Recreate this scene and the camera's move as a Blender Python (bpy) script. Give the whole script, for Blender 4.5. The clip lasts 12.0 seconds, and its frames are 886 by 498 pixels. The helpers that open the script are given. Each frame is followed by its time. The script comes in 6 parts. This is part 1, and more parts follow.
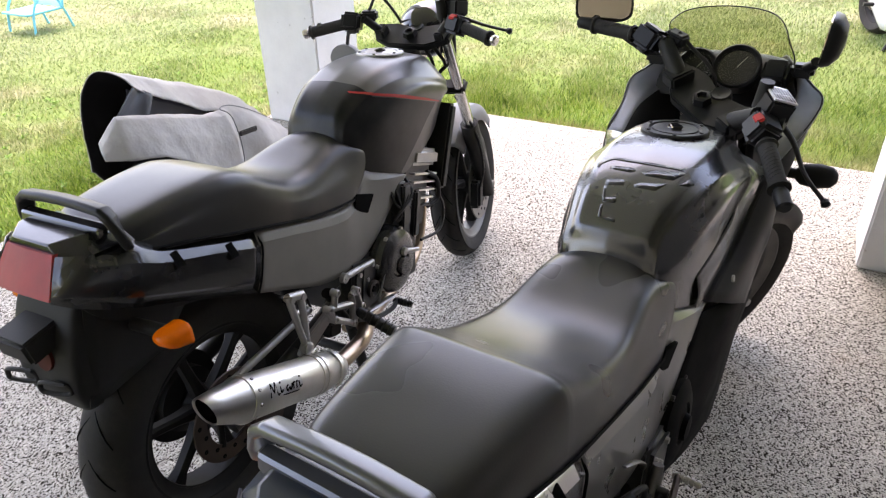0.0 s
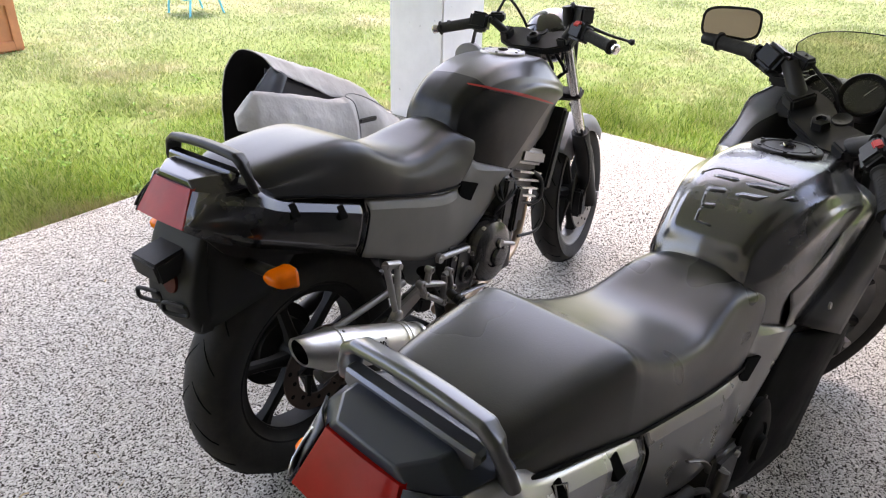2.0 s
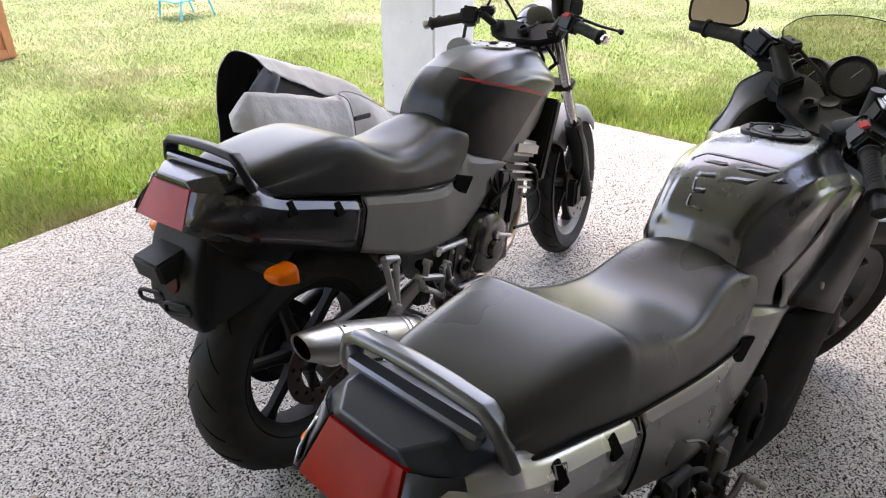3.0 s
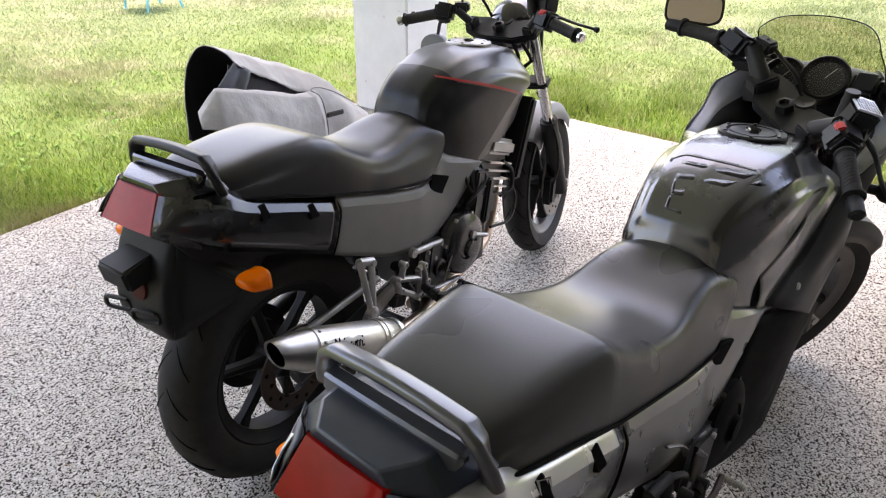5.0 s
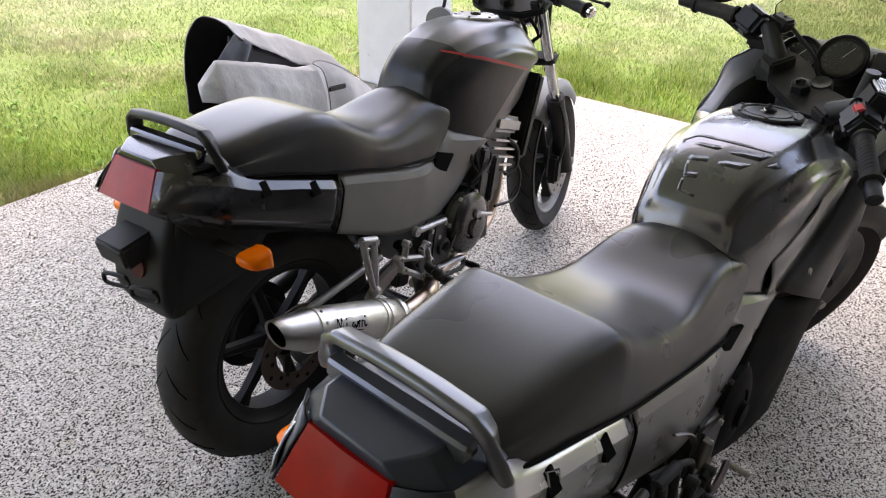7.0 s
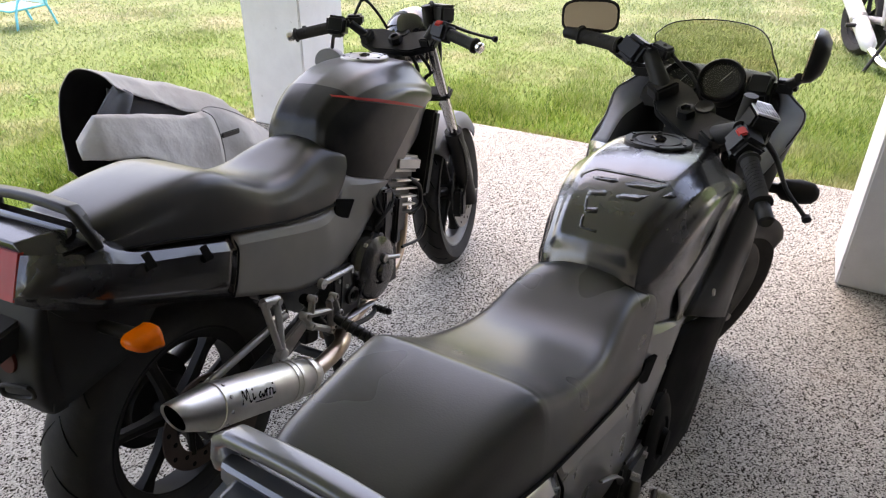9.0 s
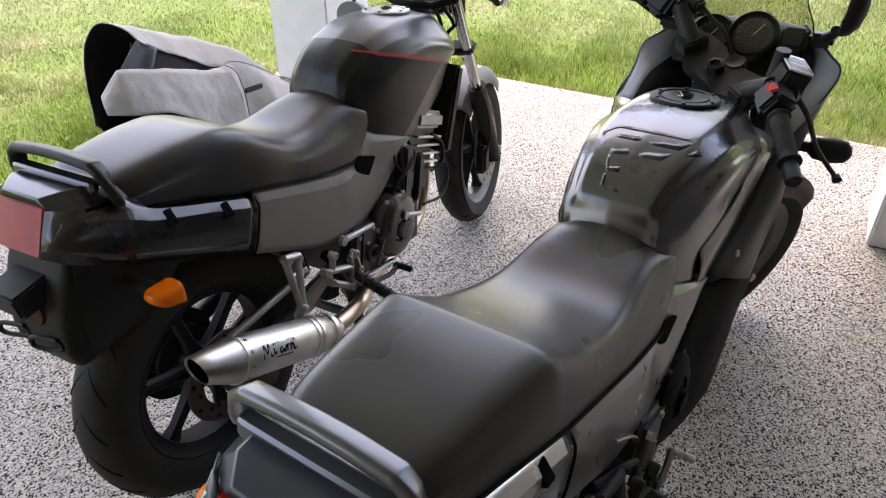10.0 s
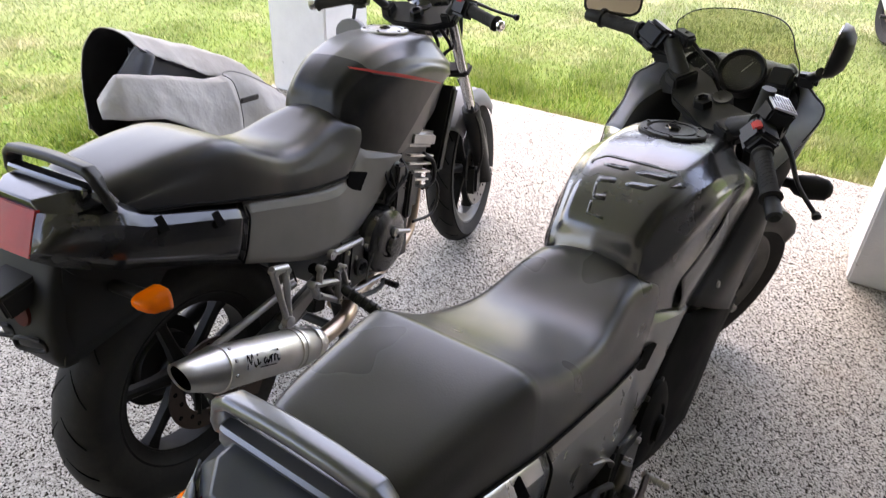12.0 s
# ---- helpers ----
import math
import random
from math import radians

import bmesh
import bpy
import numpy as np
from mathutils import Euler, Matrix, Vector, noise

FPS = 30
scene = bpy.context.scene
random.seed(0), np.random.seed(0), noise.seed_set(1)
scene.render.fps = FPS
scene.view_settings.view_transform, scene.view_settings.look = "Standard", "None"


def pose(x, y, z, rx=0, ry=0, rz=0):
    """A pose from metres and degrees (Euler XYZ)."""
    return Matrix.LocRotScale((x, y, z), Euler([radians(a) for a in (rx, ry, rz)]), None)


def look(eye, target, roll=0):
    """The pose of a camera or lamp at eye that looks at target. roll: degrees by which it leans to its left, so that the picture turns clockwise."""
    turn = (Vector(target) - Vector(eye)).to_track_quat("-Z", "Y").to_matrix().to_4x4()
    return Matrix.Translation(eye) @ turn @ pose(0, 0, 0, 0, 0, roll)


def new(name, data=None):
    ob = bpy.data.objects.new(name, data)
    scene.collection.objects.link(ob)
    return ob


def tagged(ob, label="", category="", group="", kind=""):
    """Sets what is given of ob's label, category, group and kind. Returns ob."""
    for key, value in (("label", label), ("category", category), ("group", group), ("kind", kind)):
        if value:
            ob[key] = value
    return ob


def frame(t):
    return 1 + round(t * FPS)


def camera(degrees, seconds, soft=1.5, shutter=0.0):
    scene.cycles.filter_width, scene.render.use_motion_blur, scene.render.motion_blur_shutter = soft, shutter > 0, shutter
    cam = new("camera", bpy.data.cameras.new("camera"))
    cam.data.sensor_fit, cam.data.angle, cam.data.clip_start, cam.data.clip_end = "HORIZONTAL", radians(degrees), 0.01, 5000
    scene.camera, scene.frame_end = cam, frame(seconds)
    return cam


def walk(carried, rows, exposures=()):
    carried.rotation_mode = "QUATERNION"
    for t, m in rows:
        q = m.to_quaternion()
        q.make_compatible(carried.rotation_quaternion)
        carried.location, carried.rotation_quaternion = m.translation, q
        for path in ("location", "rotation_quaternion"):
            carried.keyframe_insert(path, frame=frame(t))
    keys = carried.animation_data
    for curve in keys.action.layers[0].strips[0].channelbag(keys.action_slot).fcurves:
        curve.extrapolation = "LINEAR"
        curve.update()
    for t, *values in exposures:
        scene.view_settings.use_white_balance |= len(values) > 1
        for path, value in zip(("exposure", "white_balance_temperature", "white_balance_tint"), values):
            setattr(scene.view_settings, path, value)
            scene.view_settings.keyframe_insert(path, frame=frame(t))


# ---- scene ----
cam = camera(65.2, 12.0, soft=1.15, shutter=0.25)
PATH = [
    (0.0, pose(-0.802, -1.042, 1.410, 59.65, 1.08, -62.65)),
    (0.5, pose(-0.811, -1.066, 1.414, 60.96, 2.66, -64.99)),
    (1.0, pose(-0.840, -1.096, 1.404, 62.33, 2.48, -64.17)),
    (1.5, pose(-0.863, -1.092, 1.389, 61.80, 0.42, -57.16)),
    (2.0, pose(-0.880, -1.095, 1.381, 60.91, -1.71, -51.89)),
    (2.5, pose(-0.892, -1.100, 1.389, 60.18, -0.99, -52.28)),
    (2.7, pose(-0.894, -1.114, 1.385, 60.57, -0.04, -52.91)),
    (4.3, pose(-0.895, -1.075, 1.395, 60.57, -2.18, -52.56)),
    (4.5, pose(-0.888, -1.081, 1.390, 60.65, -2.21, -52.66)),
    (5.0, pose(-0.873, -1.086, 1.389, 60.08, -0.98, -54.94)),
    (5.5, pose(-0.867, -1.077, 1.387, 59.82, -1.00, -55.38)),
    (6.0, pose(-0.860, -1.069, 1.386, 59.48, -1.63, -54.61)),
    (6.5, pose(-0.859, -1.061, 1.383, 58.62, -2.15, -53.94)),
    (7.0, pose(-0.854, -1.061, 1.381, 58.09, -1.59, -54.57)),
    (7.5, pose(-0.825, -1.050, 1.382, 56.44, 1.35, -53.09)),
    (7.7, pose(-0.785, -1.030, 1.401, 58.19, 6.39, -57.13)),
    (9.3, pose(-0.783, -1.043, 1.396, 60.57, -1.47, -63.66)),
    (9.5, pose(-0.780, -1.043, 1.395, 59.10, -0.59, -60.97)),
    (10.0, pose(-0.772, -1.050, 1.399, 56.72, 0.04, -61.13)),
    (10.5, pose(-0.780, -1.050, 1.403, 56.32, -1.02, -58.70)),
    (11.0, pose(-0.775, -1.043, 1.408, 54.83, -2.95, -59.37)),
    (11.5, pose(-0.778, -1.053, 1.414, 54.24, -3.68, -61.67)),
    (12.0, pose(-0.784, -1.058, 1.412, 58.13, -2.62, -60.60)),
]
EXPOSURE = 2.76
walk(cam, PATH, exposures=[(t, EXPOSURE + e, 7650, 22) for t, e in ((0.0, 0.03), (0.5, -0.1), (1.2, 0.0), (8.4, 0.0), (9.3, -0.32), (9.6, -0.3), (10.2, -0.05), (10.8, 0.07))])

# ---- world, sun ----
world = bpy.data.worlds.new("sky")
scene.world = world
world.use_nodes = True
wn = world.node_tree.nodes
sky = wn.new("ShaderNodeTexSky")
sky.sky_type = 'NISHITA'
sky.sun_disc = False
SUN_ELEVATION, SUN_BEARING = radians(67), radians(40)
sky.sun_elevation = SUN_ELEVATION
sky.sun_rotation = radians(90) - SUN_BEARING
sky.air_density, sky.dust_density, sky.ozone_density = 1.0, 2.4, 1.0
wn["Background"].inputs["Strength"].default_value = 0.15
world.node_tree.links.new(sky.outputs[0], wn["Background"].inputs["Color"])
sun_data = bpy.data.lights.new("sun", "SUN")
sun_data.energy, sun_data.angle, sun_data.color = 0.25, radians(25), (1.0, 0.96, 0.9)
sun = new("sun", sun_data)
sun.matrix_world = look((math.cos(SUN_BEARING) * math.cos(SUN_ELEVATION) * 20,
                         math.sin(SUN_BEARING) * math.cos(SUN_ELEVATION) * 20,
                         math.sin(SUN_ELEVATION) * 20), (0, 0, 0))


# ---- materials ----
def shader(name, color, rough=0.5, metal=0.0, spec=0.5, coat=0.0):
    m = bpy.data.materials.new(name)
    m.use_nodes = True
    b = m.node_tree.nodes["Principled BSDF"]
    b.inputs["Base Color"].default_value = (*color, 1)
    b.inputs["Roughness"].default_value = rough
    b.inputs["Metallic"].default_value = metal
    b.inputs["Specular IOR Level"].default_value = spec
    b.inputs["Coat Weight"].default_value = coat
    b.inputs["Coat Roughness"].default_value = 0.08
    return m, m.node_tree.nodes, m.node_tree.links, b


def coords(n, l, scale=1.0, kind="Object"):
    tc = n.new("ShaderNodeTexCoord")
    mp = n.new("ShaderNodeMapping")
    mp.inputs["Scale"].default_value = (scale, scale, scale) if not isinstance(scale, tuple) else scale
    l.new(tc.outputs[kind], mp.inputs["Vector"])
    return mp.outputs[0]


def noise_tex(n, l, vec, scale, detail=4.0, rough=0.55):
    t = n.new("ShaderNodeTexNoise")
    t.inputs["Scale"].default_value = scale
    t.inputs["Detail"].default_value = detail
    t.inputs["Roughness"].default_value = rough
    l.new(vec, t.inputs["Vector"])
    return t.outputs["Fac"]


def ramp(n, l, fac, stops):
    r = n.new("ShaderNodeValToRGB")
    r.color_ramp.elements[0].position, r.color_ramp.elements[0].color = stops[0][0], (*stops[0][1], 1)
    r.color_ramp.elements[1].position, r.color_ramp.elements[1].color = stops[-1][0], (*stops[-1][1], 1)
    for p, c in stops[1:-1]:
        e = r.color_ramp.elements.new(p)
        e.color = (*c, 1)
    l.new(fac, r.inputs["Fac"])
    return r.outputs["Color"]


def bump(n, l, b, height, strength, dist):
    k = n.new("ShaderNodeBump")
    k.inputs["Strength"].default_value = strength
    k.inputs["Distance"].default_value = dist
    l.new(height, k.inputs["Height"])
    l.new(k.outputs[0], b.inputs["Normal"])
    return k


def mix(n, l, fac, a, c, mode="MIX"):
    m = n.new("ShaderNodeMix")
    m.data_type = "RGBA"
    m.blend_type = mode
    for sock, v in ((m.inputs["Factor"], fac), (m.inputs["A"], a), (m.inputs["B"], c)):
        if isinstance(v, (int, float)):
            sock.default_value = v
        elif isinstance(v, tuple):
            sock.default_value = (*v, 1)
        else:
            l.new(v, sock)
    return m.outputs["Result"]


def rgb(v):
    return (v, v, v)


def worn(name, color, rough, metal=0.0, spec=0.5, coat=0.0, vary=0.25, scale=14.0, bumpy=0.0, fine=260.0, dust=0.0):
    """A plain paint or plastic with smears, dust and fine grain."""
    m, n, l, b = shader(name, color, rough, metal, spec, coat)
    v = coords(n, l)
    big = noise_tex(n, l, v, scale, 5)
    small = noise_tex(n, l, v, fine, 3)
    lo = tuple(max(0, c * (1 - vary)) for c in color)
    hi = tuple(min(1, c * (1 + vary)) for c in color)
    col = ramp(n, l, big, [(0.15, lo), (0.85, hi)])
    if dust:
        d = ramp(n, l, noise_tex(n, l, v, 5.0, 6, 0.7), [(0.45, rgb(0)), (0.8, rgb(dust))])
        col = mix(n, l, d, col, (0.34, 0.31, 0.26))
    l.new(col, b.inputs["Base Color"])
    l.new(ramp(n, l, big, [(0.1, rgb(max(0.02, rough * 0.8))), (0.9, rgb(min(1, rough * 1.25)))]), b.inputs["Roughness"])
    if bumpy:
        bump(n, l, b, small, bumpy, 0.001)
    return m


GLOSS_BLACK = worn("black_gloss_paint", (0.008, 0.008, 0.009), 0.14, spec=0.5, coat=0.8, vary=0.2, dust=0.03)
SATIN_BLACK = worn("satin_black_plastic", (0.012, 0.012, 0.0125), 0.38, spec=0.22, vary=0.3, bumpy=0.12, dust=0.03)
MATTE_BLACK = worn("matte_black_metal", (0.017, 0.017, 0.017), 0.5, spec=0.3, vary=0.35, bumpy=0.2, dust=0.05)
CHARCOAL = worn("charcoal_satin_paint", (0.21, 0.198, 0.181), 0.44, spec=0.4, coat=0.05, vary=0.12, bumpy=0.04, dust=0.05)
PANEL_GREY = worn("graphite_side_panel_paint", (0.20, 0.195, 0.188), 0.28, metal=0.4, coat=0.5, vary=0.06)
GUNMETAL = worn("gunmetal_gloss_paint", (0.115, 0.116, 0.122), 0.25, metal=0.9, coat=0.5, vary=0.15, dust=0.04)
FAIRING_PAINT = worn("dull_gunmetal_paint", (0.019, 0.019, 0.021), 0.4, metal=0.15, spec=0.35, coat=0.05, vary=0.15, dust=0.05)
SILVER_PAINT = worn("graphite_silver_paint", (0.54, 0.54, 0.55), 0.25, metal=0.6, coat=0.3, vary=0.06)
RAIL_PAINT = worn("blue_grey_rail_paint", (0.105, 0.107, 0.115), 0.3, metal=0.75, coat=0.4, vary=0.15, bumpy=0.03, dust=0.05)
TAIL_BLACK = worn("scuffed_black_paint", (0.018, 0.018, 0.0195), 0.2, spec=0.45, coat=0.4, vary=0.3, dust=0.04)
COWL_BLACK = worn("dull_black_cowl_plastic", (0.006, 0.006, 0.006), 0.6, spec=0.06, vary=0.3, bumpy=0.1)
TAIL_PAINT = worn("blue_black_tail_paint", (0.026, 0.032, 0.046), 0.32, spec=0.4, coat=0.1, vary=0.15)
RUBBER = worn("tyre_rubber", (0.020, 0.019, 0.018), 0.72, spec=0.3, vary=0.3, bumpy=0.3, dust=0.1)
FRONT_RIM = worn("worn_grey_rim", (0.13, 0.127, 0.124), 0.42, metal=0.3, vary=0.3, dust=0.15)
RIM = worn("black_painted_rim", (0.013, 0.0125, 0.012), 0.5, spec=0.14, vary=0.3, dust=0.05)
ALLOY = worn("raw_cast_alloy", (0.40, 0.39, 0.38), 0.42, metal=0.85, vary=0.25, bumpy=0.25, dust=0.15)
CHROME = worn("chromed_steel", (0.7, 0.7, 0.7), 0.12, metal=1.0, vary=0.08)
GREY_ENGINE = worn("dark_engine_paint", (0.040, 0.039, 0.039), 0.36, metal=0.3, vary=0.35, bumpy=0.2, dust=0.08)
COVER_GLOSS = worn("glossy_engine_cover_paint", (0.014, 0.014, 0.015), 0.22, spec=0.5, coat=0.3, vary=0.3, bumpy=0.1, dust=0.06)
DISC_STEEL = worn("dull_disc_steel", (0.2, 0.19, 0.18), 0.45, metal=0.8, vary=0.3)
RUSTY = worn("rusty_steel", (0.075, 0.052, 0.042), 0.6, metal=0.5, vary=0.4, bumpy=0.3)
RED_PAINT = worn("red_stripe_vinyl", (0.55, 0.035, 0.03), 0.4, vary=0.12)
GREY_FENDER = worn("faded_grey_plastic", (0.22, 0.22, 0.23), 0.5, vary=0.12, bumpy=0.05, dust=0.1)
BAND_GREY = worn("pale_grey_moulded_plastic", (0.30, 0.315, 0.35), 0.38, vary=0.12, dust=0.05)
FAIRING_INNER = worn("grey_moulded_inner_plastic", (0.3, 0.315, 0.345), 0.5, vary=0.15, bumpy=0.1, dust=0.08)
# near-black puts the shade of openings and holes into the colour; print too
BLACK_HOLE = worn("opening_black", (0.007, 0.007, 0.007), 0.9, spec=0.05, vary=0.2)
PAD_RUBBER = worn("tank_pad_resin", (0.022, 0.022, 0.023), 0.26, spec=0.4, coat=0.3, vary=0.15)
RAW_BLACK = worn("unpainted_black_plastic", (0.020, 0.020, 0.020), 0.55, spec=0.2, vary=0.3, bumpy=0.1)
WHITE_BIKE = worn("white_fairing_paint", (0.75, 0.75, 0.76), 0.25, coat=0.4, vary=0.05)
SLING = worn("pale_blue_sling_mesh", (0.5, 0.74, 0.78), 0.6, vary=0.08, scale=6)
BLUE_CHAIR = worn("sky_blue_painted_tube", (0.12, 0.55, 0.68), 0.4, vary=0.1, scale=6, dust=0.05)
TERRACOTTA = worn("orange_stained_timber", (0.5, 0.2, 0.09), 0.6, vary=0.25, scale=9, bumpy=0.1)
WEED_LEAF = worn("weed_leaf", (0.14, 0.27, 0.03), 0.5, vary=0.4, scale=30, spec=0.3)
STRAW = worn("dry_straw", (0.3, 0.22, 0.11), 0.8, vary=0.4, scale=3)
LABEL_SILVER = worn("silver_label", (0.6, 0.6, 0.6), 0.35, metal=0.4, vary=0.1)
DIAL = worn("dial_face", (0.015, 0.015, 0.016), 0.3, vary=0.2)
WHITE_MARK = worn("white_print", (0.3, 0.3, 0.29), 0.5, vary=0.05)


def vinyl(name, spec, rough, pale):
    """Grained black seat vinyl, worn brown in patches."""
    m, n, l, b = shader(name, (0.02, 0.02, 0.02), rough, spec=spec)
    v = coords(n, l)
    big = noise_tex(n, l, v, 6.0, 2)
    vo = n.new("ShaderNodeTexVoronoi")
    vo.inputs["Scale"].default_value = 420
    l.new(v, vo.inputs["Vector"])
    col = ramp(n, l, big, [(0.1, tuple(c * pale for c in (0.019, 0.0189, 0.0193))), (0.9, tuple(c * pale for c in (0.033, 0.0325, 0.0325)))])
    scuff = ramp(n, l, noise_tex(n, l, coords(n, l, (1.0, 1.6, 1.0)), 4.2, 2, 0.5), [(0.15, rgb(0)), (0.95, rgb(0.4))])
    col = mix(n, l, scuff, col, (0.062, 0.055, 0.048))
    # the rider's place is rubbed brown, ahead of the step
    sp = n.new("ShaderNodeSeparateXYZ")
    l.new(v, sp.inputs[0])
    place = ramp(n, l, sp.outputs["X"], [(0.13, rgb(0)), (0.24, rgb(1)), (0.34, rgb(0.8)), (0.47, rgb(0))])
    rubbed = mix(n, l, 1.0, place, ramp(n, l, noise_tex(n, l, v, 9.0, 3, 0.5), [(0.36, rgb(0)), (0.7, rgb(0.75))]), "MULTIPLY")
    l.new(mix(n, l, rubbed, col, (0.095, 0.082, 0.064)), b.inputs["Base Color"])
    l.new(ramp(n, l, big, [(0.1, rgb(rough * 0.8)), (0.9, rgb(rough * 1.25))]), b.inputs["Roughness"])
    bump(n, l, b, vo.outputs["Distance"], 0.13, 0.0006)
    return m


def steel():
    m, n, l, b = shader("brushed_stainless", (0.6, 0.59, 0.57), 0.36, metal=1.0)
    v = coords(n, l)
    big = noise_tex(n, l, v, 9.0, 5)
    l.new(ramp(n, l, big, [(0.3, (0.52, 0.5, 0.47)), (0.7, (0.74, 0.72, 0.69))]), b.inputs["Base Color"])
    l.new(ramp(n, l, big, [(0.2, rgb(0.28)), (0.8, rgb(0.46))]), b.inputs["Roughness"])
    bump(n, l, b, noise_tex(n, l, coords(n, l, (900.0, 60.0, 60.0)), 1.0, 2), 0.12, 0.0005)
    return m


def heat_pipe():
    m, n, l, b = shader("heat_stained_pipe", (0.5, 0.4, 0.3), 0.32, metal=1.0)
    big = noise_tex(n, l, coords(n, l), 12.0, 4)
    l.new(ramp(n, l, big, [(0.25, (0.3, 0.2, 0.13)), (0.75, (0.6, 0.5, 0.4))]), b.inputs["Base Color"])
    return m


def lens(name, color, rough=0.18, spec=0.2):
    m, n, l, b = shader(name, color, rough, spec=spec)
    b.inputs["Subsurface Weight"].default_value = 0.0
    big = noise_tex(n, l, coords(n, l), 18.0, 3)
    l.new(ramp(n, l, big, [(0.3, tuple(c * 0.75 for c in color)), (0.7, color)]), b.inputs["Base Color"])
    bump(n, l, b, big, 0.05, 0.002)
    return m


def two_tone():
    """Charcoal tank paint with a black rear and flanks below the stripe; bounds in the machine's own frame."""
    m, n, l, b = shader("charcoal_and_black_tank_paint", (0.05, 0.05, 0.05), 0.36, metal=0.4, spec=0.22, coat=0.08)
    v = coords(n, l)
    sp = n.new("ShaderNodeSeparateXYZ")
    l.new(v, sp.inputs[0])

    def op(kind, a, c):
        k = n.new("ShaderNodeMath")
        k.operation = kind
        for sock, val in ((k.inputs[0], a), (k.inputs[1], c)):
            if isinstance(val, (int, float)):
                sock.default_value = val
            else:
                l.new(val, sock)
        return k.outputs[0]
    x, z = sp.outputs["X"], sp.outputs["Z"]
    dx = op("SUBTRACT", x, 0.60)
    line = op("SUBTRACT", 0.864, op("ADD", op("MULTIPLY", dx, 0.30), op("MULTIPLY", op("MULTIPLY", dx, dx), 0.12)))
    below = op("LESS_THAN", z, line)
    behind = op("LESS_THAN", op("SUBTRACT", x, op("MULTIPLY", z, 1.34)), -0.0957)
    rear = op("LESS_THAN", op("ADD", x, op("MULTIPLY", z, 0.35)), 0.940)
    black = op("MAXIMUM", op("MULTIPLY", below, behind), rear)
    big = noise_tex(n, l, v, 14.0, 5)
    grey = ramp(n, l, big, [(0.3, (0.10, 0.098, 0.095)), (0.7, (0.135, 0.132, 0.128))])
    dark = ramp(n, l, big, [(0.3, (0.013, 0.013, 0.0138)), (0.7, (0.0175, 0.0175, 0.0185))])
    dust = ramp(n, l, noise_tex(n, l, v, 5.0, 6, 0.7), [(0.45, rgb(0)), (0.8, rgb(0.06))])
    l.new(mix(n, l, dust, mix(n, l, black, grey, dark), (0.34, 0.31, 0.26)), b.inputs["Base Color"])
    l.new(op("MULTIPLY", op("SUBTRACT", 1.0, black), 0.6), b.inputs["Metallic"])
    l.new(ramp(n, l, big, [(0.25, rgb(0.28)), (0.75, rgb(0.38))]), b.inputs["Roughness"])
    return m


TANK_TWO_TONE = two_tone()
VINYL, DULL_VINYL, STEEL, PIPE = vinyl("black_vinyl", 0.42, 0.29, 1.75), vinyl("dull_black_vinyl", 0.36, 0.31, 1.0), steel(), heat_pipe()
RED_LENS = lens("red_lens", (0.42, 0.014, 0.009), 0.3)
DEEP_RED_LENS = lens("deep_red_lens", (0.32, 0.007, 0.005), 0.12, 0.1)
DUSTY_LENS = lens("dusty_red_reflector", (0.085, 0.016, 0.013), 0.5, 0.1)
AMBER = lens("amber_lens", (0.95, 0.175, 0.004))


def glassy(name, color, alpha_mix, rough=0.03):
    m = bpy.data.materials.new(name)
    m.use_nodes = True
    n, l = m.node_tree.nodes, m.node_tree.links
    n.remove(n["Principled BSDF"])
    tr, gl, mx = n.new("ShaderNodeBsdfTransparent"), n.new("ShaderNodeBsdfGlossy"), n.new("ShaderNodeMixShader")
    tr.inputs["Color"].default_value = (*color, 1)
    gl.inputs["Roughness"].default_value = rough
    mx.inputs[0].default_value = alpha_mix
    l.new(tr.outputs[0], mx.inputs[1])
    l.new(gl.outputs[0], mx.inputs[2])
    l.new(mx.outputs[0], n["Material Output"].inputs["Surface"])
    return m


SMOKED = glassy("smoked_screen", (0.78, 0.785, 0.69), 0.07, 0.2)
CLEAR = glassy("gauge_glass", (0.95, 0.95, 0.95), 0.03)
MIRROR, _n, _l, _b = shader("mirror_glass", (0.62, 0.55, 0.45), 0.03, metal=1.0)


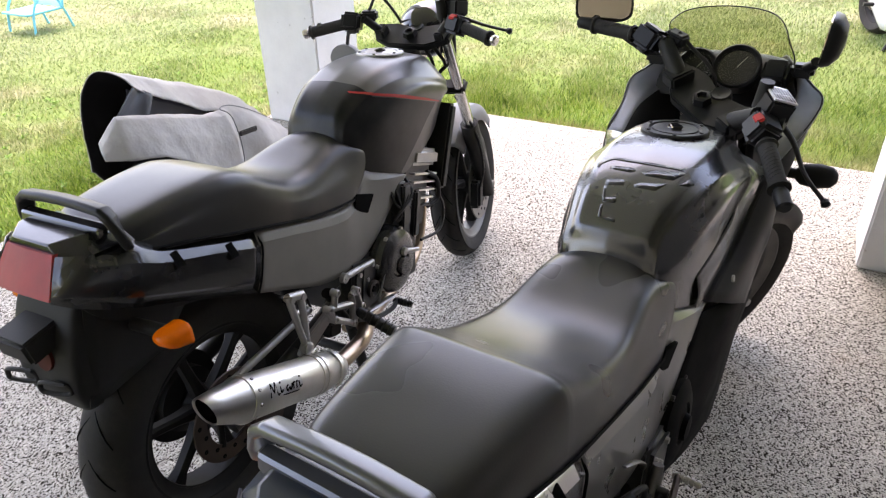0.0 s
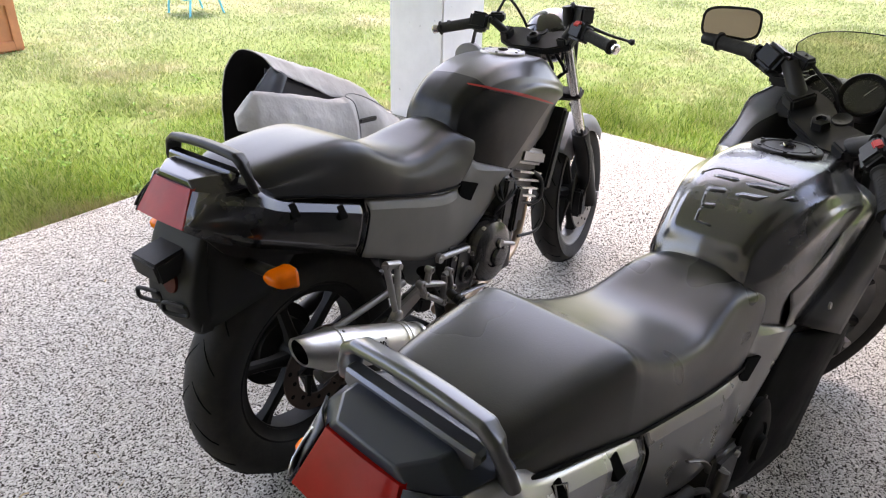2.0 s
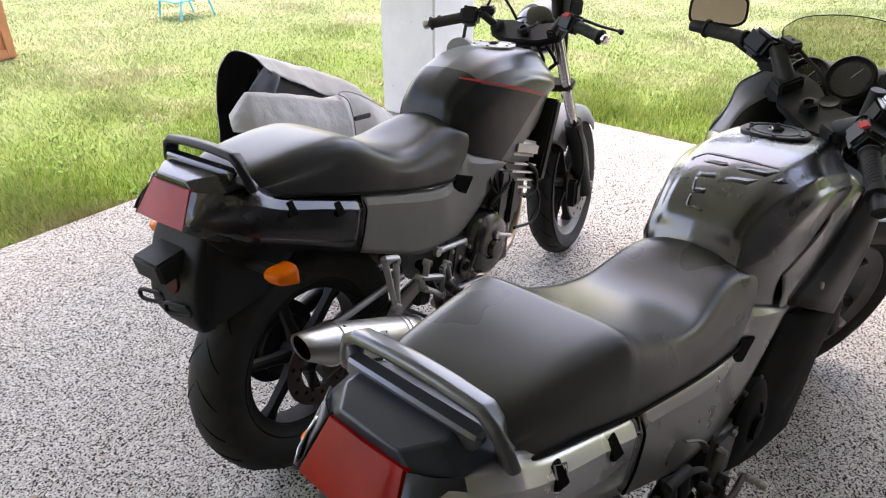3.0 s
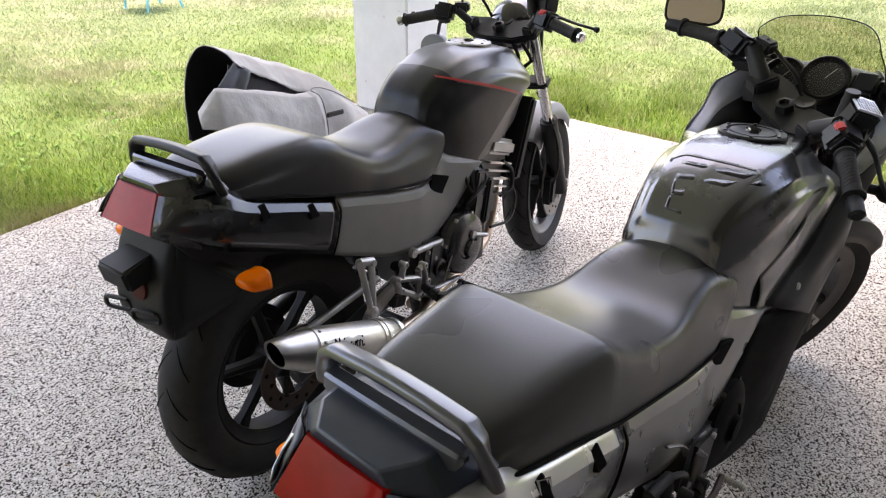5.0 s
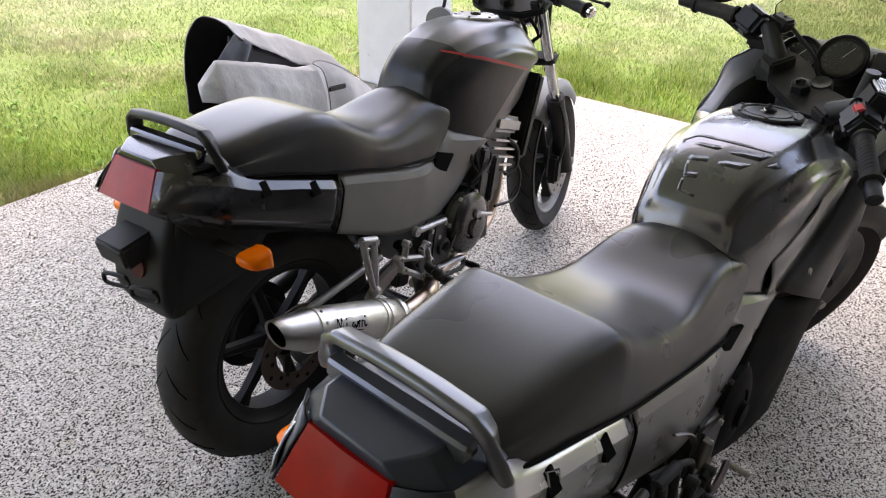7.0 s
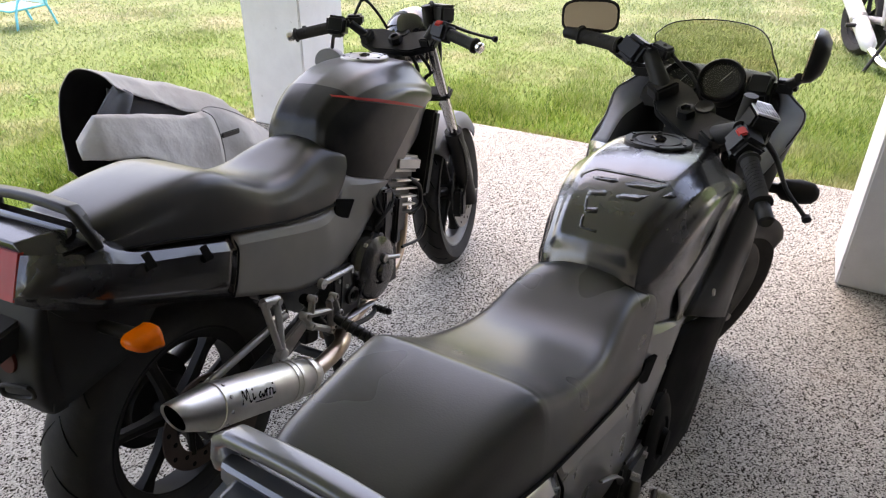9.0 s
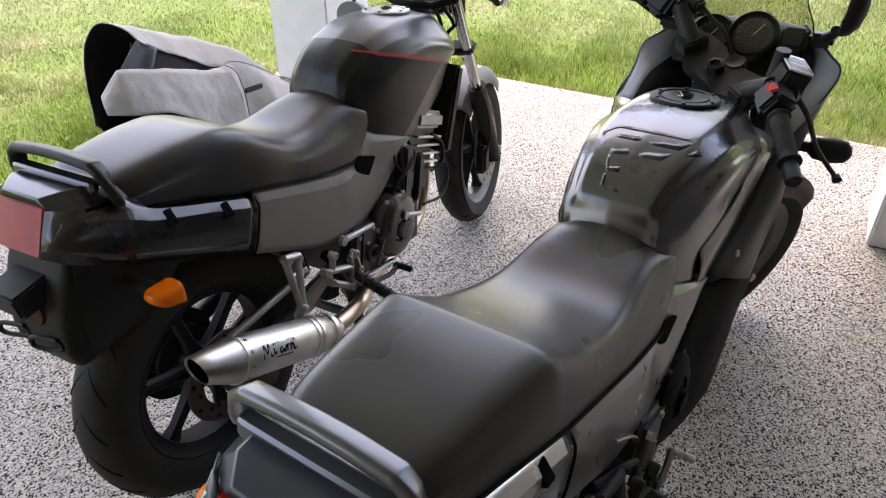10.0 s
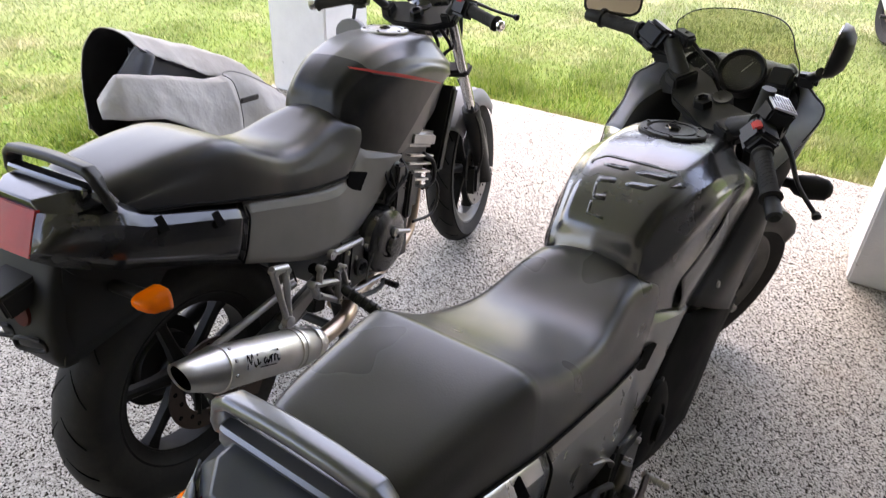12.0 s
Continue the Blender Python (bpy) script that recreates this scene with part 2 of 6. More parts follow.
def aggregate():
    """Exposed aggregate concrete: pale and dark pebbles in grey paste, near-black in the pits."""
    m, n, l, b = shader("exposed_aggregate", (0.4, 0.39, 0.37), 0.42, spec=0.5)
    v = coords(n, l)
    warp = n.new("ShaderNodeTexNoise")
    warp.inputs["Scale"].default_value = 60
    l.new(v, warp.inputs["Vector"])
    vadd = n.new("ShaderNodeVectorMath")
    vadd.operation = "MULTIPLY_ADD"
    l.new(warp.outputs["Color"], vadd.inputs[0])
    vadd.inputs[1].default_value = (0.006, 0.006, 0.006)
    l.new(v, vadd.inputs[2])
    vo = n.new("ShaderNodeTexVoronoi")
    vo.inputs["Scale"].default_value = 165
    l.new(vadd.outputs[0], vo.inputs["Vector"])
    ve = n.new("ShaderNodeTexVoronoi")
    ve.feature = "DISTANCE_TO_EDGE"
    ve.inputs["Scale"].default_value = 165
    l.new(vadd.outputs[0], ve.inputs["Vector"])
    sep = n.new("ShaderNodeSeparateColor")
    l.new(vo.outputs["Color"], sep.inputs[0])
    pebble = ramp(n, l, sep.outputs[0], [(0.0, (0.315, 0.306, 0.282)), (0.4, (0.43, 0.423, 0.398)), (0.8, (0.52, 0.512, 0.487)), (1.0, (0.64, 0.63, 0.60))])
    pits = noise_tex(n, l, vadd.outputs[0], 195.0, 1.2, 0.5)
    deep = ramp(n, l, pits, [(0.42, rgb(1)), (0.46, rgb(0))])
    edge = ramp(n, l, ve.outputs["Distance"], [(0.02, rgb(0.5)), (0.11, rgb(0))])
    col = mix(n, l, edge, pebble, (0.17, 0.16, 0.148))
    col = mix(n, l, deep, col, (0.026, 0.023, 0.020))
    stain = noise_tex(n, l, v, 1.6, 6, 0.6)
    col = mix(n, l, 1.0, col, ramp(n, l, stain, [(0.3, (0.86, 0.815, 0.74)), (0.65, (1.0, 0.975, 0.905))]), "MULTIPLY")
    rust = ramp(n, l, noise_tex(n, l, coords(n, l, (1.3, 1.1, 1)), 2.3, 5, 0.7), [(0.6, rgb(0)), (0.8, rgb(0.3))])
    col = mix(n, l, rust, col, (0.34, 0.26, 0.18))
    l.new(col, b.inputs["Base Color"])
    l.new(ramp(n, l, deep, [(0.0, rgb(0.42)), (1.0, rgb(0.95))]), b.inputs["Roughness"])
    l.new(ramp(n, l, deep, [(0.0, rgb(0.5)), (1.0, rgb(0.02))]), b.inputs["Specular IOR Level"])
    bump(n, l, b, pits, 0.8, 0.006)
    return m


def away_from_slab(n, l, v):
    """0 at the slab's edge, 1 some metres out on the lawn, with a ragged border."""
    sp = n.new("ShaderNodeSeparateXYZ")
    l.new(v, sp.inputs[0])
    ends = []
    for axis, at in (("X", 2.88), ("Y", 1.80)):
        k = n.new("ShaderNodeMath")
        k.operation = "SUBTRACT"
        l.new(sp.outputs[axis], k.inputs[0])
        k.inputs[1].default_value = at
        ends.append(k.outputs[0])
    far = n.new("ShaderNodeMath")
    far.operation = "MAXIMUM"
    l.new(ends[0], far.inputs[0])
    l.new(ends[1], far.inputs[1])
    rag = n.new("ShaderNodeMath")
    rag.operation = "MULTIPLY_ADD"
    l.new(noise_tex(n, l, v, 1.3, 5, 0.65), rag.inputs[0])
    rag.inputs[1].default_value = 3.0
    l.new(far.outputs[0], rag.inputs[2])
    mr = n.new("ShaderNodeMapRange")
    mr.inputs["From Min"].default_value, mr.inputs["From Max"].default_value = 1.3, 4.6
    l.new(rag.outputs[0], mr.inputs["Value"])
    # darker towards the right: tree shade put into the colour of lusher grass
    deep = n.new("ShaderNodeMapRange")
    deep.inputs["From Min"].default_value, deep.inputs["From Max"].default_value = -0.1, -1.7
    sway = n.new("ShaderNodeMath")
    sway.operation = "MULTIPLY_ADD"
    l.new(noise_tex(n, l, v, 0.9, 4, 0.6), sway.inputs[0])
    sway.inputs[1].default_value = 1.6
    l.new(sp.outputs["Y"], sway.inputs[2])
    l.new(sway.outputs[0], deep.inputs["Value"])
    keep = n.new("ShaderNodeMath")
    keep.operation = "MULTIPLY_ADD"
    keep.inputs[1].default_value, keep.inputs[2].default_value = -0.75, 1.0
    l.new(deep.outputs[0], keep.inputs[0])
    pale = n.new("ShaderNodeMath")
    pale.operation = "MULTIPLY"
    l.new(mr.outputs[0], pale.inputs[0])
    l.new(keep.outputs[0], pale.inputs[1])
    rim = n.new("ShaderNodeMapRange")
    rim.inputs["From Min"].default_value, rim.inputs["From Max"].default_value = 0.02, 0.16
    rim.inputs["To Min"].default_value, rim.inputs["To Max"].default_value = 0.75, 0.0
    l.new(far.outputs[0], rim.inputs["Value"])
    return pale.outputs[0], rim.outputs[0], deep.outputs[0]


def turf():
    m, n, l, b = shader("turf", (0.2, 0.25, 0.08), 0.9, spec=0.2)
    v = coords(n, l)
    fine = noise_tex(n, l, v, 45.0, 6, 0.75)
    lush = ramp(n, l, fine, [(0.3, (0.08, 0.15, 0.015)), (0.55, (0.14, 0.23, 0.03)), (0.75, (0.2, 0.28, 0.05))])
    pale = ramp(n, l, fine, [(0.3, (0.16, 0.2, 0.07)), (0.55, (0.21, 0.25, 0.1)), (0.75, (0.26, 0.3, 0.14))])
    away, rim, deep = away_from_slab(n, l, v)
    # turf darkened in its colour where the right side is shaded
    lush = mix(n, l, deep, lush, (0.05, 0.11, 0.012))
    col = mix(n, l, rim, mix(n, l, away, lush, pale), (0.2, 0.15, 0.085))
    dry = ramp(n, l, noise_tex(n, l, v, 0.8, 6, 0.65), [(0.52, rgb(0)), (0.68, rgb(0.7))])
    l.new(mix(n, l, dry, col, (0.36, 0.31, 0.2)), b.inputs["Base Color"])
    bump(n, l, b, fine, 0.4, 0.015)
    return m


def blade_mat():
    m, n, l, b = shader("grass_blades", (0.2, 0.28, 0.06), 0.5, spec=0.35)
    v = coords(n, l)
    geo = n.new("ShaderNodeNewGeometry")
    lush = ramp(n, l, geo.outputs["Random Per Island"], [(0.0, (0.04, 0.10, 0.006)), (0.4, (0.165, 0.275, 0.022)), (0.75, (0.27, 0.36, 0.05)), (1.0, (0.40, 0.40, 0.15))])
    pale = ramp(n, l, geo.outputs["Random Per Island"], [(0.0, (0.13, 0.18, 0.05)), (0.45, (0.285, 0.345, 0.145)), (0.8, (0.33, 0.38, 0.19)), (1.0, (0.43, 0.42, 0.28))])
    away, rim, deep = away_from_slab(n, l, v)
    # the blades take the same painted shade on the right
    lush = mix(n, l, deep, lush, ramp(n, l, geo.outputs["Random Per Island"], [(0.0, (0.035, 0.09, 0.005)), (0.6, (0.14, 0.255, 0.016)), (1.0, (0.24, 0.32, 0.06))]))
    g = mix(n, l, rim, mix(n, l, away, lush, pale), (0.26, 0.21, 0.1))
    dry = ramp(n, l, noise_tex(n, l, v, 0.8, 6, 0.65), [(0.5, rgb(0)), (0.68, rgb(0.6))])
    col = mix(n, l, dry, g, (0.4, 0.36, 0.22))
    l.new(col, b.inputs["Base Color"])
    tr = n.new("ShaderNodeBsdfTranslucent")
    l.new(col, tr.inputs["Color"])
    mx = n.new("ShaderNodeMixShader")
    mx.inputs[0].default_value = 0.5
    out = n["Material Output"]
    l.new(b.outputs[0], mx.inputs[1])
    l.new(tr.outputs[0], mx.inputs[2])
    l.new(mx.outputs[0], out.inputs["Surface"])
    return m


def masonry():
    m, n, l, b = shader("white_painted_block", (0.74, 0.73, 0.72), 0.6, spec=0.35)
    v = coords(n, l)
    big = noise_tex(n, l, v, 3.5, 6, 0.65)
    small = noise_tex(n, l, v, 60.0, 5, 0.6)
    chips = ramp(n, l, noise_tex(n, l, v, 27.0, 3, 0.45), [(0.715, rgb(0)), (0.74, rgb(0.6))])
    col = ramp(n, l, big, [(0.3, (0.68, 0.67, 0.66)), (0.7, (0.8, 0.79, 0.78))])
    col = mix(n, l, chips, col, (0.42, 0.4, 0.38))
    l.new(col, b.inputs["Base Color"])
    bump(n, l, b, small, 0.35, 0.004)
    return m


def fabric():
    m, n, l, b = shader("grey_cover_fabric", (0.42, 0.42, 0.43), 0.62, spec=0.35)
    v = coords(n, l)
    big = noise_tex(n, l, v, 4.0, 5, 0.6)
    weave = noise_tex(n, l, v, 700.0, 2)
    l.new(ramp(n, l, big, [(0.3, (0.295, 0.285, 0.272)), (0.7, (0.41, 0.396, 0.376))]), b.inputs["Base Color"])
    k = bump(n, l, b, weave, 0.15, 0.0008)
    k2 = n.new("ShaderNodeBump")
    k2.inputs["Strength"].default_value, k2.inputs["Distance"].default_value = 0.5, 0.02
    l.new(noise_tex(n, l, v, 11.0, 3), k2.inputs["Height"])
    l.new(k2.outputs[0], k.inputs["Normal"])
    return m


def plaster(name, color):
    return worn(name, color, 0.7, vary=0.05, scale=2.0, bumpy=0.15, fine=90.0)


AGGREGATE, TURF, BLADES, MASONRY, FABRIC = aggregate(), turf(), blade_mat(), masonry(), fabric()
# navy puts the shade inside the cover into the cloth colour
SHADED_NAVY = worn("shaded_cover_navy", (0.075, 0.08, 0.095), 0.55, vary=0.25, scale=8, bumpy=0.15)
SEAM_GREY = worn("dark_seam_tape", (0.09, 0.09, 0.092), 0.6, vary=0.2)
FABRIC_BLACK = worn("black_cover_lining", (0.012, 0.012, 0.013), 0.6, vary=0.3, bumpy=0.2)
# lilac tint put into the paint to cancel green light off the lawn
CEILING_MAT = plaster("bounce_tinted_ceiling", (0.81, 0.79, 0.87))
# the dimness of the interior is put into this wall's colour
DIM_WALL_MAT = plaster("dim_interior_stand_in", (0.10, 0.094, 0.088))
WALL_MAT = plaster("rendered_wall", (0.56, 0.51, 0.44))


# ---- mesh helpers ----
def catmull(pts, m):
    """A smooth curve through pts, m steps to each span."""
    p = [Vector(q) for q in pts]
    p = [p[0] * 2 - p[1]] + p + [p[-1] * 2 - p[-2]]
    out = []
    for i in range(1, len(p) - 2):
        a, b, c, d = p[i - 1:i + 3]
        for k in range(m):
            t = k / m
            out.append(0.5 * ((2 * b) + (c - a) * t + (2 * a - 5 * b + 4 * c - d) * t * t + (3 * b - a - 3 * c + d) * t ** 3))
    out.append(p[-2])
    return out


def grid_mesh(rows, closed=False, cap=False):
    bm = bmesh.new()
    vs = [[bm.verts.new(v) for v in r] for r in rows]
    w = len(rows[0])
    for i in range(len(rows) - 1):
        for j in range(w if closed else w - 1):
            k = (j + 1) % w
            bm.faces.new((vs[i][j], vs[i][k], vs[i + 1][k], vs[i + 1][j]))
    if cap:
        for r in (vs[0], vs[-1]):
            bm.faces.new(r)
    bmesh.ops.remove_doubles(bm, verts=bm.verts, dist=1e-5)
    bmesh.ops.recalc_face_normals(bm, faces=bm.faces)
    return bm


def surface(stations, mu=5, mv=5):
    """A smooth grid through stations (equal lists of points)."""
    prof = [catmull(s, mv) for s in stations]
    cols = [catmull([r[j] for r in prof], mu) for j in range(len(prof[0]))]
    return [[cols[j][i] for j in range(len(cols))] for i in range(len(cols[0]))]


def loft(stations, mu=5, mv=5, mirror=True, cap=True):
    """A body through half profiles that run from the top middle down one side; mirrored over y = 0."""
    rows = surface(stations, mu, mv)
    if mirror:
        rows = [r + [Vector((v.x, -v.y, v.z)) for v in reversed(r)] for r in rows]
    return grid_mesh(rows, closed=mirror, cap=cap)


def sweep(path, radius, seg=10, m=6, cap=True, flat=1.0):
    """A tube along a smooth path; radius a number or one for each path point."""
    pts = catmull(path, m) if m > 1 else [Vector(p) for p in path]
    n = len(pts)
    if isinstance(radius, (int, float)):
        rad = [radius] * n
    else:
        rad = [v.x for v in catmull([(r, 0, 0) for r in radius], m)] if m > 1 else list(radius)
    rows, up = [], Vector((0.13, 0.21, 0.97))
    for i, p in enumerate(pts):
        t = (pts[min(i + 1, n - 1)] - pts[max(i - 1, 0)]).normalized()
        s = t.cross(up)
        if s.length < 1e-4:
            s = t.cross(Vector((1, 0, 0)))
        s.normalize()
        u = s.cross(t)
        up = u
        rows.append([p + (s * math.cos(a) + u * math.sin(a) * flat) * rad[i] for a in (2 * math.pi * k / seg for k in range(seg))])
    return grid_mesh(rows, closed=True, cap=cap)


def spin(profile, axis_o, axis_d, seg=48, start=0.0, end=360.0, ref=(0, 0, 1)):
    """Turn (along, radius) points about the axis through axis_o."""
    d = Vector(axis_d).normalized()
    r = Vector(ref)
    r = (r - d * r.dot(d)).normalized()
    s = d.cross(r)
    o = Vector(axis_o)
    whole = abs(end - start) >= 359.9
    k = seg if whole else seg + 1
    rows = []
    for a, rad in profile:
        rows.append([o + d * a + (r * math.cos(th) + s * math.sin(th)) * max(rad, 1e-5)
                     for th in (radians(start + (end - start) * i / seg) for i in range(k))])
    return grid_mesh(rows, closed=whole)


def block(size, m, bevel=0.004, seg=2, taper=1.0):
    bm = bmesh.new()
    bmesh.ops.create_cube(bm, size=1)
    for v in bm.verts:
        f = taper if v.co.z > 0 else 1.0
        v.co = Vector((v.co.x * size[0] * f, v.co.y * size[1] * f, v.co.z * size[2]))
    if bevel:
        bmesh.ops.bevel(bm, geom=list(bm.edges), offset=bevel, segments=seg, affect="EDGES")
    bm.transform(m)
    return bm


def prism(outline, thick, m, bevel=0.002, holes=()):
    """A plate: the outline in its own xy plane, thick along z, put at m."""
    bm = bmesh.new()
    f = bm.faces.new([bm.verts.new((x, y, -thick / 2)) for x, y in outline])
    r = bmesh.ops.extrude_face_region(bm, geom=[f])
    bmesh.ops.translate(bm, verts=[g for g in r["geom"] if isinstance(g, bmesh.types.BMVert)], vec=(0, 0, thick))
    bmesh.ops.recalc_face_normals(bm, faces=bm.faces)
    if bevel:
        bmesh.ops.bevel(bm, geom=list(bm.edges), offset=bevel, segments=2, affect="EDGES")
    bm.transform(m)
    return bm


def rod(a, b, r, r2=None, seg=14):
    return sweep([a, b], [r, r if r2 is None else r2], seg=seg, m=1)


def joined(*bms):
    out = bmesh.new()
    for b in bms:
        me = bpy.data.meshes.new("tmp")
        b.to_mesh(me)
        b.free()
        out.from_mesh(me)
        bpy.data.meshes.remove(me)
    return out


def mirrored(bm):
    c = bm.copy()
    for v in c.verts:
        v.co.y = -v.co.y
    bmesh.ops.reverse_faces(c, faces=c.faces)
    return c


def part(name, bm, material, parent=None, label="", smooth=40.0, turn=None, solid=0.0, materials=(), bevel=0.0, out=None):
    """Link a bmesh as ONE mesh object under a thing or a part."""
    if turn is not None:
        bm.transform(turn)
    if out is not None:
        bm.normal_update()
        total = sum((f.normal * f.calc_area() for f in bm.faces), Vector())
        if total.dot(Vector(out)) < 0:
            bmesh.ops.reverse_faces(bm, faces=bm.faces)
    me = bpy.data.meshes.new(name)
    bm.to_mesh(me)
    bm.free()
    me.materials.append(material)
    for x in materials:
        me.materials.append(x)
    if smooth:
        me.shade_smooth()
        me.set_sharp_from_angle(angle=radians(smooth))
    ob = new(name, me)
    if parent is not None:
        ob.parent = parent
    if solid:
        md = ob.modifiers.new("thickness", "SOLIDIFY")
        md.thickness, md.offset = solid, -1
        if materials:
            md.material_offset = 1
    if bevel:
        md = ob.modifiers.new("edges", "BEVEL")
        md.width, md.segments, md.limit_method, md.angle_limit = bevel, 2, "ANGLE", radians(18)
    if label:
        ob["label"] = label
    return ob


def thing(name, label, category, group="", m=None):
    ob = new(name)
    ob.empty_display_size = 0.1
    tagged(ob, label, category, group)
    if m is not None:
        ob.matrix_world = m
    return ob


# ---- ground, slab, pillars, roof ----
EDGE_X, EDGE_Y, ROOF_Z = 2.88, 1.80, 3.3


def lawn_height(x, y):
    return -0.05 + 0.02 * noise.noise(Vector((x * 0.5, y * 0.5, 0))) + 0.012 * noise.noise(Vector((x * 2.1, y * 2.1, 3)))


def build_ground():
    xs = sorted(set([-400, -120, -40, -14, -6, -3] + [round(-2 + 0.25 * i, 3) for i in range(60)] + [14, 20, 40, 120, 400]))
    ys = sorted(set([-400, -120, -40, -14] + [round(-8 + 0.25 * i, 3) for i in range(70)] + [11, 20, 40, 120, 400]))
    rows = []
    for x in xs:
        row = []
        for y in ys:
            d = max(x - EDGE_X, y - EDGE_Y)
            row.append((x, y, lawn_height(x, y) if d > -0.3 else -0.12))
        rows.append(row)
    tagged(part("ground", grid_mesh(rows), TURF), "sunlit mown lawn with dry yellow patches", "lawn", kind="structure")


def build_slab():
    bm = bmesh.new()
    for v in [(-4.2, -9.0, 0), (EDGE_X, -9.0, 0), (EDGE_X, EDGE_Y, 0), (-4.2, EDGE_Y, 0)]:
        bm.verts.new(v)
    bm.verts.ensure_lookup_table()
    f = bm.faces.new(bm.verts)
    r = bmesh.ops.extrude_face_region(bm, geom=[f])
    bmesh.ops.translate(bm, verts=[g for g in r["geom"] if isinstance(g, bmesh.types.BMVert)], vec=(0, 0, -0.14))
    bmesh.ops.recalc_face_normals(bm, faces=bm.faces)
    bmesh.ops.bevel(bm, geom=[e for e in bm.edges if all(v.co.z > -0.01 for v in e.verts)], offset=0.012, segments=3, affect="EDGES")
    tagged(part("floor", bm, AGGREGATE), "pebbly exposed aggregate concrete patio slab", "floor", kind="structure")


def build_pillar(name, x0, y0, w, d):
    bm = block((d, w, ROOF_Z), pose(x0 + d / 2, y0 + w / 2, ROOF_Z / 2), bevel=0.008)
    tagged(part(name, bm, MASONRY), "white painted block pillar with chipped paint", "pillar", kind="structure")


def build_shell():
    # unseen roof, its overhang widened past the slab to dim the left floor
    tagged(part("ceiling", block((6.95, 7.35, 0.16), pose(-0.725, -0.925, ROOF_Z + 0.08), bevel=0.01), CEILING_MAT), "unseen patio ceiling, tinted lilac against green bounce light", "ceiling", kind="structure")
    tagged(part("wall_back", block((0.2, 5.0, ROOF_Z), pose(-4.1, -0.70, ROOF_Z / 2), bevel=0.005), WALL_MAT), "plain rendered house wall", "wall", kind="structure")
    # unseen wall, added dark to shade the right-hand flanks and floor
    tagged(part("wall_side", block((6.75, 0.2, ROOF_Z), pose(-0.625, -3.1, ROOF_Z / 2), bevel=0.005), DIM_WALL_MAT), "unseen dark wall standing for a dim interior", "wall", kind="structure")


build_ground()
build_slab()
build_pillar("pillar_1", 2.26, 1.34, 0.40, 0.40)
build_pillar("pillar_2", 1.87, -1.78, 0.40, 0.34)
build_shell()


# ---- motorcycles ----
# Own frame of a motorcycle: x ahead from under the rear axle, y to its left, z up from the floor.
WHEELBASE, R_REAR, R_FRONT = 1.385, 0.305, 0.283
HEAD = Vector((1.06, 0, 0.86))
STEER_AXIS = Vector((-0.41, 0, 0.912)).normalized()


def steering(deg):
    return Matrix.Translation(HEAD) @ Matrix.Rotation(radians(deg), 4, STEER_AXIS) @ Matrix.Translation(-HEAD)


def tank_section(mid, crown, ridge, flank, foot):
    """Half a tank section: flat crown, sloping shoulder, crisp ridge, flank, foot; points (x, y, z), mid is (x, z)."""
    m, c, r, f, b = Vector((mid[0], 0, mid[1])), Vector(crown), Vector(ridge), Vector(flank), Vector(foot)
    return [m, Vector((m.x * 0.4 + c.x * 0.6, c.y * 0.65, m.z * 0.55 + c.z * 0.45)), c, c.lerp(r, 0.55), c.lerp(r, 0.90), r.lerp(f, 0.06), r.lerp(f, 0.40), f, f.lerp(b, 0.5), b]


TANK = [tank_section(*s) for s in (
    ((0.519, 0.772), (0.521, 0.066, 0.768), (0.526, 0.088, 0.760), (0.540, 0.097, 0.735), (0.556, 0.101, 0.679)),
    ((0.527, 0.798), (0.530, 0.062, 0.793), (0.533, 0.087, 0.788), (0.552, 0.105, 0.760), (0.600, 0.111, 0.660)),
    ((0.545, 0.834), (0.544, 0.063, 0.829), (0.552, 0.088, 0.815), (0.588, 0.116, 0.765), (0.650, 0.119, 0.640)),
    ((0.590, 0.869), (0.588, 0.068, 0.862), (0.598, 0.098, 0.843), (0.630, 0.127, 0.785), (0.695, 0.124, 0.620)),
    ((0.655, 0.893), (0.656, 0.077, 0.884), (0.660, 0.112, 0.863), (0.690, 0.137, 0.803), (0.737, 0.126, 0.603)),
    ((0.745, 0.907), (0.745, 0.086, 0.898), (0.750, 0.126, 0.869), (0.760, 0.145, 0.815), (0.785, 0.128, 0.612)),
    ((0.850, 0.904), (0.850, 0.090, 0.894), (0.850, 0.134, 0.849), (0.850, 0.149, 0.815), (0.850, 0.127, 0.632)),
    ((0.960, 0.884), (0.959, 0.086, 0.875), (0.957, 0.136, 0.818), (0.956, 0.145, 0.784), (0.950, 0.118, 0.672)),
    ((1.030, 0.842), (1.027, 0.078, 0.833), (1.021, 0.126, 0.790), (1.018, 0.128, 0.758), (1.000, 0.098, 0.725)))]
TANK_GRID = surface(TANK, 7, 6)


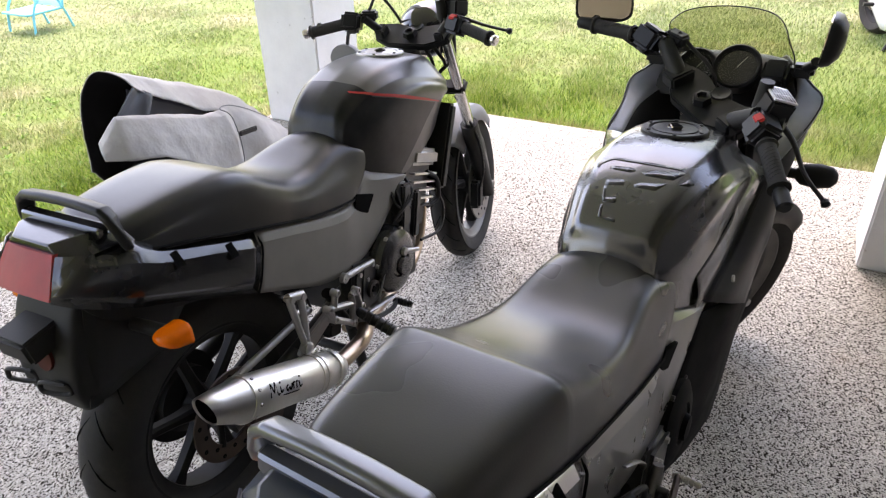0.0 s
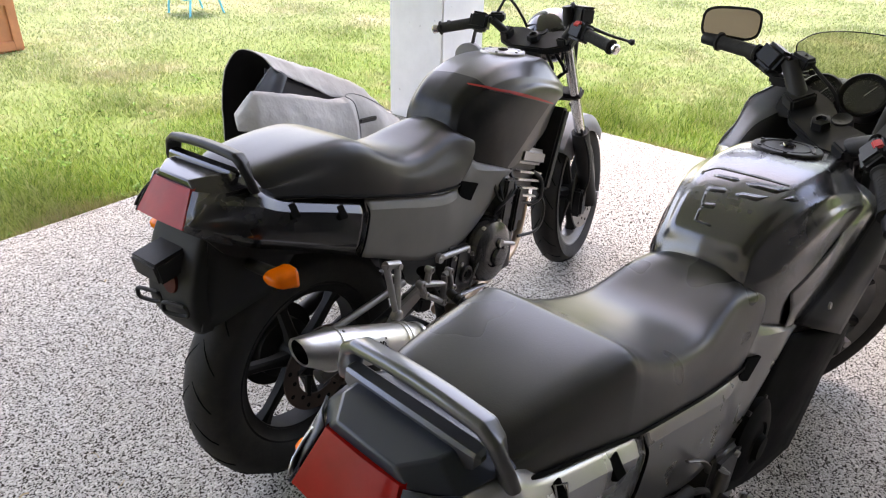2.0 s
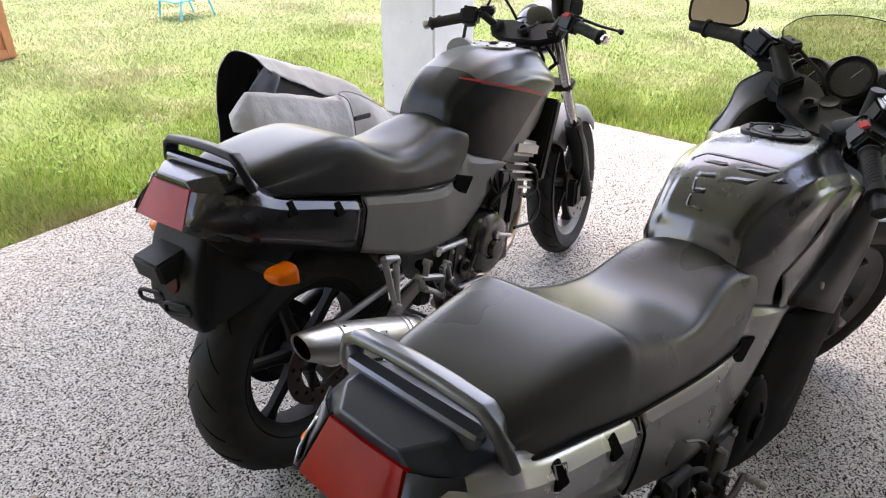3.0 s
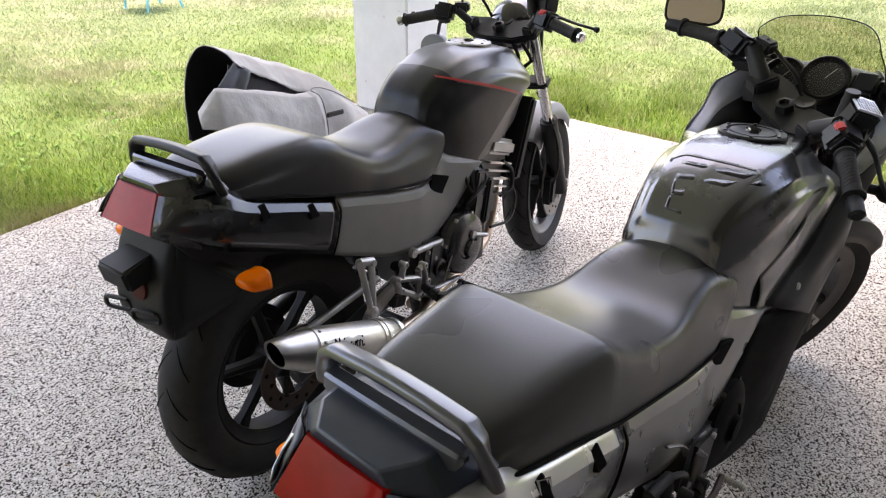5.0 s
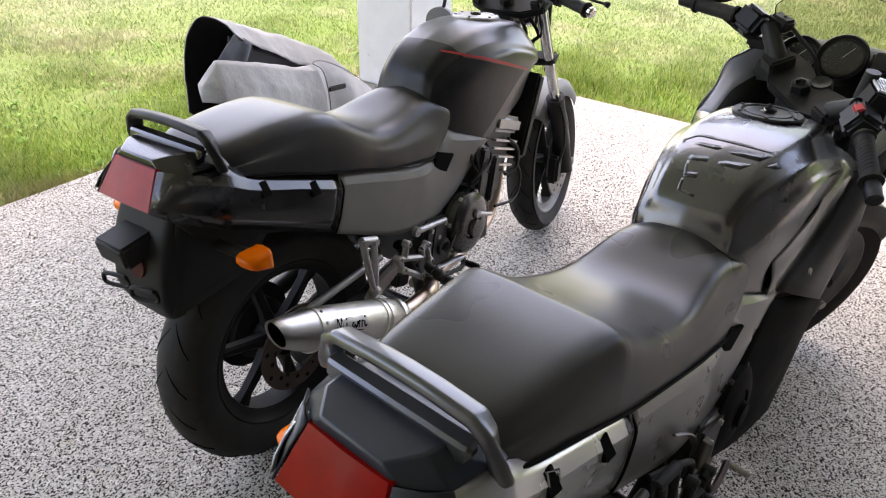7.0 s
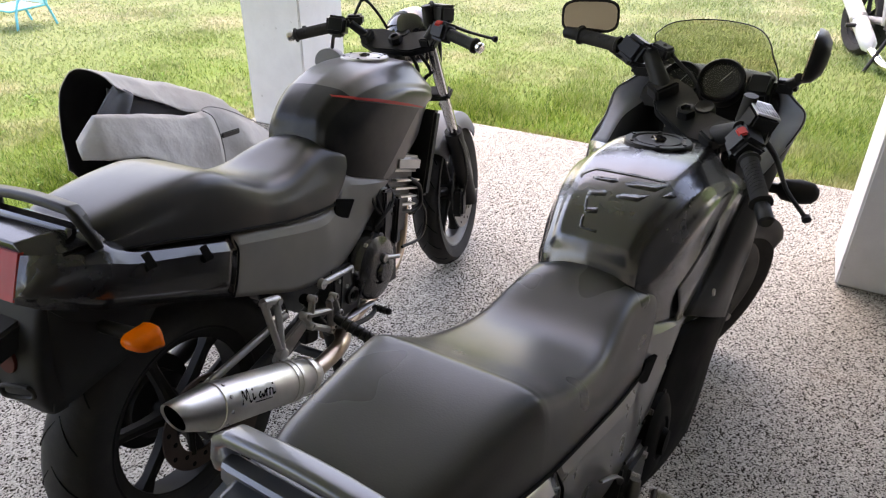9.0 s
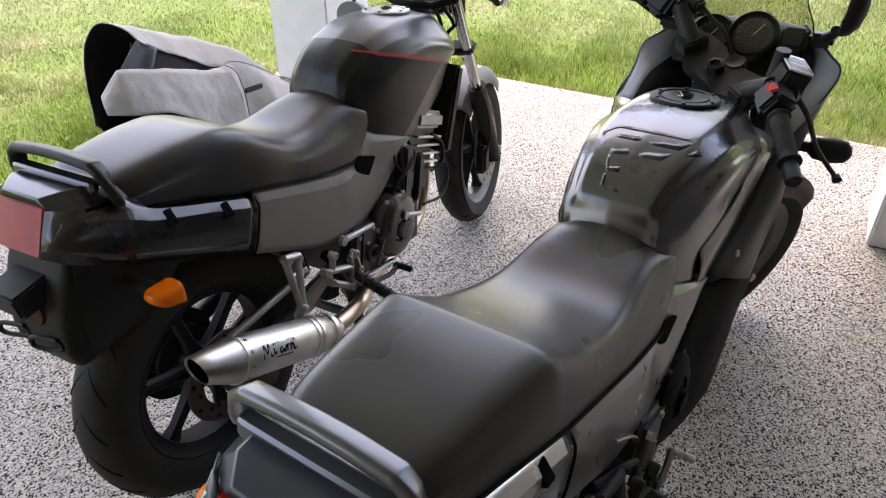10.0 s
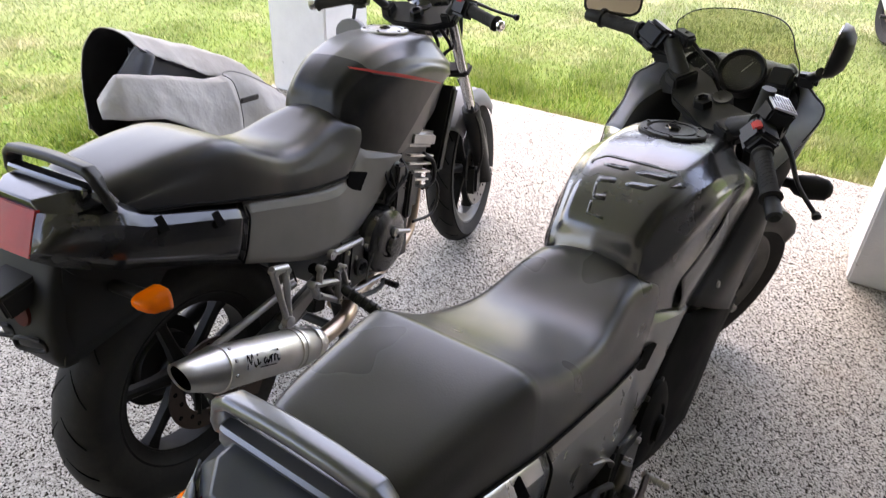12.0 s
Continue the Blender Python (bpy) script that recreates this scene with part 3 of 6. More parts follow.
def on_tank(u, v, lift=0.0015, side=-1):
    """The tank's skin: u 0 to 1 from the seat to the front, v 0 to 1 from the top middle down the side."""
    a, b = u * (len(TANK_GRID) - 1), v * (len(TANK_GRID[0]) - 1)
    i, j = min(int(a), len(TANK_GRID) - 2), min(int(b), len(TANK_GRID[0]) - 2)
    fa, fb = a - i, b - j
    g = TANK_GRID
    p = (g[i][j] * (1 - fa) * (1 - fb) + g[i + 1][j] * fa * (1 - fb) + g[i][j + 1] * (1 - fa) * fb + g[i + 1][j + 1] * fa * fb)
    nrm = (g[i + 1][j] - g[i][j]).cross(g[i][j + 1] - g[i][j]).normalized()
    if nrm.dot(p - Vector((0.78, 0, 0.74))) < 0:
        nrm = -nrm
    p = p + nrm * lift
    return Vector((p.x, p.y * (1 if side > 0 else -1), p.z))


def tank_at(x, z, lift=0.0012, side=-1):
    """The point of the tank's side skin that shows at (x, z) in side view, lifted off it."""
    best = None
    g = TANK_GRID
    for i in range(len(g) - 1):
        for j in range(len(g[0]) // 3, len(g[0]) - 1):
            d = (g[i][j].x - x) ** 2 + (g[i][j].z - z) ** 2
            if best is None or d < best[0]:
                best = (d, i, j)
    _, i, j = best
    i, j = max(i, 1), max(j, 1)
    o, eu, ev = g[i][j], g[i + 1][j] - g[i - 1][j], g[i][j + 1] - g[i][j - 1]
    nrm = eu.cross(ev).normalized()
    if nrm.y < 0:
        nrm = -nrm
    y = o.y - (nrm.x * (x - o.x) + nrm.z * (z - o.z)) / max(nrm.y, 0.25)
    p = Vector((x, y, z)) + nrm * lift
    return Vector((p.x, p.y * (1 if side > 0 else -1), p.z))


def seat_section(x, zt, wt, wb, zb, front, firm):
    if firm:
        return [(x, 0, zt), (x, wt * 0.6, zt), (x + front * 0.25, wt * 0.83, zt - 0.003), (x + front * 0.45, wt * 0.96, zt - 0.013), (x + front * 0.65, wt + 0.003, zt - 0.035),
                (x + front * 0.95, wb * 0.62 + wt * 0.40, zt * 0.4 + zb * 0.6), (x + front * 0.6, wb, zb)]
    return [(x, 0, zt), (x, wt * 0.55, zt - 0.001), (x + front * 0.25, wt * 0.82, zt - 0.006), (x + front * 0.45, wt * 0.955, zt - 0.018), (x + front * 0.65, wt + 0.003, zt - 0.041),
            (x + front * 0.95, wb * 0.62 + wt * 0.40, zt * 0.4 + zb * 0.6), (x + front * 0.6, wb, zb)]


# Pillion pads: the faired machine's is firm with a crisp front step, the stripped one's has sagged and slopes off further ahead.
FIRM_PAD = ((-0.146, 0.832, 0.080, 0.100, 0.806, 0.0),
            (-0.136, 0.851, 0.092, 0.110, 0.803, 0.0),
            (-0.095, 0.864, 0.106, 0.121, 0.791, 0.0),
            (0.000, 0.869, 0.117, 0.128, 0.763, 0.0),
            (0.074, 0.867, 0.125, 0.130, 0.735, 0.0),
            (0.095, 0.862, 0.126, 0.130, 0.727, 0.0),
            (0.120, 0.845, 0.125, 0.130, 0.717, 0.0),
            (0.185, 0.804, 0.124, 0.130, 0.697, 0.0))
SLACK_PAD = ((-0.146, 0.824, 0.080, 0.100, 0.803, 0.0),
             (-0.136, 0.842, 0.092, 0.110, 0.801, 0.0),
             (-0.095, 0.856, 0.106, 0.121, 0.790, 0.0),
             (0.000, 0.863, 0.116, 0.128, 0.763, 0.0),
             (0.078, 0.861, 0.122, 0.130, 0.735, 0.0),
             (0.118, 0.854, 0.123, 0.130, 0.722, 0.0),
             (0.160, 0.838, 0.123, 0.130, 0.708, 0.0),
             (0.212, 0.806, 0.123, 0.130, 0.692, 0.0))
SADDLE = ((0.285, 0.768, 0.121, 0.130, 0.668, 0.0),
          (0.360, 0.756, 0.116, 0.131, 0.648, 0.01),
          (0.450, 0.768, 0.106, 0.131, 0.630, 0.03))
SEAT_NOSE = [
    [(0.503, 0, 0.782), (0.505, 0.050, 0.778), (0.511, 0.078, 0.769), (0.527, 0.097, 0.755), (0.550, 0.111, 0.733), (0.537, 0.121, 0.68), (0.484, 0.129, 0.629)],
    [(0.527, 0, 0.786), (0.529, 0.050, 0.778), (0.535, 0.080, 0.762), (0.555, 0.101, 0.742), (0.576, 0.113, 0.724), (0.555, 0.121, 0.678), (0.490, 0.128, 0.632)]]


def seat_stations(firm):
    return [seat_section(*q, firm) for q in (FIRM_PAD if firm else SLACK_PAD) + SADDLE] + SEAT_NOSE


def spoked_wheel(root, name, centre, radius, width, turn, disc_sides, disc_r, label, rim_paint):
    c = Vector(centre)
    w = width / 2
    rim_r = 0.203
    tyre = part("tyre", spin([(-w * 0.72, rim_r + 0.004), (-w * 0.92, rim_r + 0.022), (-w, (rim_r + radius) / 2 + 0.01), (-w * 0.9, radius - 0.03),
                              (-w * 0.62, radius - 0.011), (-w * 0.3, radius - 0.002), (0, radius), (w * 0.3, radius - 0.002), (w * 0.62, radius - 0.011),
                              (w * 0.9, radius - 0.03), (w, (rim_r + radius) / 2 + 0.01), (w * 0.92, rim_r + 0.022), (w * 0.72, rim_r + 0.004)],
                             c, (0, 1, 0), 72), RUBBER, None, turn=turn)
    wheel = part(name, joined(
        spin([(-w * 0.74, rim_r + 0.012), (-w * 0.76, rim_r + 0.002), (-w * 0.62, rim_r - 0.006), (-w * 0.5, rim_r - 0.022), (w * 0.5, rim_r - 0.022),
              (w * 0.62, rim_r - 0.006), (w * 0.76, rim_r + 0.002), (w * 0.74, rim_r + 0.012)], c, (0, 1, 0), 72),
        spin([(-w * 0.62, rim_r - 0.004), (-w * 0.45, rim_r - 0.026), (w * 0.45, rim_r - 0.026), (w * 0.62, rim_r - 0.004)], c, (0, 1, 0), 72)), rim_paint, root, label, turn=turn)
    tyre.parent = wheel
    tyre["label"] = "worn grooved black tyre"
    part("hub", spin([(-0.055, 0.012), (-0.055, 0.034), (-0.03, 0.045), (0.03, 0.045), (0.055, 0.034), (0.055, 0.012)], c, (0, 1, 0), 32), RIM, wheel, turn=turn)
    for k in range(6):
        a = radians(43 + 60 * k)
        d = Vector((math.cos(a), 0, math.sin(a)))
        s = Vector((-math.sin(a), 0, math.cos(a)))
        rows = []
        for r, hw, ht in ((0.036, 0.018, 0.020), (0.09, 0.012, 0.016), (0.15, 0.011, 0.015), (0.186, 0.019, 0.024)):
            rows.append([c + d * r + s * (hw * sx) + Vector((0, ht * sy, 0)) for sx, sy in ((-1, -0.6), (-0.5, -1), (0.5, -1), (1, -0.6), (1, 0.6), (0.5, 1), (-0.5, 1), (-1, 0.6))])
        part("spoke", grid_mesh(rows, closed=True), RIM, wheel, turn=turn)
    grooves = []
    for k in range(20):
        a = radians(360 / 20 * k)
        for sd in (-1, 1):
            pts = []
            for q in range(5):
                t = q / 4
                aa = a + sd * 0.02 + t * 0.22
                off = sd * w * (0.06 + 0.72 * t)
                rr = radius - 0.0016 - 0.016 * t ** 2.6
                pts.append(c + Vector((math.cos(aa) * rr, off, math.sin(aa) * rr)))
            grooves.append(sweep(pts, 0.0015, seg=5, m=1))
    part("tread_groove", joined(*grooves), BLACK_HOLE, wheel, turn=turn)["kind"] = "stuff"
    for sd in disc_sides:
        y = sd * (w + 0.012)
        bm = spin([(y - 0.0025, disc_r * 0.62), (y - 0.0025, disc_r), (y + 0.0025, disc_r), (y + 0.0025, disc_r * 0.62), (y - 0.0025, disc_r * 0.62)], c, (0, 1, 0), 56)
        disc = part("brake_disc", bm, RUSTY if disc_r < 0.125 else DISC_STEEL, wheel, "drilled steel brake disc", turn=turn)
        for k in range(18):
            a = radians(20 * k)
            rr = disc_r * (0.74 if k % 2 else 0.88)
            p = c + Vector((math.cos(a) * rr, y, math.sin(a) * rr))
            part("drill_hole", spin([(-0.0035, 0.001), (-0.0035, 0.0055), (0.0035, 0.0055), (0.0035, 0.001)], p, (0, 1, 0), 8), BLACK_HOLE, disc, turn=turn)
        part("disc_carrier", joined(*[rod(c + Vector((math.cos(radians(72 * k)) * 0.03, y * 0.8, math.sin(radians(72 * k)) * 0.03)),
                                          c + Vector((math.cos(radians(72 * k + 18)) * disc_r * 0.68, y, math.sin(radians(72 * k + 18)) * disc_r * 0.68)), 0.009, 0.008, 8) for k in range(5)]),
             RIM, wheel, turn=turn)
    return wheel


def side_outline(points, y, thick, bulge=0.012, rows=5):
    """A side skin between an upper and a lower edge line (x, z), bowed outwards; on the right side of the machine."""
    up, low = points
    up = catmull([(x, 0, z) for x, z in up], 6)
    low = catmull([(x, 0, z) for x, z in low], 6)
    n = len(up)
    grid = []
    for i in range(n):
        a = up[i]
        b = low[round(i * (len(low) - 1) / (n - 1))]
        row = []
        for k in range(rows + 1):
            t = k / rows
            p = a.lerp(b, t)
            yy = y(p.x, t) if callable(y) else y
            row.append(Vector((p.x, -(yy + bulge * math.sin(math.pi * t)), p.z)))
        grid.append(row)
    return grid_mesh(grid)


def build_motorcycle(name, label, group, faired, steer, m):
    bike = thing(name, label, "motorcycle", group, m)
    paint_tank = GUNMETAL if faired else TANK_TWO_TONE
    panel = PANEL_GREY if faired else CHARCOAL
    tail_paint = SILVER_PAINT if faired else TAIL_BLACK
    st = steering(steer)
    sb = steering(-39 if faired else 2.5)

    # seat
    stations = seat_stations(faired)
    seat = part("seat", loft(stations, 5, 5), VINYL if faired else DULL_VINYL, bike, "one-piece stepped black vinyl seat", smooth=60)
    welt = [Vector(s[-1]) + Vector((0, 0.002, 0.006)) for s in stations]
    part("seat_piping", joined(sweep([(v.x, v.y, v.z) for v in welt], 0.003, 6, 4), sweep([(v.x, -v.y, v.z) for v in welt], 0.003, 6, 4)), COWL_BLACK, seat)

    # tank
    tank = part("fuel_tank", loft(TANK, 7, 6), paint_tank, bike, "gunmetal grey fuel tank with reflections" if faired else "charcoal fuel tank with black flanks and a red stripe", smooth=60)
    cap_o, cap_d = Vector((0.866, 0, 0.8985)), Vector((0.085, 0, 0.996))
    cap = part("fuel_cap", spin([(-0.004, 0.067), (0.005, 0.067), (0.008, 0.064), (0.0085, 0.052), (0.004, 0.049), (0.004, 0.046), (0.008, 0.044), (0.0095, 0.03), (0.0095, 0.0)], cap_o, cap_d, 48),
               SATIN_BLACK if faired else ALLOY, tank, "round locking fuel cap")
    part("cap_lock", joined(spin([(0.009, 0.016), (0.012, 0.015), (0.012, 0.0)], cap_o, cap_d, 20), block((0.05, 0.02, 0.006), Matrix.Translation(cap_o + cap_d * 0.011) @ pose(0, 0, 0, 0, 9, 25), 0.002)), GLOSS_BLACK, cap)
    for k in range(6):
        a = radians(60 * k + 15)
        part("cap_screw", spin([(0.006, 0.0045), (0.0105, 0.004), (0.0105, 0.0)], cap_o + Vector((math.cos(a) * 0.058, math.sin(a) * 0.058, -0.085 * math.cos(a) * 0.058)), cap_d, 8), SATIN_BLACK, cap)
    if faired:
        def pad(*outline):
            """A thin raised plate on the tank: its outline as (along, across) on the skin; across below zero is the left side."""
            pts = []
            for (u0, v0), (u1, v1) in zip(outline, outline[1:] + outline[:1]):
                for k in range(4):
                    u, v = u0 + (u1 - u0) * k / 4, v0 + (v1 - v0) * k / 4
                    pts.append(on_tank(u, abs(v), 0.0003, -1 if v > 0 else 1))
            bm = bmesh.new()
            bmesh.ops.triangulate(bm, faces=[bm.faces.new([bm.verts.new(p) for p in pts])])
            part("tank_pad", bm, PAD_RUBBER, tank, "raised dark tank protector pad", solid=0.0005, out=(-0.5, 0, 1), smooth=20)
        pad((0.510, -0.120), (0.510, -0.017), (0.497, -0.003), (0.487, -0.020), (0.494, -0.113))
        pad((0.497, 0.020), (0.517, 0.053), (0.543, 0.193), (0.540, 0.217), (0.497, 0.167), (0.485, 0.040))
        pad((0.433, 0.017), (0.450, 0.037), (0.477, 0.150), (0.433, 0.113), (0.424, 0.027))
        pad((0.487, 0.233), (0.530, 0.267), (0.527, 0.333), (0.507, 0.303))
        pad((0.420, -0.103), (0.440, -0.103), (0.450, -0.033), (0.437, -0.020), (0.422, -0.020), (0.414, -0.093))
        pad((0.340, -0.080), (0.360, -0.080), (0.366, -0.027), (0.353, -0.020), (0.340, -0.023), (0.335, -0.073))
        pad((0.270, -0.077), (0.330, -0.083), (0.330, -0.069), (0.279, -0.061), (0.272, 0.007), (0.259, 0.007))
        pad((0.342, -0.082), (0.412, -0.103), (0.412, -0.089), (0.342, -0.066))
        pad((0.503, -0.227), (0.523, -0.233), (0.553, -0.130), (0.545, -0.007), (0.556, 0.187), (0.547, 0.190), (0.531, 0.0), (0.538, -0.123), (0.513, -0.197), (0.497, -0.197))
    else:
        def stripe_z(x):
            return 0.870 - 0.30 * (x - 0.60) - 0.12 * (x - 0.60) ** 2
        for sd in (-1, 1):
            rows = []
            x0 = 0.60 if sd < 0 else 0.71
            for i in range(33):
                t = i / 32
                x = x0 + (0.935 - x0) * t
                h = 0.0042 * (0.3 + 0.7 * math.sin(math.pi * min(1, 0.08 + t * 0.9)))
                rows.append([tank_at(x, stripe_z(x) + h, 0.0034, sd), tank_at(x, stripe_z(x) - h, 0.0034, sd)])
            part("red_stripe", grid_mesh(rows), RED_PAINT, tank, "thin red pinstripe")

    # tail: upper cap, side skins, lamp, rail
    def tail_top(x, w, z, dz):
        return [(x, 0, z), (x, w * 0.70, z), (x - 0.002, w, z - dz)]
    part("tail_cowl", loft([tail_top(-0.125, 0.118, 0.846, 0.02), tail_top(-0.165, 0.114, 0.862, 0.028), tail_top(-0.205, 0.106, 0.864, 0.030), tail_top(-0.238, 0.066, 0.858, 0.022)], 1, 1),
         TAIL_PAINT if faired else TAIL_BLACK, bike, "angular painted tail cowl", smooth=20, bevel=0.003)
    up = [(-0.235, 0.838), (-0.185, 0.838), (-0.135, 0.828), (-0.085, 0.797), (0.02, 0.757), (0.1385, 0.7115)]
    mid = [(-0.240, 0.822), (-0.200, 0.815), (-0.150, 0.798), (-0.100, 0.772), (0.02, 0.727), (0.134, 0.681)]
    low = [(-0.285, 0.790), (-0.230, 0.752), (-0.170, 0.716), (-0.100, 0.684), (0.00, 0.634), (0.105, 0.582)]
    for sd in (-1, 1):
        grid = []
        cu, cm, cl = (catmull([(x, 0, z) for x, z in q], 5) for q in (up, mid, low))
        for a, b, c in zip(cu, cm, cl):
            w0 = 0.062 + 0.066 * min(1, max(0, (a.x + 0.245) / 0.11)) ** 0.55
            k = 1 - 0.3 * min(1, max(0, (a.x + 0.02) / 0.15))
            grid.append([Vector((a.x, sd * (w0 - 0.012), a.z)), Vector((a.x * 0.5 + b.x * 0.5, sd * (w0 + 0.001), a.z * 0.5 + b.z * 0.5)), Vector((b.x, sd * (w0 + 0.003 + 0.009 * k), b.z)),
                         Vector((b.x * 0.66 + c.x * 0.34, sd * (w0 + 0.004 + 0.009 * k), b.z * 0.66 + c.z * 0.34)), Vector((b.x * 0.3 + c.x * 0.7, sd * (w0 + 0.004 + 0.006 * k), b.z * 0.3 + c.z * 0.7)), Vector((c.x, sd * (w0 + 0.002), c.z))])
        tp = part("tail_panel", grid_mesh(grid), tail_paint, bike, "gunmetal tail side panel" if faired else "scratched glossy black tail side panel", smooth=24, solid=0.003, out=(0, sd, 0))
        part("panel_seam", sweep([p + Vector((0.001, sd * 0.0024, 0)) for p in grid[-1]], 0.0024, 6, 3), BLACK_HOLE, tp, "narrow dark joint between panels")
        for sx, sz in ((-0.077, 0.763), (0.052, 0.714)):
            # solid black block in place of the slot's shaded recess
            part("slot", block((0.022, 0.010, 0.031), pose(sx, sd * 0.1355, sz, sd * 36, 4, 0), 0.001), BLACK_HOLE, tp, "black block standing for a shaded bungee hook slot")
        if faired:
            hk = [(-0.086, 0.752), (-0.080, 0.778), (-0.062, 0.771), (-0.068, 0.745), (-0.086, 0.752)]
            part("bungee_hook", sweep([(hx, sd * (0.1445 - 0.55 * max(0, hz - 0.757)), hz) for hx, hz in hk], 0.0022, 6, 1), CHROME, tp, "folded bright bungee hook")

    def lamp_row(t):
        x, z, w = -0.246 - 0.040 * t, 0.844 - 0.062 * t, 0.062 + 0.016 * t
        return [(x, 0, z), (x + 0.001, w * 0.5, z), (x + 0.002, w * 0.85, z), (x + 0.006, w, z), (x + 0.045, w + 0.004, z)]
    lamp = part("tail_light", loft([lamp_row(0), lamp_row(0.02), lamp_row(0.5), lamp_row(1.0)], 3, 3, cap=True), DEEP_RED_LENS if faired else RED_LENS, bike, "wide deep red tail light lens" if faired else "wide faded red tail light lens", smooth=35)
    for sd in (-1, 1):
        part("tail_corner", grid_mesh([[Vector((-0.243, sd * 0.064, 0.843)), Vector((-0.266, sd * 0.0735, 0.812)), Vector((-0.285, sd * 0.0800, 0.781))],
                                       [Vector((-0.226, sd * 0.092, 0.841)), Vector((-0.246, sd * 0.101, 0.802)), Vector((-0.262, sd * 0.105, 0.764))],
                                       [Vector((-0.205, sd * 0.1095, 0.838)), Vector((-0.205, sd * 0.1195, 0.790)), Vector((-0.215, sd * 0.1205, 0.738))]]), TAIL_PAINT if faired else TAIL_BLACK, bike, smooth=40, solid=0.003, out=(0, sd, 0))
    part("under_tail", loft([[(-0.262, 0, 0.785), (-0.262, 0.06, 0.785), (-0.255, 0.090, 0.780), (-0.252, 0.090, 0.758)],
                             [(-0.20, 0, 0.80), (-0.20, 0.07, 0.80), (-0.20, 0.1, 0.79), (-0.20, 0.1, 0.70)],
                             [(-0.08, 0, 0.80), (-0.08, 0.07, 0.80), (-0.08, 0.118, 0.77), (-0.08, 0.115, 0.66)],
                             [(0.15, 0, 0.72), (0.15, 0.08, 0.72), (0.15, 0.118, 0.69), (0.15, 0.115, 0.58)]], 4, 3), RAW_BLACK, bike)

    part("tail_filler", block((0.10, 0.19, 0.085), pose(-0.178, 0, 0.786), 0.006), RAW_BLACK, bike)

    def rail_ring(p, along, hw, ht):
        a = Vector(along).normalized()
        u = Vector((0.25, 0, 0.97))
        s = a.cross(u).normalized()
        u = s.cross(a)
        return [Vector(p) + s * (hw * x) + u * (ht * z) for x, z in ((-1, -0.6), (-0.7, -1), (0.7, -1), (1, -0.6), (1, 0.45), (0.72, 1), (-0.72, 1), (-1, 0.45))]
    half = [((-0.154, -0.127, 0.828), (0, 0.1, 1)), ((-0.158, -0.123, 0.850), (-0.1, 0.2, 1)), ((-0.160, -0.112, 0.881), (-0.05, 0.6, 0.9)), ((-0.159, -0.098, 0.8925), (-0.02, 1, 0.2)), ((-0.158, -0.04, 0.896), (-0.01, 1, 0.03)), ((-0.158, 0.0, 0.897), (0, 1, 0))]
    rings = [rail_ring(p, d, 0.0155, 0.0085) for p, d in half]
    for p, d in reversed(half[:-1]):
        rings.append(rail_ring((p[0], -p[1], p[2]), (-d[0], d[1], -d[2]), 0.0155, 0.0085))
    part("grab_rail", grid_mesh(rings, closed=True, cap=True), RAIL_PAINT if faired else SATIN_BLACK, bike, "moulded dark grey pillion grab rail" if faired else "moulded black pillion grab rail", smooth=50, bevel=0.004)
    lip = []
    for y, k in ((-0.106, 0.35), (-0.101, 0.85), (-0.092, 1.0), (0.0, 1.0), (0.092, 1.0), (0.101, 0.85), (0.106, 0.35)):
        lip.append([Vector((-0.172 + dx * k, y, 0.864 + dz * k)) for dx, dz in ((0.012, -0.012), (0.012, 0.004), (0.008, 0.008), (-0.006, 0.006), (-0.010, 0.002), (-0.013, -0.014))])
    part("rail_lip", grid_mesh(lip, closed=True, cap=True), RAIL_PAINT if faired else GLOSS_BLACK, bike, "raised lip under the grab rail", smooth=20)

    # side panel with its duct
    up = [(0.137, 0.7125), (0.250, 0.680), (0.350, 0.650), (0.440, 0.628), (0.492, 0.634), (0.553, 0.681), (0.620, 0.652), (0.737, 0.602)]
    low = [(0.105, 0.5815), (0.200, 0.535), (0.300, 0.487), (0.383, 0.466), (0.485, 0.463), (0.560, 0.490), (0.630, 0.532), (0.732, 0.598)]
    for sd in (-1, 1):
        bm = side_outline((up, low), lambda x, t: 0.134 - 0.010 * max(0, 1 - t / 0.16) - (1 - t) * 0.022 * max(0, 1 - abs(x - 0.56) / 0.12), 0.003, 0.0015, 12)
        if sd > 0:
            bm2 = mirrored(bm)
            bm.free()
            bm = bm2
        sp = part("side_panel", bm, panel, bike, "satin charcoal side panel with a square air duct", smooth=18, solid=0.003, out=(0, sd, 0))
        # no opening is cut: a black plate carries the duct's shade
        part("duct_shade_plate", prism([(-0.034, 0.034), (0.040, 0.004), (0.004, -0.052), (-0.048, -0.014)], 0.008, pose(0.532, sd * 0.1258, 0.608, 90 - sd * 5, 0, 3 * sd), 0.001), BLACK_HOLE, sp, "black plate standing for the shaded air duct opening")

    # mudguard, plate lamp, hook, indicators
    def guard(x, w, z, curl):
        return [(x, 0, z), (x, w * 0.6, z), (x + 0.006, w * 0.92, z), (x + curl, w, z)]
    part("rear_mudguard", loft([guard(-0.235, 0.08, 0.775, 0.03), guard(-0.268, 0.084, 0.72, 0.03), guard(-0.292, 0.084, 0.65, 0.03), guard(-0.298, 0.082, 0.59, 0.035), guard(-0.285, 0.072, 0.548, 0.03)], 5, 4, cap=False), RAW_BLACK, bike, "long black plastic rear mudguard", solid=0.004)
    for sd in (-1, 1):
        rows = []
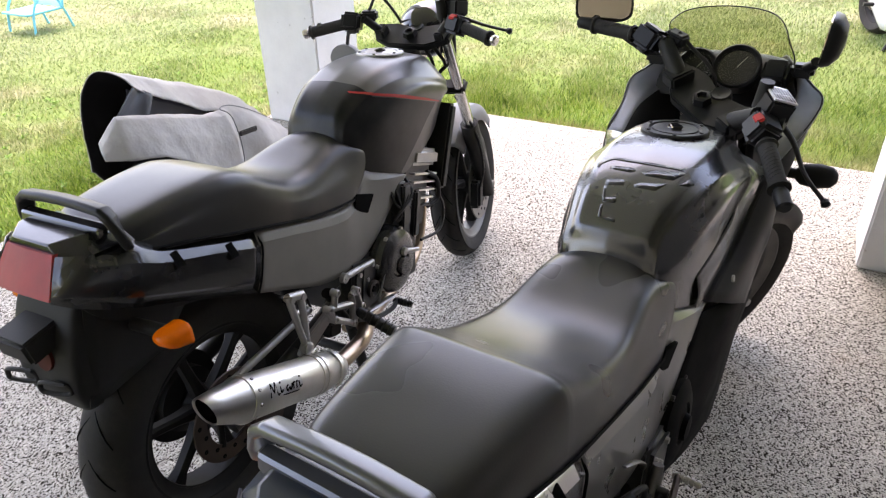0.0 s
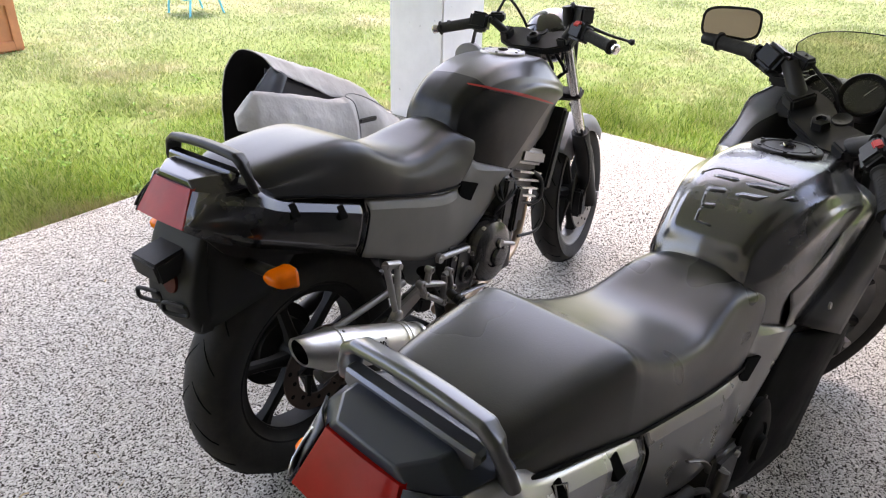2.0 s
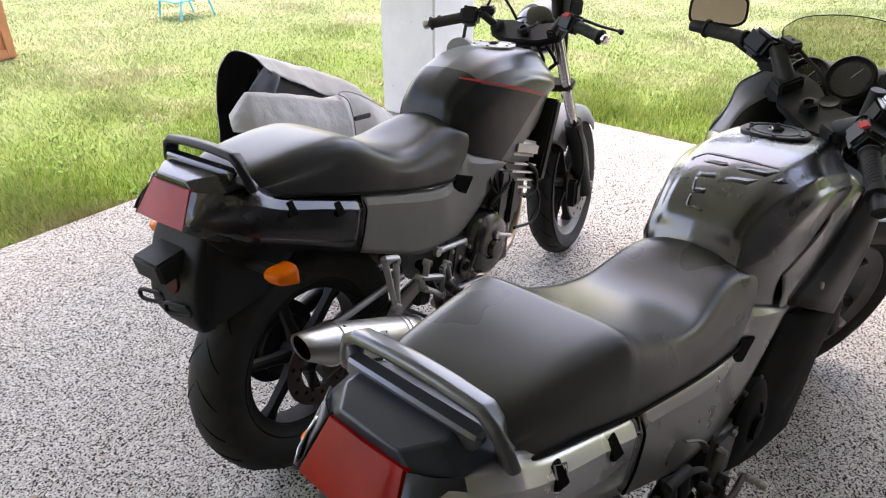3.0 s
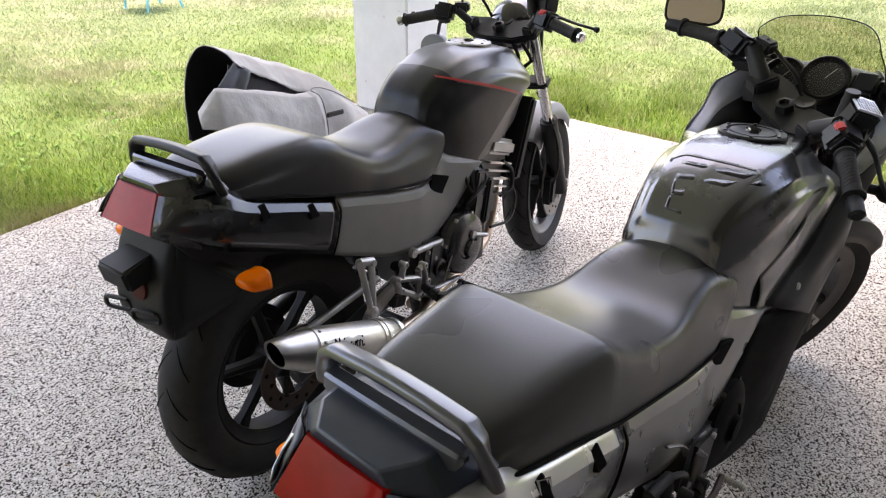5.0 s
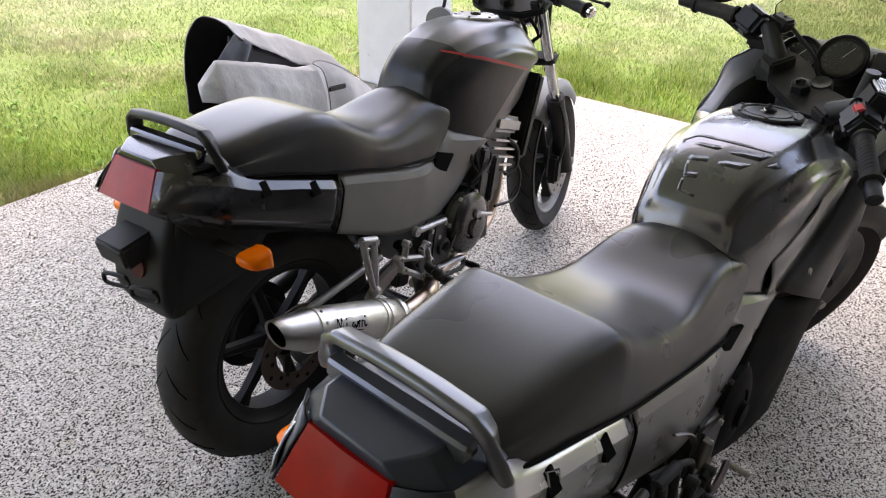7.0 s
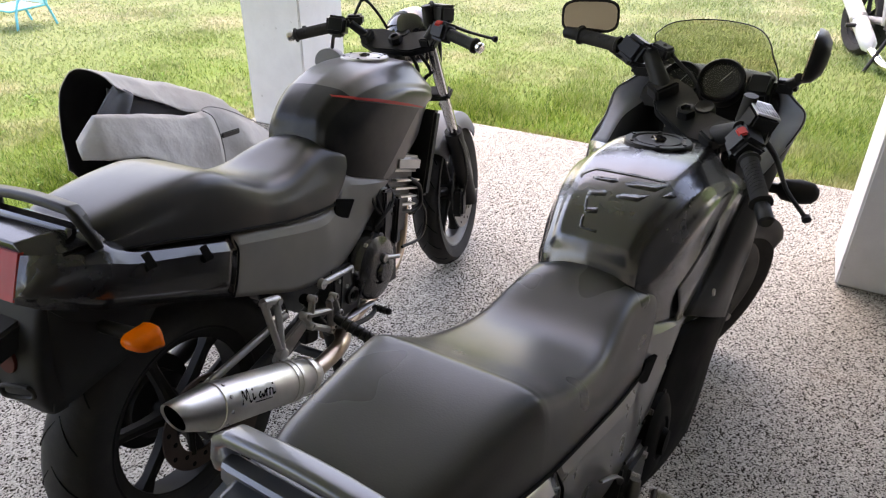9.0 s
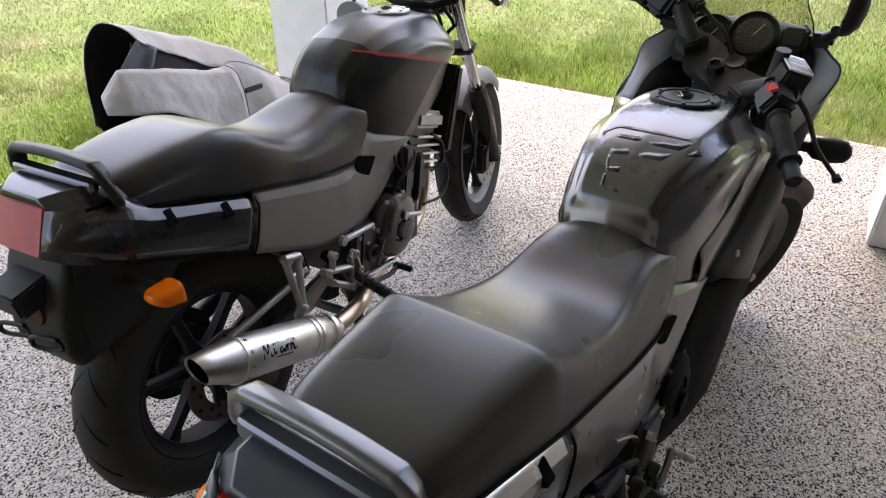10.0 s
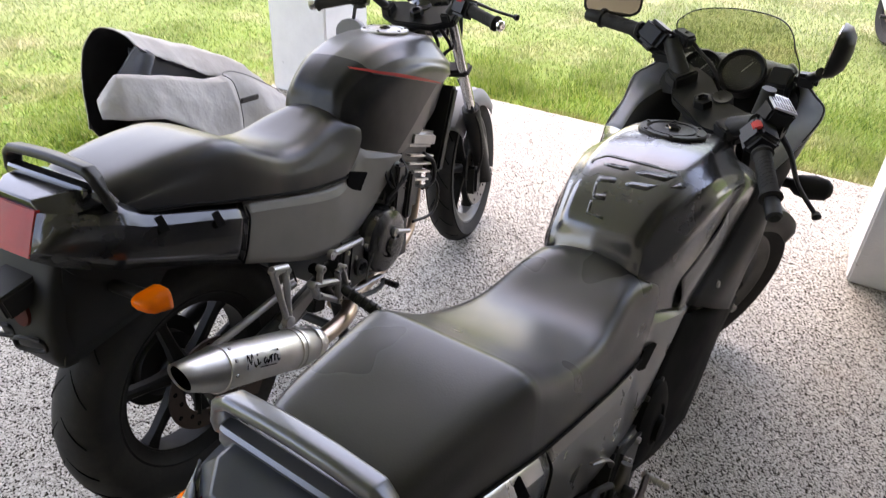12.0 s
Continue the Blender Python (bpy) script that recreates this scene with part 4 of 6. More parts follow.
        for t in (k / 8 for k in range(9)):
            x0, x1 = -0.232 + 0.205 * t, -0.284 + 0.176 * t
            z1 = 0.552 + 0.02 * t + 0.03 * max(0, 0.25 - t)
            z0 = 0.785 - 0.13 * t
            rows.append([Vector((x0 + (x1 - x0) * q, sd * (0.088 - 0.010 * q), z0 + (z1 - z0) * q)) for q in (k / 6 for k in range(7))])
        part("mudguard_side", grid_mesh(rows), RAW_BLACK, bike, solid=0.004, out=(0, sd, 0))
    part("plate_lamp", block((0.105, 0.088, 0.047), pose(-0.278, 0.004, 0.700, 0, -9, 0), 0.006, 3), RAW_BLACK, bike, "black number plate lamp housing")
    for y0 in (0.055, -0.035):
        loop = [(-0.300, y0 - 0.022, 0.618), (-0.313, y0 + 0.020, 0.620), (-0.316, y0 + 0.026, 0.610), (-0.314, y0 + 0.020, 0.598), (-0.300, y0 - 0.022, 0.596), (-0.297, y0 - 0.028, 0.607), (-0.300, y0 - 0.022, 0.618)]
        part("plate_hook", sweep(loop, 0.0045, 8, 4, cap=False), MATTE_BLACK, bike, "slotted steel plate bracket")
    part("rear_reflector", spin([(0, 0.024), (0.008, 0.022), (0.008, 0)], (-0.288, -0.012, 0.655), (-1, 0, 0.2), 20), DUSTY_LENS, bike, "small round dusty red reflector")
    for sd in (-1, 1):
        part("indicator_stalk", rod((-0.165, sd * 0.09, 0.668), (-0.160, sd * 0.17, 0.668), 0.012, 0.014), MATTE_BLACK, bike)
        rows = []
        for t, k in ((0.0, 0.62), (0.08, 0.9), (0.35, 1.0), (0.72, 0.95), (0.92, 0.8), (1.0, 0.5)):
            ring = []
            for a in (2 * math.pi * q / 24 for q in range(24)):
                ca, sa = math.cos(a), math.sin(a)
                ex = math.copysign(abs(ca) ** 0.4, ca) * 0.031 * k
                ez = math.copysign(abs(sa) ** 0.45, sa) * (0.0185 + 0.0100 * ca) * k
                ring.append(Vector((-0.168 + ex, sd * (0.172 + 0.048 * t), 0.672 + ez - 0.18 * ex)))
            rows.append(ring)
        part("indicator", grid_mesh(rows, closed=True, cap=True), AMBER, bike, "amber wedge indicator lamp", smooth=45)

    # wheels
    spoked_wheel(bike, "rear_wheel", (0, 0, R_REAR), R_REAR, 0.13, None, (-1,), 0.11, "black six-spoke rear wheel", RIM)
    rear = [o for o in bike.children if o.name.startswith("rear_wheel")][0]
    part("sprocket", joined(spin([(0.078, 0.02), (0.078, 0.112), (0.086, 0.112), (0.086, 0.02)], (0, 0, R_REAR), (0, 1, 0), 44), spin([(0.03, 0.05), (0.05, 0.078), (0.078, 0.078), (0.078, 0.05)], (0, 0, R_REAR), (0, 1, 0), 36)), RIM, rear, "dark rear sprocket and cush hub")
    part("drive_chain", joined(rod((0.0, 0.084, 0.415), (0.46, 0.084, 0.40), 0.010, seg=8), rod((0.0, 0.084, 0.195), (0.46, 0.084, 0.33), 0.010, seg=8)), MATTE_BLACK, bike, "greasy black drive chain")
    part("rear_caliper", block((0.10, 0.05, 0.06), pose(0.075, -0.098, 0.255, 0, 35, 0), 0.01, 3), RUSTY, bike, "grimy brake caliper")
    fc = (WHEELBASE, 0, R_FRONT)
    spoked_wheel(bike, "front_wheel", fc, R_FRONT, 0.10, st, (1,) if faired else (-1, 1), 0.135, "six-spoke front wheel with a worn grey rim", FRONT_RIM)

    # swingarm, shock, stand
    for sd in (-1, 1):
        part("swingarm", joined(rod((-0.03, sd * 0.105, 0.305), (0.20, sd * 0.115, 0.345), 0.020, 0.024), rod((0.20, sd * 0.115, 0.345), (0.44, sd * 0.10, 0.37), 0.024, 0.03)), RAW_BLACK if faired else GREY_ENGINE if sd < 0 else MATTE_BLACK, bike, "box-section swingarm")
    part("chain_guard", block((0.36, 0.02, 0.05), pose(0.1, 0.12, 0.43, 0, -8, 0), 0.006), SATIN_BLACK, bike)
    part("torque_link", rod((-0.03, -0.118, 0.42), (0.26, -0.125, 0.44), 0.009), ALLOY, bike, "plain alloy brake torque rod")
    part("inner_guard", spin([(-0.075, R_REAR + 0.03), (-0.06, R_REAR + 0.045), (0.06, R_REAR + 0.045), (0.075, R_REAR + 0.03)], (0, 0, R_REAR), (0, 1, 0), 20, -28, 75, ref=(0, 0, 1)), SATIN_BLACK, bike, solid=0.004)
    part("shock_absorber", joined(rod((0.33, 0, 0.42), (0.30, 0, 0.66), 0.02), *[spin([(-0.006, 0.032), (0, 0.038), (0.006, 0.032)], (0.33 - 0.004 * k, 0, 0.44 + 0.028 * k), (0, 0, 1), 20) for k in range(8)]), MATTE_BLACK, bike)
    part("centre_stand", joined(rod((0.415, -0.115, 0.32), (0.435, -0.15, 0.012), 0.016), rod((0.415, 0.115, 0.32), (0.435, 0.15, 0.012), 0.016), rod((0.425, -0.125, 0.19), (0.425, 0.125, 0.19), 0.013), rod((0.432, -0.145, 0.11), (0.50, -0.165, 0.095), 0.010),
                                block((0.09, 0.05, 0.014), pose(0.445, -0.15, 0.009), 0.004), block((0.09, 0.05, 0.014), pose(0.445, 0.15, 0.009), 0.004)), MATTE_BLACK, bike, "black tubular stand on the slab")

    # engine
    eng = part("engine", joined(block((0.34, 0.26, 0.22), pose(0.62, 0, 0.37, 0, 6, 0), 0.03, 3), block((0.18, 0.24, 0.24), pose(0.80, 0, 0.52, 0, 22, 0), 0.02, 3)), GREY_ENGINE, bike, "oily dark parallel twin engine block")
    part("clutch_cover", spin([(-0.03, 0.098), (0.0, 0.096), (0.018, 0.088), (0.026, 0.07), (0.028, 0.045), (0.024, 0.04), (0.026, 0.0)], (0.60, -0.128 if faired else -0.150, 0.40), (0, -1, 0.05), 40), COWL_BLACK if faired else COVER_GLOSS, eng, "round glossy dark engine side cover")
    part("cover_boss", spin([(0, 0.03), (0.01, 0.026), (0.012, 0.0)], (0.615, -0.154 if faired else -0.176, 0.38), (0, -1, 0), 20), COWL_BLACK if faired else COVER_GLOSS, eng)
    for k in range(7):
        a = radians(51 * k + 10)
        part("cover_bolt", spin([(0, 0.007), (0.008, 0.006), (0.008, 0)], (0.60 + 0.09 * math.cos(a), -0.133 if faired else -0.155, 0.40 + 0.09 * math.sin(a)), (0, -1, 0), 8), GREY_ENGINE if faired else ALLOY, eng)
    part("generator_cover", spin([(0, 0.085), (0.03, 0.08), (0.04, 0.06), (0.042, 0)], (0.60, 0.13, 0.36), (0, 1, 0), 32), GREY_ENGINE, eng)
    for k in range(5):
        part("cooling_fin", block((0.14, 0.275, 0.006), pose(0.845 - 0.010 * k, 0, 0.560 - 0.022 * k, 0, 20, 0), 0.002), STEEL if k < 4 else GREY_ENGINE, eng, "pale alloy cooling fin")
    part("cylinder_head", block((0.15, 0.27, 0.05), pose(0.862, 0, 0.605, 0, 20, 0), 0.012, 3), ALLOY, eng, "pale alloy cylinder head cover")
    part("coolant_hose", sweep([(0.86, -0.13, 0.56), (0.90, -0.14, 0.52), (0.90, -0.14, 0.46), (0.85, -0.13, 0.45)], 0.007, 10, 5), MATTE_BLACK, eng, "black rubber coolant hose")
    part("overflow_hose", sweep([(0.90, -0.12, 0.50), (0.93, -0.14, 0.42), (0.88, -0.15, 0.36), (0.78, -0.14, 0.37)], 0.005, 8, 5), MATTE_BLACK, eng)
    if not faired:
        part("engine_bracket", joined(block((0.04, 0.02, 0.18), pose(0.69, -0.145, 0.50, 0, 12, 0), 0.006), block((0.03, 0.02, 0.14), pose(0.76, -0.14, 0.47, 0, 14, 0), 0.006)), GREY_ENGINE, eng)
    if not faired:
        part("cover_lever", joined(rod((0.625, -0.175, 0.42), (0.69, -0.182, 0.395), 0.008, 0.006, 10), spin([(0, 0.013), (0.012, 0.012), (0.012, 0)], (0.625, -0.17, 0.42), (0, -1, 0), 14)), ALLOY, eng, "small clutch release lever")
    for k in range(0 if faired else 5):
        part("wiring", sweep([(0.66 + 0.02 * k, -0.12, 0.60), (0.65 + 0.018 * k, -0.145 - 0.003 * k, 0.55), (0.68 - 0.012 * k, -0.15, 0.51), (0.63 + 0.012 * k, -0.13, 0.47)], 0.0045, 6, 4), MATTE_BLACK, eng)
    if not faired:
        part("carburettor", joined(spin([(0, 0.03), (0.05, 0.03), (0.055, 0.02), (0.055, 0)], (0.70, -0.09, 0.56), (0, -1, 0.1), 18), block((0.05, 0.04, 0.05), pose(0.71, -0.12, 0.515), 0.008)), GREY_ENGINE, eng, "small dark carburettor")
    part("gear_case", block((0.12, 0.05, 0.12), pose(0.47, -0.125, 0.40, 0, 12, 0), 0.012, 3), GREY_ENGINE, eng)
    for k in range(3):
        part("case_bolt", spin([(0, 0.007), (0.007, 0.006), (0.007, 0)], (0.44 + 0.03 * k, -0.15, 0.44 - 0.03 * (k % 2)), (0, -1, 0), 8), ALLOY, eng)
    part("radiator", joined(block((0.035, 0.30, 0.26), pose(0.975, 0, 0.60, 0, 22, 0), 0.008)), MATTE_BLACK, bike, "black finned radiator")
    part("frame_tube", joined(sweep([(1.04, -0.04, 0.80), (0.95, -0.07, 0.62), (0.85, -0.07, 0.44), (0.72, -0.08, 0.33), (0.45, -0.09, 0.33), (0.36, -0.10, 0.42)], 0.015, 10, 5),
                              sweep([(1.04, 0.04, 0.80), (0.95, 0.12, 0.62), (0.88, 0.13, 0.40), (0.72, 0.13, 0.26), (0.45, 0.12, 0.26), (0.36, 0.115, 0.42)], 0.017, 10, 5),
                              rod((1.06, 0, 0.72), (1.02, 0, 0.88), 0.035)), SATIN_BLACK, bike, "black tubular cradle frame")
    part("header_pipe", joined(sweep([(0.88, -0.05, 0.55), (0.95, -0.05, 0.45), (0.88, -0.07, 0.30), (0.74, -0.10, 0.27), (0.52, -0.13, 0.275), (0.43, -0.15, 0.29)], 0.017, 12, 6),
                               sweep([(0.88, 0.06, 0.55), (0.97, 0.08, 0.45), (0.93, 0.09, 0.25), (0.75, 0.06, 0.20), (0.5, -0.04, 0.20)], 0.019, 12, 6)), PIPE if not faired else GREY_ENGINE, bike, "heat stained exhaust headers")

    # silencer
    def along(a, b, t):
        return Vector(a).lerp(Vector(b), t)
    m0, m1 = (-0.190, -0.236, 0.528), (0.188, -0.232, 0.350)
    ax = (Vector(m1) - Vector(m0)).normalized()
    ln = (Vector(m1) - Vector(m0)).length
    if not faired:
        RC = 0.0455
        slant = ax.cross(Vector((0, 1, 0))).normalized()
        if slant.z > 0:
            slant = -slant

        def slashed(bm):
            """Cut the outlet obliquely: its lower rim lies further ahead than its upper one."""
            for v in bm.verts:
                q = v.co - Vector(m0)
                s0 = q.dot(ax)
                v.co += ax * (0.62 * q.dot(slant) + 0.010) * max(0.0, 1 - max(s0, 0.0) / 0.085)
            return bm
        mf = part("silencer", slashed(spin([(0.006, 0.0255), (0.0, 0.0275), (0.003, 0.0295), (0.03, 0.034), (0.06, 0.039), (0.094, RC - 0.001), (0.100, RC), (ln - 0.06, RC), (ln - 0.055, RC - 0.002), (ln, 0.037), (ln + 0.02, 0.028)], m0, ax, 48)), STEEL, bike, "brushed stainless silencer with a tapered slash-cut outlet")
        part("outlet_bore", slashed(spin([(0.005, 0.0262), (0.03, 0.0262), (0.06, 0.0262), (0.09, 0.0262), (0.09, 0.0)], m0, ax, 32)), BLACK_HOLE, mf)
        for a0, w0 in ((0.100, 0.004), (ln - 0.094, 0.005), (ln - 0.078, 0.004), (ln - 0.022, 0.006)):
            rr = RC if a0 < ln - 0.03 else RC - 0.003
            part("silencer_band", spin([(a0 - w0 - 0.001, rr), (a0 - w0, rr + 0.002), (a0 + w0, rr + 0.002), (a0 + w0 + 0.001, rr)], m0, ax, 40), STEEL, mf)
        part("weld_seam", sweep([Vector(m0) + ax * (0.1 + (ln - 0.2) * k / 3) + Vector((0, -0.6, -0.8)).normalized() * RC for k in range(4)], 0.0012, 6, 1), STEEL, mf)
        for k in range(10):
            a = radians(36 * k)
            u = ax.cross(Vector((0, 0, 1))).normalized()
            w = u.cross(ax)
            part("rivet", spin([(0, 0.004), (0.003, 0.003), (0.003, 0)], Vector(m0) + ax * 0.112 + (u * math.cos(a) + w * math.sin(a)) * RC, u * math.cos(a) + w * math.sin(a), 8), ALLOY, mf)
        # scribbled badge as plain strokes on a pale plate
        u = Vector((0, -1, 0))
        u = (u - ax * u.dot(ax)).normalized()
        w = ax.cross(u)
        if w.z < 0:
            w = -w

        def on_can(s, q, lift):
            th = q / RC + 0.42
            return Vector(m0) + ax * s + (u * math.cos(th) + w * math.sin(th)) * (RC + lift)
        part("badge", grid_mesh([[on_can(0.135 + 0.105 * i / 10, (-0.017 + 0.034 * j / 4) * (0.8 + 0.2 * math.sin(i * 1.7)), 0.0008) for j in range(5)] for i in range(11)]), LABEL_SILVER, mf, "pale badge plate on the silencer")
        strokes = []
        for line in (((0.139, -0.012), (0.143, 0.014), (0.149, -0.004), (0.156, 0.015), (0.160, -0.010), (0.165, -0.008)),
                     ((0.169, 0.004), (0.170, -0.008), (0.176, -0.004)),
                     ((0.193, 0.003), (0.187, -0.002), (0.190, -0.009), (0.197, -0.002), (0.199, -0.009), (0.204, -0.003), (0.206, 0.003), (0.209, -0.002)),
                     ((0.209, -0.009), (0.211, 0.004), (0.215, 0.003)), ((0.219, -0.009), (0.221, 0.004), (0.225, 0.003)), ((0.229, 0.003), (0.230, -0.009), (0.236, -0.006))):
            strokes.append(sweep([on_can(s0, hgt, 0.0014) for s0, hgt in line], 0.0015, 5, 3))
        for s0, hgt in ((0.170, 0.010), (0.232, 0.010)):
            strokes.append(sweep([on_can(s0, hgt, 0.0014), on_can(s0 + 0.002, hgt + 0.003, 0.0014)], 0.0016, 5, 1))
        strokes.append(sweep([on_can(0.176, -0.014, 0.0014), on_can(0.226, -0.015, 0.0014)], 0.0011, 5, 1))
        part("badge_mark", joined(*strokes), BLACK_HOLE, mf, "dark scrawl on the badge")
        part("link_pipe", sweep([along(m0, m1, 1.02), (0.26, -0.226, 0.336), (0.33, -0.214, 0.324), (0.385, -0.190, 0.310), (0.43, -0.150, 0.29)], 0.0205, 14, 5), PIPE, bike, "heat stained link pipe")
        part("hanger_strap", joined(rod((0.132, -0.186, 0.568), (0.126, -0.217, 0.450), 0.0085, 0.007), rod((0.174, -0.184, 0.550), (0.134, -0.217, 0.446), 0.0085, 0.007), rod((0.130, -0.186, 0.566), (0.178, -0.184, 0.548), 0.010),
                                     spin([(-0.008, 0.014), (0.008, 0.014), (0.012, 0.009), (0.012, 0.0)], (0.128, -0.218, 0.446), (0, -1, 0), 14), spin([(-0.01, 0.008), (0.012, 0.008), (0.012, 0)], (0.134, -0.187, 0.562), (0, -1, 0), 12), spin([(-0.01, 0.008), (0.012, 0.008), (0.012, 0)], (0.172, -0.185, 0.547), (0, -1, 0), 12)), ALLOY, bike, "forked alloy silencer hanger")
    else:
        for sd in (-1, 1):
            part("silencer", sweep([(-0.30, sd * 0.20, 0.36), (-0.1, sd * 0.20, 0.33), (0.15, sd * 0.19, 0.30), (0.30, sd * 0.17, 0.26)], [0.045, 0.05, 0.045, 0.02], 20, 5), MATTE_BLACK, bike, "black factory silencer")
        part("hanger_strap", joined(rod((0.145, -0.185, 0.60), (0.155, -0.20, 0.36), 0.009, 0.007), rod((0.205, -0.18, 0.585), (0.165, -0.2, 0.36), 0.009, 0.007), rod((0.14, -0.18, 0.60), (0.21, -0.18, 0.585), 0.009)), RAW_BLACK, bike, "forked dark footrest hanger")
    for sd in (-1, 1):
        y = sd * 0.185
        cast = RAW_BLACK if faired else ALLOY
        at = {k: (a, y, b) for k, a, b in (("lug", 0.290, 0.484), ("neck", 0.280, 0.450), ("heel", 0.255, 0.457), ("toe", 0.271, 0.419), ("foot", 0.342, 0.364), ("peg", 0.370, 0.380),
                                           ("low", 0.382, 0.391), ("high", 0.371, 0.444), ("step", 0.350, 0.440), ("arm", 0.352, 0.416))}
        bars = [("lug", "neck"), ("heel", "arm"), ("heel", "toe"), ("toe", "foot"), ("foot", "arm"), ("foot", "peg"), ("arm", "step"), ("step", "high"), ("high", "low"), ("low", "peg")]
        fr = part("footrest_bracket", joined(*[rod(at[a], at[b], 0.0085, seg=8) for a, b in bars]), cast, bike, "open cast alloy footrest bracket")
        for k in ("lug", "heel", "toe", "foot", "high", "low"):
            p = Vector(at[k])
            part("bolt_boss", spin([(-0.009, 0.0), (-0.009, 0.0100), (0.009, 0.0100), (0.011, 0.0085), (0.011, 0.0045), (0.007, 0.0045), (0.007, 0.0)], p, (0, sd, 0), 14), cast, fr)
        peg = part("footrest", rod((0.368, sd * 0.185, 0.383), (0.374, sd * 0.285, 0.343), 0.0135, 0.015, 12), MATTE_BLACK, bike, "ribbed black rubber footrest")
        for k in range(5):
            part("peg_rib", spin([(-0.003, 0.013), (0, 0.018), (0.003, 0.013)], Vector((0.368, sd * 0.185, 0.383)).lerp(Vector((0.374, sd * 0.285, 0.343)), 0.25 + 0.16 * k), (0.006, sd * 0.1, -0.04), 12), MATTE_BLACK, peg)
    if not faired:
        part("frame_gusset", prism([(0.165, 0.372), (0.195, 0.400), (0.305, 0.428), (0.318, 0.400), (0.215, 0.360)], 0.014, pose(0, -0.150, 0, 90, 0, 0), 0.003), ALLOY, bike, "flat alloy footrest hanger plate")
        part("brake_arm", sweep([(0.385, -0.172, 0.352), (0.45, -0.168, 0.330), (0.52, -0.165, 0.315), (0.565, -0.165, 0.306)], 0.011, 8, 4, flat=0.45), ALLOY, bike, "flat pale alloy brake arm")
        part("gear_linkage", joined(rod((0.375, -0.146, 0.466), (0.510, -0.146, 0.443), 0.009, 0.008, 10), spin([(0, 0.014), (0.012, 0.013), (0.012, 0.006), (0.005, 0.006), (0.005, 0)], (0.380, -0.142, 0.465), (0, -1, 0), 14)), ALLOY, bike, "pale cast frame lug")
        hub = part("pivot_plate", joined(block((0.075, 0.016, 0.110), pose(0.478, -0.146, 0.395, 0, 14, 0), 0.006), spin([(0, 0.026), (0.010, 0.025), (0.012, 0.018), (0.004, 0.014), (0.004, 0)], (0.484, -0.153, 0.374), (0, -1, 0), 20)), GREY_ENGINE, bike, "dark swingarm pivot plate")
        part("pivot_bolt", spin([(0, 0.010), (0.006, 0.009), (0.006, 0)], (0.484, -0.156, 0.374), (0, -1, 0), 6), BLACK_HOLE, hub)
        part("release_cable", sweep([(0.585, -0.168, 0.455), (0.545, -0.172, 0.43), (0.505, -0.168, 0.36), (0.500, -0.160, 0.32)], 0.0028, 6, 5), ALLOY, bike, "bare steel release cable")
        part("foot_brake_switch", joined(rod((0.33, -0.155, 0.40), (0.37, -0.160, 0.33), 0.012, seg=10), block((0.05, 0.03, 0.04), pose(0.30, -0.150, 0.365, 0, 20, 0), 0.006)), MATTE_BLACK, bike, "black brake light switch")
    if faired:
        part("heel_guard", sweep([(0.262, -0.150, 0.585), (0.300, -0.156, 0.565), (0.340, -0.156, 0.525), (0.358, -0.152, 0.495)], [0.004, 0.007, 0.007, 0.004], 8, 4, flat=0.5), DISC_STEEL, bike, "scuffed steel heel guard")
        part("linkage_arm", joined(rod((0.395, -0.168, 0.480), (0.375, -0.168, 0.435), 0.010, 0.013, 10), spin([(0, 0.013), (0.012, 0.012), (0.012, 0)], (0.376, -0.170, 0.436), (0, -1, 0), 14)), DISC_STEEL, bike, "worn steel linkage arm")
        part("rear_brake_hose", sweep([(0.22, -0.140, 0.52), (0.30, -0.160, 0.50), (0.36, -0.160, 0.45), (0.38, -0.150, 0.37)], 0.006, 8, 5), MATTE_BLACK, bike, "black rubber hose")
    arm = [(0.36, -0.185, 0.36), (0.47, -0.182, 0.322), (0.578, -0.166, 0.280)] if faired else [(0.36, -0.185, 0.36), (0.44, -0.185, 0.315), (0.53, -0.178, 0.285), (0.578, -0.166, 0.278)]
    pedal = part("brake_pedal", sweep(arm, 0.007, 8, 4), RUSTY if faired else MATTE_BLACK, bike, "worn steel foot brake pedal" if faired else "black foot brake pedal")
    part("pedal_tip", joined(*[rod((0.580, -0.160 - 0.011 * k, 0.278), (0.580, -0.167 - 0.011 * k, 0.278), 0.0095, seg=10) for k in range(5)], rod((0.580, -0.155, 0.278), (0.580, -0.214, 0.278), 0.006, seg=8)), STEEL if faired else MATTE_BLACK, pedal, "ribbed bright pedal tip" if faired else "")

    # fork, clamp, bars (all turn with the steering)
    for sd in (-1, 1):
        y = sd * 0.093
        leg = part("fork_leg", sweep([(1.362, y, 0.250), (1.352, y, 0.29), (1.245, y, 0.545), (1.238, y, 0.565)], [0.030, 0.029, 0.031, 0.030], 18, 3), MATTE_BLACK, bike, "black fork lower", turn=st)
        part("stanchion", rod((1.240, y, 0.555), (1.078, y, 0.915), 0.0185, seg=18), CHROME, leg, "chromed fork tube", turn=st)
        part("dust_seal", spin([(0, 0.026), (0.012, 0.025), (0.016, 0.02)], (1.240, y, 0.558), -Vector((0.41, 0, -0.912)), 18), MATTE_BLACK, leg, turn=st)
        part("fork_cap", spin([(0, 0.019), (0.012, 0.018), (0.014, 0.0)], (1.078, y, 0.912), (-0.41, 0, 0.912), 16), SATIN_BLACK, leg, turn=st)
